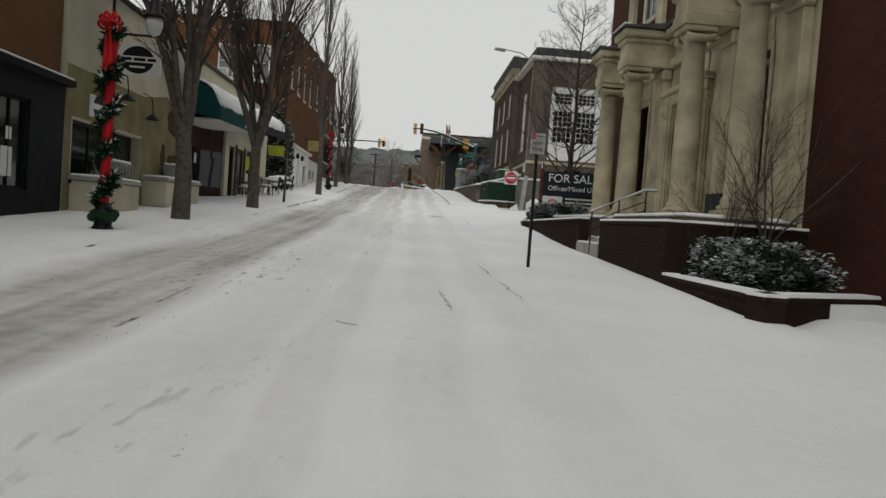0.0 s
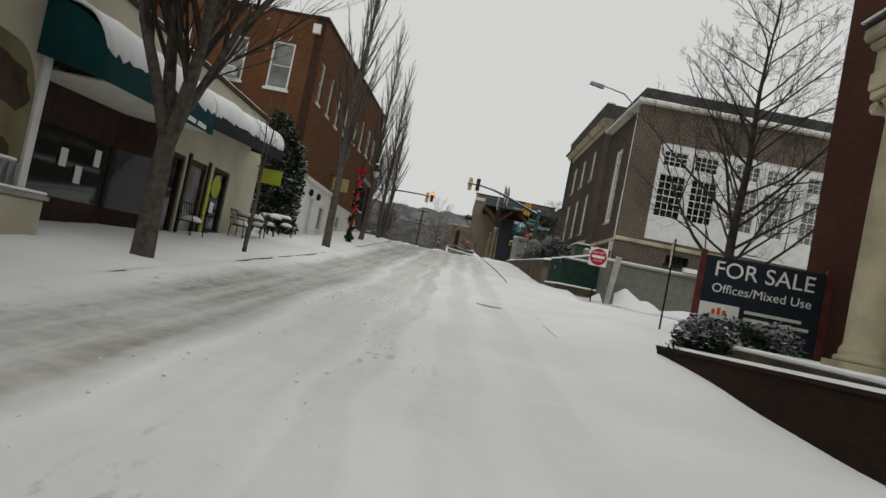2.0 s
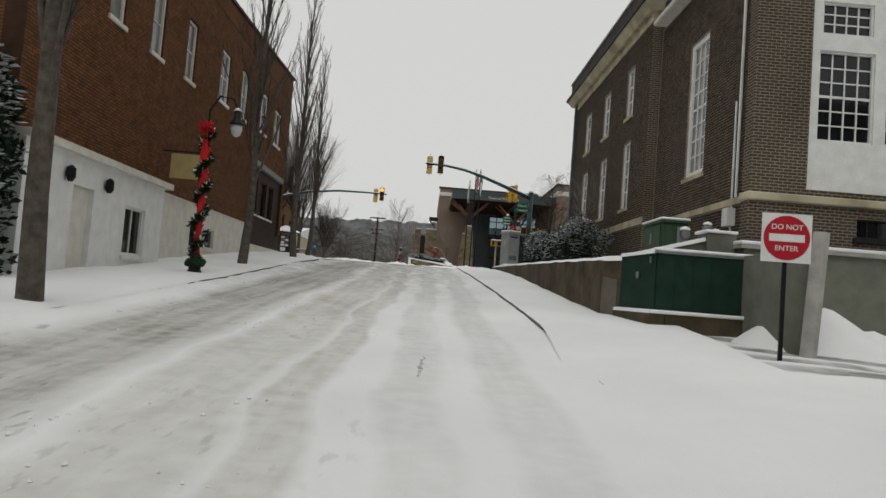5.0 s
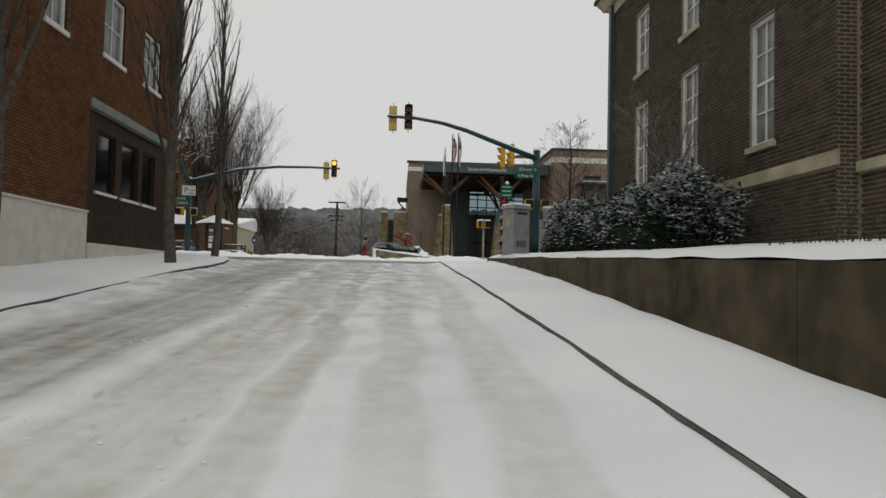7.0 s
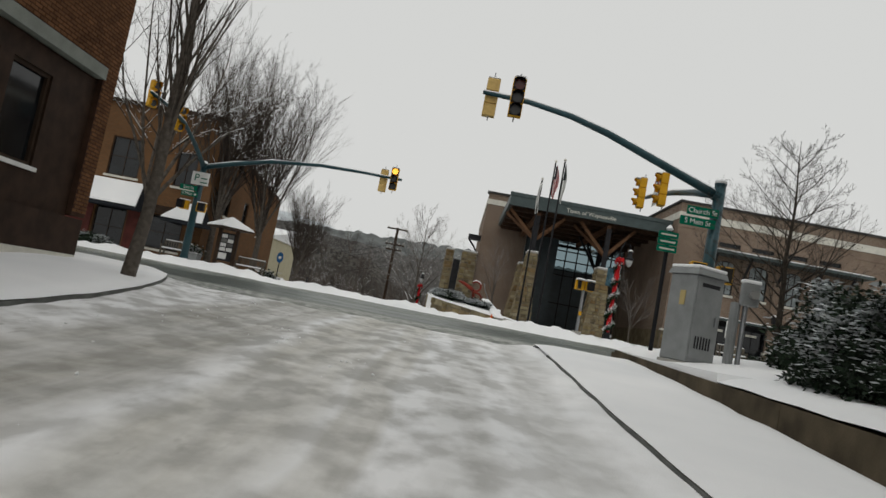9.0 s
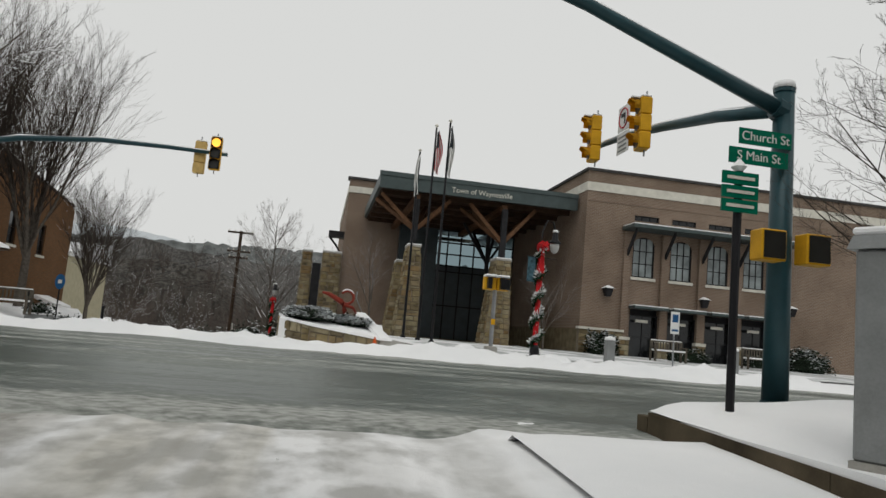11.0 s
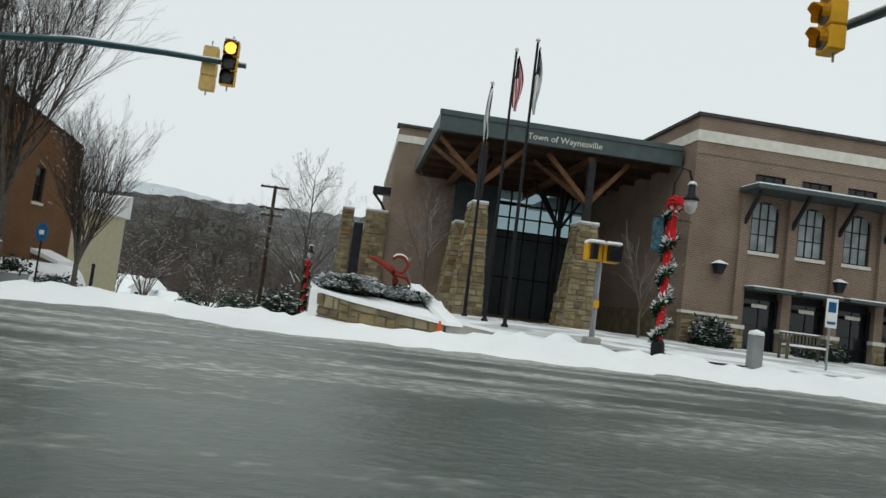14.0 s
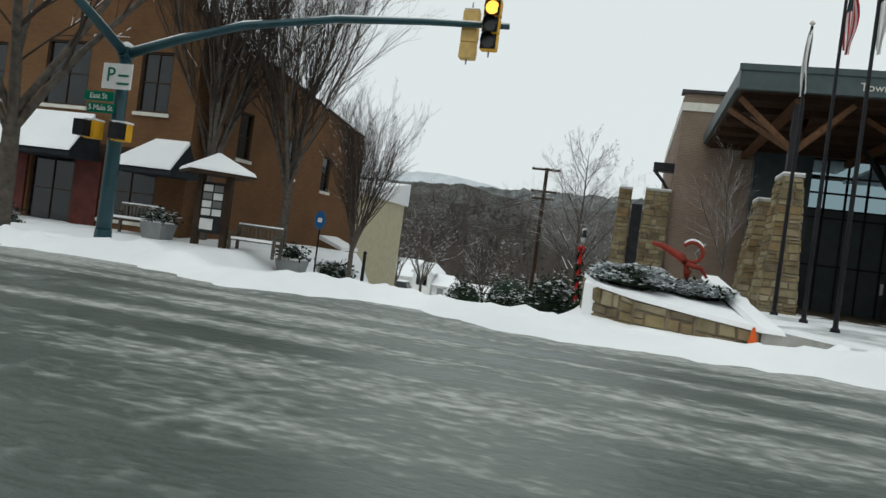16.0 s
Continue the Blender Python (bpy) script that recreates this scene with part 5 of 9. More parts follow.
wall("west_wall", "x", CX, 0.4, 49.0, 56.4, 5.95, 12.8, w1, MORTAR_C, ch)
wall("west_plinth", "x", CX + 0.02, 0.4, 49.0, 56.4, 3.8, 5.95, [], MORTAR_C, ch)
part("west_belt", bx(CX - 0.08, CX + 0.1, 49.0, 56.3, 5.83, 6.0), LIME, ch)
sash("window", "x", CX, -1, *w1[0], 3, 8, WHITE, GLASS_P, ch, trim=0.16, sill_mat=LIME, rail=4)
C2 = CX - 0.35
w2 = [(y0, y1, z0, z1) for y0, y1 in ((58.35, 59.3), (61.85, 62.9), (65.35, 66.45)) for z0, z1 in ((6.75, 9.3), (10.3, 12.15))]
wall("west_block_wall", "x", C2, 0.4, 56.4, 69.0, 4.0, 13.1, w2, MORTAR_C, ch)
for h in w2:
    sash("window", "x", C2, -1, *h, 2, 4 if h[2] < 9 else 3, WHITE, GLASS_P, ch, trim=0.065, sill_mat=LIME, rail=2)
wall("block_south_wall", "y", 56.4, 0.3, C2 + 0.4, 24, 4, 13.1, [], BRICK_C, ch)
wall("north_wall", "y", 69.0, -0.4, C2 + 0.4, 26, 3.8, 13.1, [], BRICK_C, ch)
part("water_table", bx(C2 - 0.06, C2, 56.3, 69.0, 5.95, 6.2), LIME, ch)
part("corner_return", bx(C2 - 0.003, C2 + 0.42, 56.385, 56.398, 4.0, 13.1), BRICK_C, ch)
# cornices
part("frieze", bx(C2 - 0.05, C2 + 0.4, 56.3, 69.1, 13.1, 13.4), LIME, ch)
part("eave", hexa([(C2 - 0.2, 56.1, 13.4), (26, 56.1, 13.4), (26, 69.4, 13.4), (C2 - 0.2, 69.4, 13.4), (C2 - 0.42, 55.9, 13.72), (26, 55.9, 13.72), (26, 69.6, 13.72), (C2 - 0.42, 69.6, 13.72)]), LIME, ch)
part("gutter", bx(C2 - 0.48, 26, 55.85, 69.65, 13.72, 13.85), ROOFDK, ch)
wall("block_parapet", "x", C2 - 0.25, 0.4, 56.0, 69.5, 13.85, 14.62, [], ROOFDK, ch)
wall("block_parapet", "y", 56.0, 0.4, C2 + 0.15, 26, 13.85, 14.62, [], ROOFDK, ch)
part("parapet_cap", bx(C2 - 0.31, C2 + 0.2, 55.95, 69.55, 14.622, 14.7), CONC_L, ch)
part("block_roof", bx(C2 + 0.16, 26, 56.41, 69.4, 13.86, 14.0), SNOW, ch)
part("cornice", bx(CX - 0.45, 26, 48.2, 56.1, 12.8, 12.98), CREAM, ch, bevel=0.04)
part("cornice_snow", bx(CX - 0.4, 26, 48.25, 48.62, 12.982, 13.03), SNOW, ch)
wall("parapet", "y", 48.55, 0.4, CX - 0.1, 26, 12.98, 13.65, [], ROOFDK, ch)
wall("parapet", "x", CX - 0.1, 0.4, 48.95, 56.0, 12.98, 13.65, [], ROOFDK, ch)
part("low_roof_snow", bx(CX + 0.3, 26, 48.95, 56.4, 12.99, 13.1), SNOW, ch)
part("back_wall", bx(26, 26.4, 48.6, 69.0, 2.5, 13.1), BRICK_C, ch)
part("downpipe", tube([(CX - 0.08, 49.6, 6.0), (CX - 0.08, 49.6, 12.8)], 0.04, 6), WHITE, ch)
part("corner_pipe", bx(C2 - 0.16, C2 - 0.002, 68.62, 68.86, 4.4, 13.4), FASCIA, ch, "square grey-green downpipe")
part("conduit", tube([(CX - 0.05, 49.9, 4.4), (CX - 0.05, 49.9, 8.5)], 0.03, 6), WHITE, ch)
part("meter_box", bx(CX - 0.2, CX, 49.75, 50.1, 5.3, 5.75), WHITE, ch)
cl = thing("cobra_street_lamp", (7.9, 49.2, 13.0), "grey cobra-head street lamp on a long arm", "street lamp")
part("arm", tube([(8.0, 50.2, 12.9), (7.0, 49.4, 13.35), (5.7, 48.4, 13.25)], [0.04, 0.035, 0.03], 6), STEEL, cl)
part("lamp_head", hexa([(5.0, 47.95, 13.1), (5.75, 48.35, 13.1), (5.7, 48.55, 13.1), (4.95, 48.15, 13.1), (5.05, 48.0, 13.25), (5.75, 48.38, 13.3), (5.7, 48.52, 13.3), (5.0, 48.1, 13.25)]), ALU, cl)

# alley: grey basement wall, snow heap, green enclosure
aw = thing("alley_wall", (12, 47.6, 2.6), "grey-green painted alley wall with a snowy coping", "wall", "", "structure")
wall("wall_body", "y", 47.6, 0.5, 7.3, 24, 2.0, 4.55, [(13.6, 15.2, 3.9, 4.55)], GREYWALL, aw)
part("coping", bx(7.2, 13.5, 47.5, 48.15, 4.55, 4.63), CONC_L, aw)
part("snow_cap", bx(7.2, 13.5, 47.52, 48.12, 4.632, 4.72), SNOW, aw, bevel=0.02)
part("pier", bx(13.3, 15.5, 47.4, 48.1, 4.55, 5.35), GREYWALL, aw)
sash("basement_window", "y", 47.4, -1, 13.55, 15.25, 3.95, 5.3, 2, 1, DARK, GLASS, aw, trim=0.12)
part("wall_body", bx(6.9, 7.3, 44.6, 47.7, 2.0, 4.3), GREYWALL, aw)
part("sloping_wall", hexa([(5.0, 48.05, 3.0), (6.6, 48.05, 3.0), (6.6, 48.3, 3.0), (5.0, 48.3, 3.0), (5.0, 48.05, 4.2), (6.6, 48.05, 4.68), (6.6, 48.3, 4.68), (5.0, 48.3, 4.2)]), GREYWALL, aw)
part("sloping_snow", hexa([(4.95, 48.0, 4.202), (6.62, 48.0, 4.682), (6.62, 48.4, 4.682), (4.95, 48.4, 4.202), (4.97, 48.03, 4.29), (6.6, 48.03, 4.77), (6.6, 48.37, 4.77), (4.97, 48.37, 4.29)]), SNOW, aw)
part("end_pier", bx(6.62, 7.28, 47.95, 48.55, 2.2, 4.86), GREYWALL, aw)
part("end_pier_snow", bx(6.56, 7.3, 47.9, 48.6, 4.862, 4.94), SNOW, aw, bevel=0.02)
part("alley_ledge", bx(11.0, 12.4, 47.2, 47.6, 4.75, 4.95), SNOW, aw)


def heap(name, cx, cy, rx, ry, h, label, z=None, seed=1.0):
    n, verts, faces = 22, [], []
    for j in range(n + 1):
        for i in range(n + 1):
            u, v = i / n * 2 - 1, j / n * 2 - 1
            r = math.hypot(u, v)
            k = max(0, 1 - r) ** 0.8 * (0.75 + 0.5 * lump(u * 2 + seed, v * 2, 1.2))
            x, y = cx + u * rx, cy + v * ry
            verts.append((x, y, (street(y) if z is None else z) + h * k - 0.06 + 0.03 * lump(x * 4, y * 4)))
    for j in range(n):
        for i in range(n):
            a = j * (n + 1) + i
            faces.append((a, a + 1, a + n + 2, a + n + 1))
    ob = mesh_ob(name, verts, faces, SNOW, smooth=True)
    return tagged(ob, label, "snow mound", "snow mounds")


def alley_h(x, y):
    return street(y) + 0.06 - 0.22 * (1 - smooth(2.8, 4.6, x)) - 0.25 * (1 - smooth(28.5, 30.5, y)) + 0.25 * smooth(3, 7, x) * smooth(46, 36, y) + 0.03 * lump(x, y, 0.7)


RUTS = (0.0, 1.3, 2.7, 4.0)


def rut(x, y):
    """Depth of the wheel ruts that swing into the alley."""
    c = 42.6 - 2.4 * smooth(5.0, 10.0, x)
    return smooth(4.8, 6.4, x) * max(max(0, 1 - abs(y - c - k) / 0.4) for k in RUTS)


def rut_tracks(nt, c, n2):
    tc = nt.nodes.new("ShaderNodeTexCoord")
    sx = nt.nodes.new("ShaderNodeSeparateXYZ")
    nt.links.new(tc.outputs["Object"], sx.inputs[0])

    def span(a, b, lo, hi):
        r = nt.nodes.new("ShaderNodeMapRange")
        r.interpolation_type = "SMOOTHSTEP"
        r.inputs["From Min"].default_value, r.inputs["From Max"].default_value = a, b
        r.inputs["To Min"].default_value, r.inputs["To Max"].default_value = lo, hi
        nt.links.new(sx.outputs[0], r.inputs["Value"])
        return r.outputs[0]
    wob = tex(nt, "ShaderNodeTexNoise", 1.1, 5)
    y = maths(nt, "ADD", maths(nt, "SUBTRACT", sx.outputs[1], span(5.0, 10.0, 42.6, 40.2)), maths(nt, "MULTIPLY", maths(nt, "SUBTRACT", wob.outputs["Fac"], 0.5), 0.9))
    k = None
    for o in RUTS:
        a = maths(nt, "SUBTRACT", 1.0, maths(nt, "MINIMUM", maths(nt, "DIVIDE", maths(nt, "ABSOLUTE", maths(nt, "SUBTRACT", y, o)), 0.55), 1.0))
        k = a if k is None else maths(nt, "MAXIMUM", k, a)
    k = ramp(nt, k, [(0.08, (0, 0, 0)), (0.5, (0.95, 0.95, 0.95))]).outputs[0]
    gap = ramp(nt, tex(nt, "ShaderNodeTexNoise", 0.8, 6).outputs["Fac"], [(0.36, (0.25, 0.25, 0.25)), (0.55, (1, 1, 1))]).outputs[0]
    return mixc(nt, maths(nt, "MULTIPLY", maths(nt, "MULTIPLY", k, gap), span(4.8, 6.4, 0.0, 1.0)), c, (0.17, 0.165, 0.15))


setting(sheet("alley", steps((2.8, 22, 0.25)), steps((28.5, 48, 0.25)), lambda x, y: alley_h(x, y) - 0.04 * rut(x, y), snow_mat("alley snow", rut_tracks)), "snowy alley mouth with dark wheel ruts", "alley")
heap("snow_mound", 8.1, 45.6, 1.9, 1.4, 1.1, "ploughed heap of clean snow beside the alley wall", seed=3)
heap("snow_mound", 11.6, 46.4, 2.6, 1.1, 0.5, "low ploughed bank of snow along the alley wall", seed=8)

en = thing("green_enclosure", (7, 47.7, 2.5), "dark green sheet-metal enclosure on a concrete base", "enclosure")
part("base", bx(5.31, 7.6, 46.6, 48.0, 2.2, 2.98), CONC, en)
part("base_snow", bx(4.96, 7.6, 46.55, 46.68, 2.982, 3.06), SNOW, en, bevel=0.02)
part("front_panel", bx(5.12, 7.4, 46.7, 46.76, 3.06, 4.22), FENCE_G, en)
part("side_panel", hexa([(5.10, 46.74, 3.0), (5.16, 46.76, 3.0), (4.80, 48.02, 3.0), (4.74, 48.0, 3.0), (5.10, 46.74, 4.22), (5.16, 46.76, 4.22), (4.80, 48.02, 4.17), (4.74, 48.0, 4.17)]), FENCE_G, en)
part("side_base", hexa([(4.98, 46.58, 2.2), (5.3, 46.62, 2.2), (4.95, 48.1, 2.2), (4.62, 48.05, 2.2), (4.98, 46.58, 2.98), (5.3, 46.62, 2.98), (4.95, 48.1, 2.98), (4.62, 48.05, 2.98)]), CONC, en)
part("side_snow", hexa([(4.97, 46.58, 2.982), (5.09, 46.7, 2.982), (4.73, 48.05, 2.982), (4.61, 48.05, 2.982), (4.99, 46.6, 3.05), (5.09, 46.7, 3.06), (4.73, 48.05, 3.06), (4.63, 48.05, 3.05)]), SNOW, en)
for k in range(1, 6):
    u = 5.12 + 2.28 * k / 6
    part("panel_seam", bx(u - 0.012, u + 0.012, 46.688, 46.7, 3.08, 4.2), FENCE_G, en)
part("top_rail", bx(5.06, 7.45, 46.66, 46.80, 4.222, 4.27), STEEL, en)
part("top_snow", bx(5.05, 7.45, 46.66, 46.82, 4.272, 4.34), SNOW, en, bevel=0.02)
part("top_snow", hexa([(5.04, 46.72, 4.222), (5.2, 46.82, 4.222), (4.86, 48.05, 4.172), (4.70, 48.0, 4.172), (5.06, 46.74, 4.29), (5.18, 46.82, 4.29), (4.84, 48.05, 4.25), (4.72, 48.0, 4.25)]), SNOW, en)
part("light", lathe([(0.02, 0), (0.045, 0.05), (0.045, 0.12), (0.02, 0.14)], (4.90, 47.3, 3.7), 8), STEEL, en)
part("hinge", bx(5.03, 5.06, 46.9, 46.96, 4.02, 4.16), STEEL, en)
tf = thing("transformer_box", (6.55, 50.2, 4.3), "green utility transformer cabinet with snowy lid", "utility box")
part("cabinet", bx(6.1, 6.75, 49.5, 51.0, 4.2, 5.22), BOX_G, tf, bevel=0.02)
part("side_door", bx(6.075, 6.098, 49.6, 50.9, 4.45, 5.15), BOX_G, tf, bevel=0.008)
part("front_door", bx(6.18, 6.68, 49.475, 49.498, 4.45, 5.15), BOX_G, tf, bevel=0.008)
part("lid", bx(6.04, 6.81, 49.43, 51.06, 5.222, 5.28), BOX_G, tf, bevel=0.01)
part("lid_snow", bx(6.05, 6.79, 49.45, 51.04, 5.282, 5.35), SNOW, tf, bevel=0.03)
part("latch", bx(6.045, 6.074, 50.2, 50.28, 4.72, 4.98), ALU, tf, "pale metal latch plate")
part("plinth", bx(6.05, 6.8, 49.45, 51.05, 3.9, 4.2), CONC_L, tf)
mt = thing("gas_meter", (6.5, 49.35, 4.7), "pale meter panel with snow on its round dial", "meter")
part("panel", bx(6.46, 6.72, 49.44, 49.472, 4.62, 5.12), ALU, mt, bevel=0.01)
part("dial", tube([(6.62, 49.44, 4.95), (6.62, 49.3, 4.95)], 0.11, 14), STEEL, mt)
part("snow_cap", lathe([(0.13, 0), (0.11, 0.06), (0.02, 0.09)], (6.62, 49.37, 5.05), 10), SNOW, mt)
gp = thing("gas_riser", (7.35, 49.4, 4.4), "grey gas pipe risers capped with snow", "pipe")
for x, zt in ((7.1, 5.1), (7.3, 4.95), (7.5, 4.9)):
    part("riser", tube([(x, 49.2, 4.2), (x, 49.2, zt)], 0.06, 8), STEEL, gp)
    part("regulator", lathe([(0.05, 0), (0.13, 0.06), (0.13, 0.14), (0.06, 0.2)], (x, 49.2, zt - 0.1), 10), ALU, gp)
    part("snow_cap", lathe([(0.12, 0), (0.09, 0.05), (0.01, 0.08)], (x, 49.2, zt + 0.1), 8), SNOW, gp)

# long retaining wall along the pavement
RX = 4.42
rw = thing("retaining_wall", (RX, 62, 3.5), "stained concrete retaining wall with snow on top", "wall", "", "structure")


def rtop(y):
    return float(np.interp(y, (49, 58.5, 63, 76.4), (4.1, 4.38, 4.5, 4.86)))


ys = [48.55, 52, 55, 58, 61, 64, 67, 70, 73, 76.4]
for a, b in zip(ys, ys[1:]):
    part("wall_length", hexa([(RX, a, 2.0), (RX + 0.35, a, 2.0), (RX + 0.35, b - 0.015, 2.0), (RX, b - 0.015, 2.0), (RX, a, rtop(a)), (RX + 0.35, a, rtop(a)), (RX + 0.35, b - 0.015, rtop(b)), (RX, b - 0.015, rtop(b))]), CONC, rw)


def bed_h(x, y):
    return rtop(y) + 0.02 + 0.10 * smooth(RX, RX + 0.4, x) + 0.08 * (x - RX) + 0.04 * lump(x, y, 0.8)


def bed_edge(y):
    return RX


setting(strip("bed_snow", steps((48.6, 76.4, 0.4)), bed_edge, [0.02, 0.1, 0.25, 0.5, 1, 1.8, 2.6, 3.2, 3.7], bed_h, SNOW), "deep smooth snow on the bed above the wall", "snow")
part("wall_end", bx(RX, 9.0, 76.41, 76.7, 4.0, 4.8), CONC, rw)
setting(part("corner_bank", hexa([(RX + 0.02, 69.1, 4.2), (16, 69.1, 4.2), (16, 76.4, 4.2), (RX + 0.02, 76.4, 4.2), (RX + 0.02, 69.3, 4.83), (16, 69.3, 5.1), (16, 76.38, 4.85), (RX + 0.02, 76.38, 4.84)]), SNOW), "snowy corner bed by the crossing", "snow")
part("wall_return", hexa([(RX + 0.01, 48.54, 2.3), (4.78, 48.06, 2.3), (5.1, 48.4, 2.3), (4.7, 48.9, 2.3), (RX + 0.01, 48.54, 4.08), (4.78, 48.06, 4.08), (5.1, 48.4, 4.08), (4.7, 48.9, 4.08)]), CONC, rw)
part("patch", hexa([(4.43, 48.505, 2.5), (4.70, 48.15, 2.5), (4.715, 48.16, 2.5), (4.445, 48.515, 2.5), (4.45, 48.48, 3.72), (4.70, 48.15, 3.66), (4.715, 48.16, 3.66), (4.465, 48.49, 3.72)]), CONC_P, rw, "pale repaired patch of concrete")
part("corner_snow", hexa([(RX - 0.02, 48.6, 4.082), (4.8, 48.0, 4.1), (6.4, 49.0, 4.1), (5.2, 50.0, 4.1), (RX + 0.05, 48.65, 4.2), (4.82, 48.1, 4.22), (6.4, 49.0, 4.4), (5.2, 50.0, 4.3)]), SNOW, rw)


# ---- beyond the crossing: town hall ----
HZ = 5.12


def stone_face(parent, quad, course, seed, depth=0.05):
    """Irregular stones laid in rough courses over a quadrilateral: corners low-left, low-right, top-right, top-left."""
    rs = random.Random(seed)
    a, b, c, d = [Vector(q) for q in quad]
    n = (b - a).cross(d - a).normalized()
    h = ((d - a).length + (c - b).length) / 2
    rows = max(1, round(h / course))
    levels = [0] + [(j + rs.uniform(-0.22, 0.22)) / rows for j in range(1, rows)] + [1]
    for v0, v1 in zip(levels, levels[1:]):
        w = ((b - a).lerp(c - d, v1)).length
        k = max(1, round(w / (course * rs.uniform(1.15, 2.1))))
        cuts = [0] + sorted((i + rs.uniform(-0.34, 0.34)) / k for i in range(1, k)) + [1]
        gu, gv = 0.014 / max(w, 0.1), 0.014 / max(h, 0.1)
        for u0, u1 in zip(cuts, cuts[1:]):
            pieces = [(v0, v1)]
            if rs.random() < 0.22:
                vm = v0 + (v1 - v0) * rs.uniform(0.35, 0.65)
                pieces = [(v0, vm), (vm, v1)]
            for p0, p1 in pieces:
                p = depth * rs.uniform(0.35, 1.3)
                co = []
                for u, v in ((u0 + gu, p0 + gv), (u1 - gu, p0 + gv), (u1 - gu, p1 - gv), (u0 + gu, p1 - gv)):
                    u = min(1, max(0, u + rs.uniform(-1.6, 1.6) * gu))
                    v = min(1, max(0, v + rs.uniform(-1.3, 1.3) * gv))
                    co.append(a.lerp(b, u).lerp(d.lerp(c, u), v))
                mid = sum(co, Vector()) / 4
                mesh_ob("stone", co + [q.lerp(mid, 0.14) + n * p * rs.uniform(0.7, 1.1) for q in co], [(4, 5, 6, 7)] + [(i, (i + 1) % 4, 4 + (i + 1) % 4, 4 + i) for i in range(4)], STONE, parent)


def stone_pillar(x0, x1, y0, y1, z0, t0, t1, z1, seed, owner):
    s = new("stone_pillar")
    s.parent = owner
    s.matrix_parent_inverse = owner.matrix_world.inverted()
    ym = (y0 + y1) / 2
    ty = (y1 - y0) / 2 * 0.8
    lo = [(x0, y0, z0), (x1, y0, z0), (x1, y1, z0), (x0, y1, z0)]
    hi = [(t0, ym - ty, z1), (t1, ym - ty, z1), (t1, ym + ty, z1), (t0, ym + ty, z1)]
    part("core", hexa(lo + hi), STONE_J, s)
    for i in (0, 1, 3):
        j = (i + 1) % 4
        stone_face(s, (lo[i], lo[j], hi[j], hi[i]), 0.23, seed + i)
    part("cap", bx(t0 - 0.04, t1 + 0.04, ym - ty - 0.04, ym + ty + 0.04, z1, z1 + 0.09), CONC_L, s)
    part("cap_snow", bx(t0 - 0.03, t1 + 0.03, ym - ty - 0.03, ym + ty + 0.03, z1 + 0.092, z1 + 0.14), SNOW, s)


hall = thing("town_hall", (8, 105, HZ), "brown brick town hall with a timber-strutted entrance canopy", "building")
HX = 12.42
win = [(14.95 + 2.0 * i, 16.1 + 2.0 * i, 9.2, 11.2) for i in range(4)]
tops = [(14.95 + 2.0 * i, 16.25 + 2.0 * i, 12.0, 12.28) for i in range(4)]
low = [(14.95 + 2.0 * i, 16.5 + 2.0 * i, HZ, 7.65) for i in range(4)]
wall("front_wall", "y", 100.0, 0.5, HX, 46, 4.5, 14.25, win + tops + low, BRICK_T, hall)
wall("side_wall", "x", HX, 0.5, 100.5, 113, 4.5, 14.25, [], BRICK_T, hall)
part("white_band", bx(HX - 0.05, 46, 99.95, 100.0, 13.25, 13.68), CREAM, hall, "cream stone band")
part("white_band", bx(HX - 0.05, HX, 100.0, 113, 13.25, 13.68), CREAM, hall)
part("string_course", bx(HX - 0.03, 46, 99.97, 100.0, 12.75, 12.85), BRICK_T, hall)
part("parapet_cap", bx(HX - 0.1, 46, 99.9, 100.55, 14.25, 14.38), ROOFDK, hall)
part("parapet_cap", bx(HX - 0.1, HX + 0.55, 100.55, 113, 14.25, 14.38), ROOFDK, hall)
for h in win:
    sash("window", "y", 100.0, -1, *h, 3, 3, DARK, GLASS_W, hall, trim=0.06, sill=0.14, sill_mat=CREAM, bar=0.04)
    bm = bmesh.new()
    c, r = (h[0] + h[1]) / 2, (h[1] - h[0]) / 2
    for s in (-1, 1):
        pts = [(c + s * r, h[3] - 0.45)] + [(c + s * r * math.cos(a), h[3] - 0.45 + 0.45 * math.sin(a)) for a in np.linspace(0.25, 1.5, 6)] + [(c + s * r * 0.05, h[3]), (c + s * r, h[3])]
        f = bm.faces.new([bm.verts.new((x, 100.03, z)) for x, z in pts])
    part("arch_spandrel", bm, BRICK_T, hall)
for h in tops:
    sash("clerestory", "y", 100.0, -1, *h, 3, 1, DARK, GLASS, hall, trim=0.03, sill=0)
for i in range(5):
    x = 14.6 + 2.0 * i
    part("pier", bx(x - 0.18, x + 0.18, 99.8, 100.0, HZ, 11.4), BRICK_T, hall)
    part("pier_cap", bx(x - 0.28, x + 0.28, 99.66, 100.0, 6.1, 6.25), CREAM, hall)
    part("pier_stone", bx(x - 0.26, x + 0.26, 99.68, 100.0, HZ, 6.1), STONE_J, hall)
    stone_face(hall, ((x - 0.26, 99.68, HZ), (x + 0.26, 99.68, HZ), (x + 0.26, 99.68, 6.1), (x - 0.26, 99.68, 6.1)), 0.22, i + 50)
    part("bracket", hexa([(x - 0.05, 99.8, 10.2), (x + 0.05, 99.8, 10.2), (x + 0.05, 99.8, 10.45), (x - 0.05, 99.8, 10.45), (x - 0.05, 98.9, 11.3), (x + 0.05, 98.9, 11.3), (x + 0.05, 98.9, 11.5), (x - 0.05, 98.9, 11.5)]), DARK, hall)
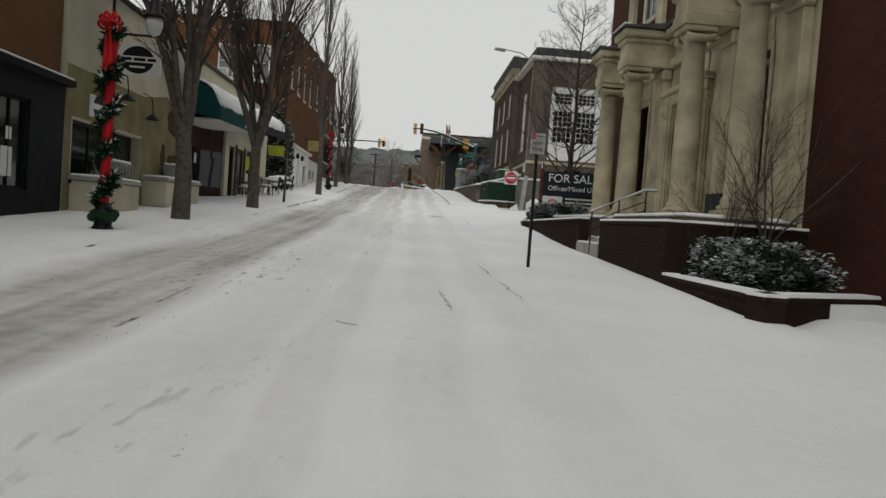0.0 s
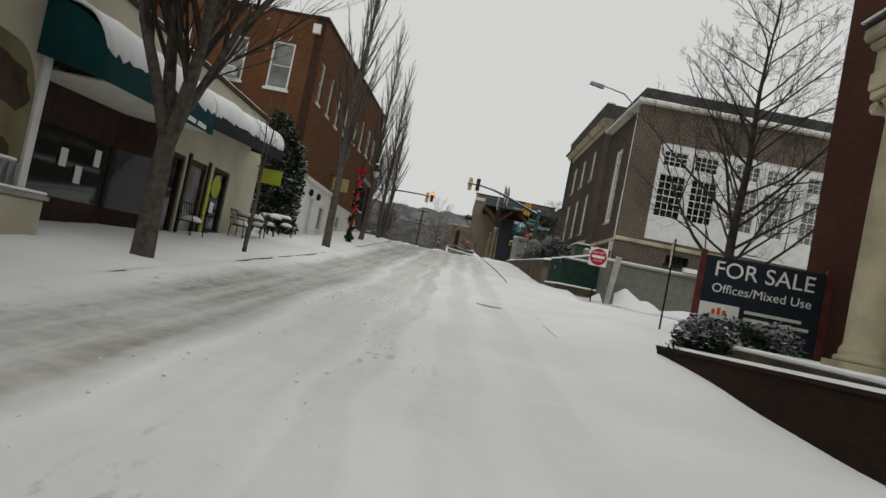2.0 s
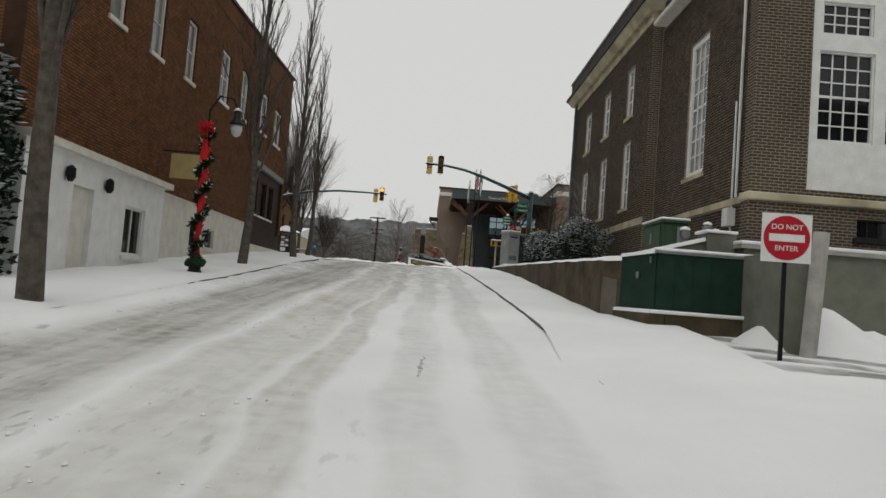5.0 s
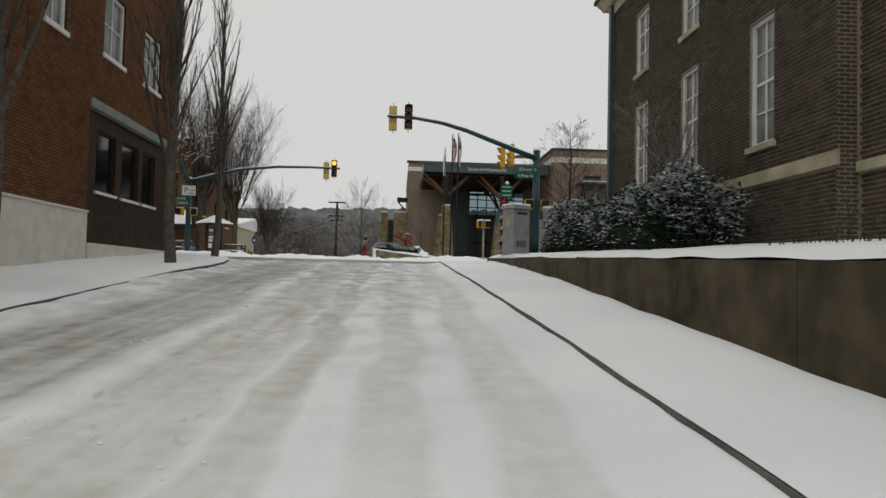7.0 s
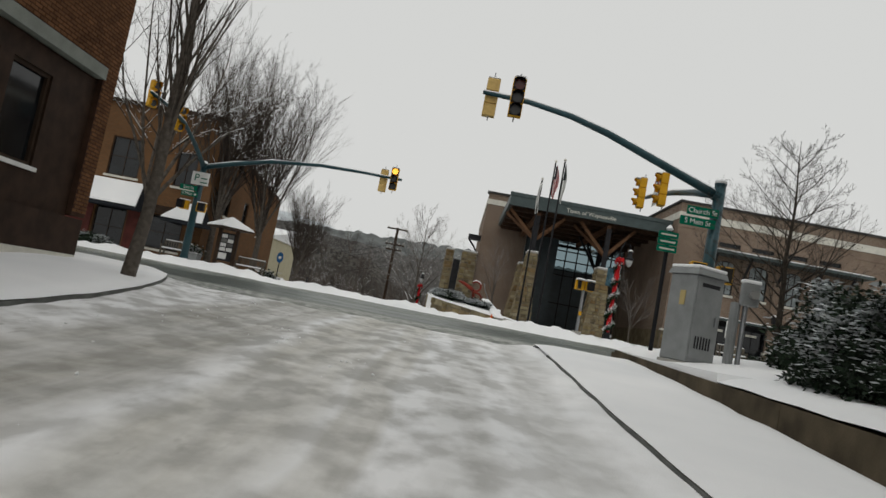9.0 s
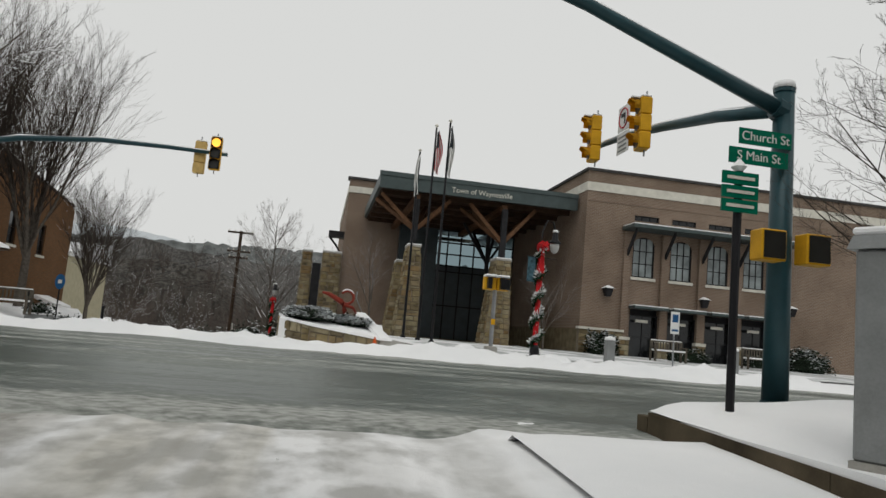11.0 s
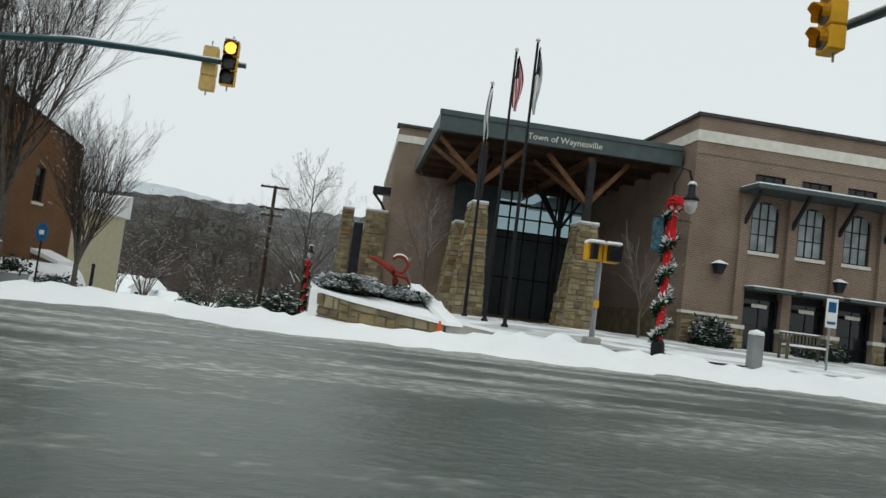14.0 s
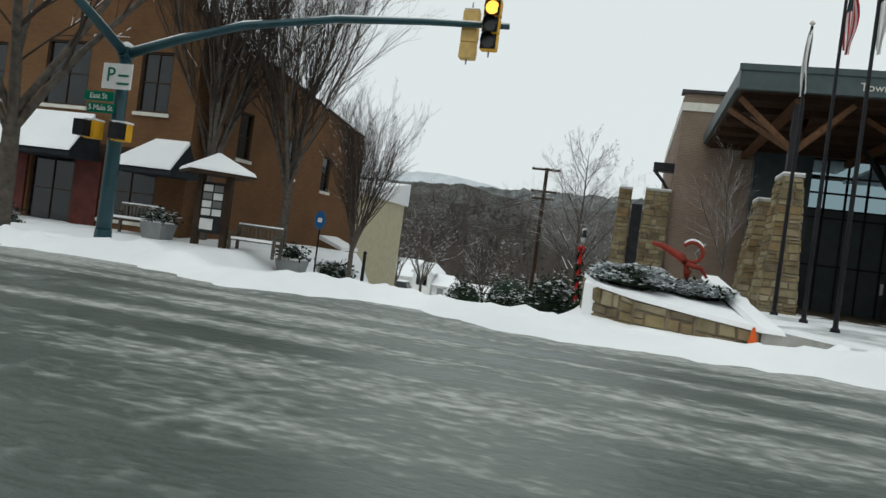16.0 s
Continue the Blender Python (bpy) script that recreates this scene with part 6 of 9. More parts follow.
part("sunshade", bx(14.3, 23.5, 98.6, 99.95, 11.45, 11.62), FASCIA, hall, "long grey-green metal sunshade", bevel=0.01)
part("sunshade_snow", bx(14.35, 23.45, 98.65, 99.9, 11.622, 11.68), SNOW, hall)
for k, h in enumerate(low):
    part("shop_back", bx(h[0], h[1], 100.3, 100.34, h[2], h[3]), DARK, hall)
    sash("door_panel", "y", 100.1, -1, h[0], h[1], h[2] + 0.05, h[3] - 0.25, 2, 2, DARK, GLASS, hall, trim=0.08, sill=0)
    part("door_hood", bx(h[0] - 0.1, h[1] + 0.1, 99.2, 99.98, h[3], h[3] + 0.12), FASCIA, hall)
    part("hood_snow", bx(h[0] - 0.08, h[1] + 0.08, 99.22, 99.96, h[3] + 0.122, h[3] + 0.17), SNOW, hall)
    part("window_notice", bx(h[0] + 0.3, h[0] + 0.95, 99.94, 99.95, 7.0, 7.14), CREAM, hall)
part("wing_roof_snow", bx(HX + 0.5, 45.5, 100.5, 130, 13.8, 14.0), SNOW, hall)
part("rear_roof_snow", bx(1.7, HX, 112.9, 130, 14.4, 14.6), SNOW, hall)
# opening at the unseen back added to let sky show through the entrance glass
wall("rear_wall", "y", 130.0, 0.5, 1.2, 46, 1, 14.25, [(8.2, 19.5, 10.2, 14.0)], BRICK_T, hall)
part("east_wall", bx(45.5, 46, 100.5, 130, 4, 14.25), BRICK_T, hall)
# stone base at the corner
part("stone_base", bx(HX - 0.12, 14.5, 99.72, 100.0, HZ - 0.3, 6.45), STONE_J, hall)
stone_face(hall, ((HX - 0.12, 99.72, HZ), (14.5, 99.72, HZ), (14.5, 99.72, 6.45), (HX - 0.12, 99.72, 6.45)), 0.28, 9)
part("base_cap", bx(HX - 0.18, 14.55, 99.64, 100.0, 6.45, 6.56), CREAM, hall)
part("side_stone_base", bx(HX - 0.12, HX, 100.0, 112, HZ - 0.3, 6.45), STONE, hall)
for x, z in ((13.65, 8.3), (18.7, 8.2), (23.5, 8.2)):
    l = thing("wall_lantern", (x, 99.8, z), "small black wall lantern with snow on its cap", "lamp", "wall lanterns")
    part("body", hexa([(x - 0.12, 99.6, z - 0.2), (x + 0.12, 99.6, z - 0.2), (x + 0.12, 99.85, z - 0.2), (x - 0.12, 99.85, z - 0.2), (x - 0.2, 99.5, z + 0.2), (x + 0.2, 99.5, z + 0.2), (x + 0.2, 99.95, z + 0.2), (x - 0.2, 99.95, z + 0.2)]), DARK, l)
    part("cap", hexa([(x - 0.24, 99.45, z + 0.2), (x + 0.24, 99.45, z + 0.2), (x + 0.24, 99.98, z + 0.2), (x - 0.24, 99.98, z + 0.2), (x - 0.05, 99.7, z + 0.34), (x + 0.05, 99.7, z + 0.34), (x + 0.05, 99.8, z + 0.34), (x - 0.05, 99.8, z + 0.34)]), SNOW, l)
# entrance: back wall and glass
wall("back_wall", "y", 112.4, 0.5, 1.2, HX, 4.5, 14.9, [(7.0, 12.3, HZ, 12.35)], BRICK_T, hall)
wall("left_wall", "x", 1.2, 0.5, 112.9, 130, 2.0, 14.9, [], BRICK_T, hall)
part("white_band", bx(1.14, HX, 112.34, 112.4, 14.05, 14.45), CREAM, hall)
part("white_band", bx(1.14, 1.2, 112.4, 130, 14.05, 14.45), CREAM, hall)
part("parapet_cap", bx(1.05, HX, 112.25, 113, 14.9, 15.05), ROOFDK, hall)
part("side_bracket", bx(0.2, 1.2, 113.4, 114.2, 11.2, 11.6), DARK, hall)
for k in range(3):
    part("side_bracket_arm", tube([(1.2, 113.5 + 0.3 * k, 10.0), (0.75, 113.5 + 0.3 * k, 10.7), (0.3, 113.5 + 0.3 * k, 11.2)], 0.05, 5), DARK, hall)
gw = new("glass_wall")
gw.parent = hall
gw.matrix_parent_inverse = hall.matrix_world.inverted()
# opaque slate blue carries the teal gleam of the door glass
part("lower_panes", bx(7.1, 12.2, 112.5, 112.52, HZ, 9.56), SLATE, gw)
part("spandrel", bx(7.05, 12.25, 112.46, 112.54, 9.56, 10.04), SLATE, gw)
part("upper_panes", bx(7.1, 12.2, 112.5, 112.52, 10.0, 12.3), GLASS_C, gw)
for i in range(7):
    x = 7.0 + i * 0.88
    part("mullion", bx(x - 0.04, x + 0.04, 112.42, 112.56, HZ, 12.35), DARK, gw)
for z in (7.4, 9.6, 10.0, 10.75, 11.5, 12.3):
    part("transom", bx(7.0, 12.3, 112.43, 112.55, z - 0.04, z + 0.04), DARK, gw)
part("entry_wall", bx(4.6, 7.05, 111.6, 112.2, HZ, 12.3), SLATE, gw)
part("notice", bx(10.6, 10.95, 112.38, 112.41, 6.4, 6.9), WHITE, gw)

# canopy
part("canopy_roof", bx(2.37, 12.28, 101.15, 112.3, 12.62, 13.02), FASCIA, hall)
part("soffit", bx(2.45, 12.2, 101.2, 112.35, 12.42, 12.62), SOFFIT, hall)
part("fascia", bx(2.3, 12.3, 100.95, 101.15, 12.34, 13.1), FASCIA, hall, "grey-green metal fascia", bevel=0.01)
part("fascia_side", bx(2.3, 2.5, 101.15, 112.3, 12.5, 13.1), FASCIA, hall)
part("fascia_lip", bx(2.25, 12.32, 100.9, 101.0, 12.95, 13.16), FASCIA, hall)
for i in range(6):
    y = 101.9 + i * 1.9
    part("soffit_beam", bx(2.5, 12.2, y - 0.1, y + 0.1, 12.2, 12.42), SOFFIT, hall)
for x in (4.2, 8.6):
    part("long_beam", bx(x - 0.14, x + 0.14, 101.2, 112.3, 11.95, 12.2), TIMBER, hall)
writing("hall_lettering", "Town of Waynesville", 0.36, FACE_S(7.35, 100.93, 12.62), CREAM, hall, "pale raised letters on the fascia")
for x, zc in ((4.19, 9.77), (8.62, 9.55)):
    for y in (101.2,):
        part("steel_post", bx(x - 0.14, x + 0.14, y - 0.14, y + 0.14, zc, 12.0), DARK, hall)
        for dx, dy in ((-1.7, 0.5), (1.7, 0.5), (-0.9, 3.2), (0.9, 3.2), (-1.8, 2.2), (1.8, 2.2)):
            part("timber_strut", tube([(x, y, zc + 0.75), (x + dx, y + dy, 12.2)], 0.13, 4), TIMBER, hall)
# steel post that branches under the roof
part("dark_post", bx(9.4, 9.6, 107.9, 108.1, HZ, 12.2), DARK, hall)
for dx, dy in ((-1.5, 0.3), (1.5, 0.3), (-0.8, 1.6), (0.8, 1.6)):
    part("dark_strut", tube([(9.5, 108, 9.9), (9.5 + dx, 108 + dy, 12.25)], 0.10, 4), DARK, hall)
stone_pillar(3.55, 4.75, 100.4, 102.0, HZ - 0.2, 3.92, 4.48, 9.6, 1, hall)
stone_pillar(3.35, 4.35, 103.6, 105.0, HZ - 0.2, 3.77, 4.31, 9.1, 11, hall)
stone_pillar(7.8, 9.1, 100.4, 102.0, HZ - 0.2, 8.25, 8.95, 9.38, 21, hall)
stone_pillar(-1.35, -0.6, 112.0, 112.8, 3.5, -1.25, -0.7, 9.95, 31, hall)
stone_pillar(-0.1, 1.15, 112.0, 112.8, 3.5, 0.0, 1.1, 10.0, 41, hall)
part("dark_gate", bx(-0.6, -0.1, 112.2, 112.3, 4.0, 9.3), DARK, hall)

# plaza
setting(sheet("plaza", steps((1.8, 46, 0.6)), steps((91.0, 112.4, 0.6)), lambda x, y: street(y) + 0.19 + 0.012 * lump(x, y, 1.5) - 0.05 * smooth(99, 103, y), TRODDEN), "hall forecourt of trodden thin snow", "plaza")

setting(part("entrance_paving", bx(4.9, HX - 0.01, 102.2, 112.38, HZ + 0.0, HZ + 0.18), CONC), "wet dark paving swept clear under the canopy", "paving")

# stone planter with ramp wall
pln = thing("stone_planter", (0.6, 92, 5.0), "curved fieldstone planter with snowy coping", "planter")
pts = [(-1.3, 92.6), (-1.0, 91.2), (-0.2, 90.4), (0.9, 90.1), (2.0, 90.2)]
for i, ((xa, ya), (xb, yb)) in enumerate(zip(pts, pts[1:])):
    za, zb = 5.78 - 0.13 * i, 5.78 - 0.13 * (i + 1)
    part("wall_core", hexa([(xa, ya, 4.3), (xb, yb, 4.3), (xb, yb + 0.35, 4.3), (xa, ya + 0.35, 4.3), (xa, ya, za), (xb, yb, zb), (xb, yb + 0.35, zb), (xa, ya + 0.35, za)]), STONE_J, pln)
    stone_face(pln, ((xa, ya, 4.6), (xb, yb, 4.6), (xb, yb, zb), (xa, ya, za)), 0.24, 70 + i)
    part("coping_snow", hexa([(xa, ya - 0.06, za), (xb, yb - 0.06, zb), (xb, yb + 0.4, zb), (xa, ya + 0.4, za), (xa, ya - 0.03, za + 0.09), (xb, yb - 0.03, zb + 0.09), (xb, yb + 0.37, zb + 0.09), (xa, ya + 0.37, za + 0.09)]), SNOW, pln)
setting(part("planter_soil", hexa([(-1.2, 91.2, 4.4), (2.3, 90.5, 4.4), (2.8, 96, 4.4), (-1.3, 96, 4.4), (-1.2, 91.2, 5.7), (2.2, 90.5, 5.3), (2.6, 96, 5.75), (-1.3, 96, 5.95)]), SNOW), "snowy planting bed beside the hall ramp", "planter bed")
rp = thing("ramp_wall", (2.2, 93, 5.2), "sloping concrete ramp wall topped with snow", "wall")
part("wall_body", hexa([(2.05, 90.3, 4.6), (2.4, 90.3, 4.6), (1.9, 96.5, 4.6), (1.55, 96.5, 4.6), (2.05, 90.3, 5.25), (2.4, 90.3, 5.25), (1.9, 96.5, 6.1), (1.55, 96.5, 6.1)]), CONC_L, rp)
part("snow_cap", hexa([(2.0, 90.25, 5.252), (2.45, 90.25, 5.252), (1.95, 96.5, 6.102), (1.5, 96.5, 6.102), (2.05, 90.3, 5.34), (2.4, 90.3, 5.34), (1.9, 96.5, 6.2), (1.55, 96.5, 6.2)]), SNOW, rp)
part("ledge", hexa([(2.4, 90.3, 4.7), (3.9, 91.6, 4.7), (3.7, 92.0, 4.7), (2.3, 91.0, 4.7), (2.4, 90.3, 5.3), (3.9, 91.6, 5.12), (3.7, 92.0, 5.12), (2.3, 91.0, 5.3)]), CONC_L, rp)
part("ledge_snow", hexa([(2.4, 90.3, 5.302), (3.9, 91.6, 5.122), (3.7, 92.0, 5.122), (2.3, 91.0, 5.302), (2.45, 90.4, 5.37), (3.8, 91.6, 5.19), (3.7, 91.95, 5.19), (2.35, 90.95, 5.37)]), SNOW, rp)
part("rail", tube([(1.5, 96.5, 7.0), (1.9, 104, 7.0), (2.5, 108, 6.4)], 0.03, 6), STEEL, rp)
sc = thing("ribbon_sculpture", (0.9, 94.6, 5.8), "red looped metal sculpture edged with snow", "sculpture")
part("body", tube([(0.95, 94.6, 5.7), (1.0, 94.6, 6.2), (0.85, 94.6, 6.5), (0.35, 94.6, 6.75), (0.1, 94.6, 6.8)], [0.09, 0.10, 0.11, 0.08, 0.04], 8), RUST, sc, smooth=True)
part("loop", tube([(0.85 + 0.24 * math.cos(a) + 0.2, 94.6, 6.68 + 0.24 * math.sin(a)) for a in np.linspace(-2.4, 2.6, 16)], [0.05] * 16, 8), RUST, sc, smooth=True)
part("loop_snow", tube([(1.05 + 0.24 * math.cos(a), 94.6, 6.73 + 0.24 * math.sin(a)) for a in np.linspace(0.4, 2.5, 9)], [0.035] * 9, 6), SNOW, sc, smooth=True)
part("tail", tube([(0.95, 94.6, 6.4), (1.3, 94.6, 6.3), (1.45, 94.6, 6.1)], [0.08, 0.06, 0.03], 8), RUST, sc, smooth=True)


def flagpole(x, y, top, kind):
    z = street(y) + 0.15
    f = thing("flagpole", (x, y, z), "black flagpole with a limp hanging flag", "flagpole", "flagpoles")
    part("base", lathe([(0.12, 0), (0.11, 0.12), (0.07, 0.16)], (x, y, z), 10), BLACK, f)
    part("pole", tube([(x, y, z), (x, y, top)], [0.065, 0.04], 8), BLACK, f)
    part("finial", lathe([(0.01, 0), (0.08, 0.07), (0.08, 0.1), (0.01, 0.17)], (x, y, top), 8), CREAM, f)
    # hanging cloth in folds
    cols = {"pale": [WHITE] * 4, "stripes": [SIGNRED, WHITE] * 4 + [SIGNRED], "state": [WHITE] * 5}[kind]
    canton = {"pale": 0, "stripes": 5, "state": 4}[kind]
    n = len(cols)
    for k, m in enumerate(cols):
        vs, fs = [], []
        rows = 12
        for j in range(rows + 1):
            t = j / rows
            zz = top - 0.2 - (1.75 if kind != "state" else 2.0) * t
            wdt = (0.16 + 0.30 * math.sin(min(1, t * 1.15) * math.pi * 0.85)) * {"stripes": 0.75, "state": 0.5, "pale": 0.8}[kind]
            for i in range(3):
                u = (k + i / 2) / n
                vs.append((x + 0.05 + wdt * u * (0.8 if kind != "pale" else -0.6) + 0.02 * math.sin(t * 7 + u * 5), y + 0.10 * math.sin(u * 9 + t * 3) - 0.02, zz + 0.10 * u - 0.25 * u * t))
        for j in range(rows):
            for i in range(2):
                a = j * 3 + i
                fs.append((a, a + 1, a + 4, a + 3))
        cutoff = 2 * 5 if k < canton else 0
        if cutoff:
            mesh_ob("flag_panel", vs, fs[:cutoff], NAVY, f, smooth=True)
        mesh_ob("flag_panel", vs, fs[cutoff:], m, f, smooth=True)
    return f


flagpole(3.83, 98.9, 13.75, "pale")
flagpole(4.25, 97.2, 14.5, "stripes")
flagpole(4.53, 95.3, 14.2, "state")


def bench(x, y, turn, z=None):
    z = street(min(y, 100)) + 0.2 if z is None else z
    b = thing("park_bench", (x, y, z), "weathered slatted bench carrying a line of snow", "bench", "benches", turn=turn)
    m = pose(x, y, z, 0, 0, turn)

    def blk(x0, x1, y0, y1, z0, z1):
        q = bx(x0, x1, y0, y1, z0, z1)
        bmesh.ops.transform(q, matrix=m, verts=q.verts)
        return q
    for s in (-0.72, 0.72):
        part("leg", blk(s - 0.04, s + 0.04, -0.25, -0.18, 0, 0.62), DKGREY, b)
        part("leg", blk(s - 0.04, s + 0.04, 0.2, 0.27, 0, 0.9), DKGREY, b)
        part("armrest", blk(s - 0.05, s + 0.05, -0.28, 0.22, 0.62, 0.66), DKGREY, b)
    for i in range(4):
        part("seat_slat", blk(-0.72, 0.72, -0.25 + i * 0.115, -0.16 + i * 0.115, 0.42, 0.45), DKGREY, b)
    part("back_rail", blk(-0.72, 0.72, 0.21, 0.25, 0.84, 0.9), DKGREY, b)
    for i in range(11):
        u = -0.66 + i * 0.132
        part("back_slat", blk(u - 0.03, u + 0.03, 0.215, 0.24, 0.48, 0.84), DKGREY, b)
    part("seat_snow", blk(-0.7, 0.7, -0.24, 0.18, 0.452, 0.52), SNOW, b)
    part("rail_snow", blk(-0.72, 0.72, 0.2, 0.26, 0.902, 0.94), SNOW, b)


DKGREY = plain("weathered teak", (0.10, 0.088, 0.07), 0.85, vary=0.25, scale=8)
bench(15.3, 96.6, 0)
bench(19.6, 96.4, 0)
for x, y in ((10.1, 90.9), (15.0, 91.2)):
    z = street(y) + 0.15
    b = thing("bollard", (x, y, z), "square concrete bollard with a snow cap", "bollard", "bollards")
    part("shaft", bx(x - 0.15, x + 0.15, y - 0.15, y + 0.15, z, z + 0.85), ALU, b, bevel=0.02)
    part("snow_cap", lathe([(0.2, 0), (0.18, 0.09), (0.02, 0.14)], (x, y, z + 0.852), 10), SNOW, b, smooth=True)
cn = thing("traffic_cone", (1.85, 89.9, 4.95), "small orange traffic cone in the snow", "cone")
part("cone", lathe([(0.12, 0), (0.10, 0.04), (0.02, 0.40)], (1.85, 89.9, 4.95), 12), ORANGE, cn)
heap("snow_mound", 5.0, 90.4, 1.1, 0.8, 0.6, "shovelled snow heap at the crossing corner", z=4.95, seed=5)
heap("snow_mound", 7.5, 89.5, 1.2, 0.8, 0.7, "shovelled snow heap round the signal pole", z=4.92, seed=15)
heap("snow_mound", 3.4, 90.1, 0.8, 0.6, 0.4, "low shovelled snow heap by the ramp", z=4.95, seed=25)
heap("snow_mound", 0.3, 89.2, 2.4, 0.8, 0.38, "ploughed snow bank along the far kerb", z=4.85, seed=2)
heap("snow_mound", -5.4, 89.5, 4.2, 0.8, 0.25, "ploughed snow bank along the far kerb", z=4.85, seed=12)
heap("snow_mound", 11.5, 90.0, 2.6, 0.8, 0.35, "ploughed snow bank along the far kerb", z=4.95, seed=7)

# ---- north-west corner building ----
NX, NY = -14.3, 96.3
nb = thing("corner_building", (NX - 6, NY + 6, 4.9), "tan brick corner building with snow-laden awnings", "building")
nh = [(99.0, 99.9, 8.2, 9.9), (102.6, 103.5, 8.0, 9.6), (106.2, 107.1, 7.8, 9.4)]
wall("side_wall", "x", NX, -0.4, NY, 110.5, 2.5, 10.9, nh, BRICK_TAN, nb)
part("side_gable", hexa([(NX - 0.4, NY, 10.9), (NX, NY, 10.9), (NX, 110.5, 10.9), (NX - 0.4, 110.5, 10.9), (NX - 0.4, NY, 12.35), (NX, NY, 12.35), (NX, 110.5, 10.95), (NX - 0.4, 110.5, 10.95)]), BRICK_TAN, nb)
for h in nh:
    sash("window", "x", NX, 1, *h, 1, 2, DKWOOD, GLASS, nb, sill_mat=CREAM)
fh = [(-16.5, -15.3, 9.1, 11.1), (-20.3, -18.5, 9.1, 11.3), (-23.6, -22.0, 9.1, 11.1), (-26.6, -25.2, 9.1, 11.1), (-17.4, -15.4, 5.5, 7.4), (-20.4, -18.6, 5.1, 7.4), (-24.4, -21.8, 5.5, 7.4)]
wall("front_wall", "y", NY, 0.4, -46, NX - 0.4, 4.3, 13.2, fh, BRICK_TAN, nb)
for h in fh:
    sash("window", "y", NY, -1, *h, 2, 2, DKWOOD, GLASS, nb, sill_mat=CREAM)
part("cornice", bx(-46, NX + 0.15, NY - 0.2, NY + 0.4, 13.2, 13.4), DKWOOD, nb)
part("side_coping", hexa([(NX - 0.5, NY, 12.352), (NX + 0.08, NY, 12.352), (NX + 0.08, 110.6, 10.952), (NX - 0.5, 110.6, 10.952), (NX - 0.5, NY, 12.47), (NX + 0.08, NY, 12.47), (NX + 0.08, 110.6, 11.07), (NX - 0.5, 110.6, 11.07)]), DKWOOD, nb)
part("rear_wall", bx(-46, NX, 110.5, 110.9, 2, 10.9), BRICK_TAN, nb)
part("west_wall", bx(-46.4, -46, NY, 110.9, 3, 10.9), BRICK_TAN, nb)
part("roof_snow", hexa([(-46, NY + 0.4, 12.1), (NX - 0.4, NY + 0.4, 12.1), (NX - 0.4, 110.5, 10.7), (-46, 110.5, 10.7), (-46, NY + 0.4, 12.25), (NX - 0.4, NY + 0.4, 12.25), (NX - 0.4, 110.5, 10.85), (-46, 110.5, 10.85)]), SNOW, nb)
part("shop_panel", bx(-26, -20.5, NY - 0.08, NY - 0.002, 4.6, 7.45), MAROON, nb, "dark red timber shopfront")
part("shop_panel", bx(-18.5, -17.5, NY - 0.08, NY - 0.002, 4.6, 7.45), MAROON, nb)
part("shop_fascia", bx(-26, -15.3, NY - 0.10, NY - 0.002, 7.45, 7.9), DKWOOD, nb)
for x0, x1, zb, zt in ((-24.9, -22.1, 7.45, 8.8), (-21.6, -17.5, 7.45, 8.9), (-16.1, -13.8, 7.2, 8.3)):
    a = thing("shop_awning", ((x0 + x1) / 2, NY, zb + 0.4), "shop awning hidden under a smooth slab of snow", "awning", "snowy awnings")
    part("canvas", hexa([(x0, NY - 1.5, zb - 0.14), (x1, NY - 1.5, zb - 0.14), (x1, NY, zb - 0.14), (x0, NY, zb - 0.14), (x0, NY - 1.45, zb), (x1, NY - 1.45, zb), (x1 - 0.5, NY, zt - 0.14), (x0 + 0.5, NY, zt - 0.14)]), AWN_D, a)
    part("snow_slab", hexa([(x0 - 0.02, NY - 1.52, zb + 0.01), (x1 + 0.02, NY - 1.52, zb + 0.01), (x1 - 0.48, NY - 0.01, zt - 0.13), (x0 + 0.48, NY - 0.01, zt - 0.13), (x0 + 0.05, NY - 1.45, zb + 0.15), (x1 - 0.05, NY - 1.45, zb + 0.15), (x1 - 0.52, NY - 0.01, zt), (x0 + 0.52, NY - 0.01, zt)]), SNOW, a, bevel=0.03)
part("side_porch_roof", hexa([(NX, 106.8, 5.6), (NX + 1.2, 106.8, 5.2), (NX + 1.2, 108.8, 5.2), (NX, 108.8, 5.6), (NX, 106.8, 5.8), (NX + 1.2, 106.8, 5.35), (NX + 1.2, 108.8, 5.35), (NX, 108.8, 5.8)]), SNOW, nb, "small side porch roof under snow")
yb = thing("yellow_house", (-16, 114, 3.5), "pale yellow clapboard gable end", "building")
part("gable_wall", bx(-22, -14.4, 111.0, 119, 1.5, 8.2), PANEL_Y, yb)
part("roof", hexa([(-22.3, 110.8, 8.2), (-14.2, 110.8, 8.2), (-14.2, 119.2, 8.2), (-22.3, 119.2, 8.2), (-22.3, 110.8, 8.4), (-14.2, 110.8, 8.4), (-14.2, 119.2, 9.6), (-22.3, 119.2, 9.6)]), SNOW, yb)

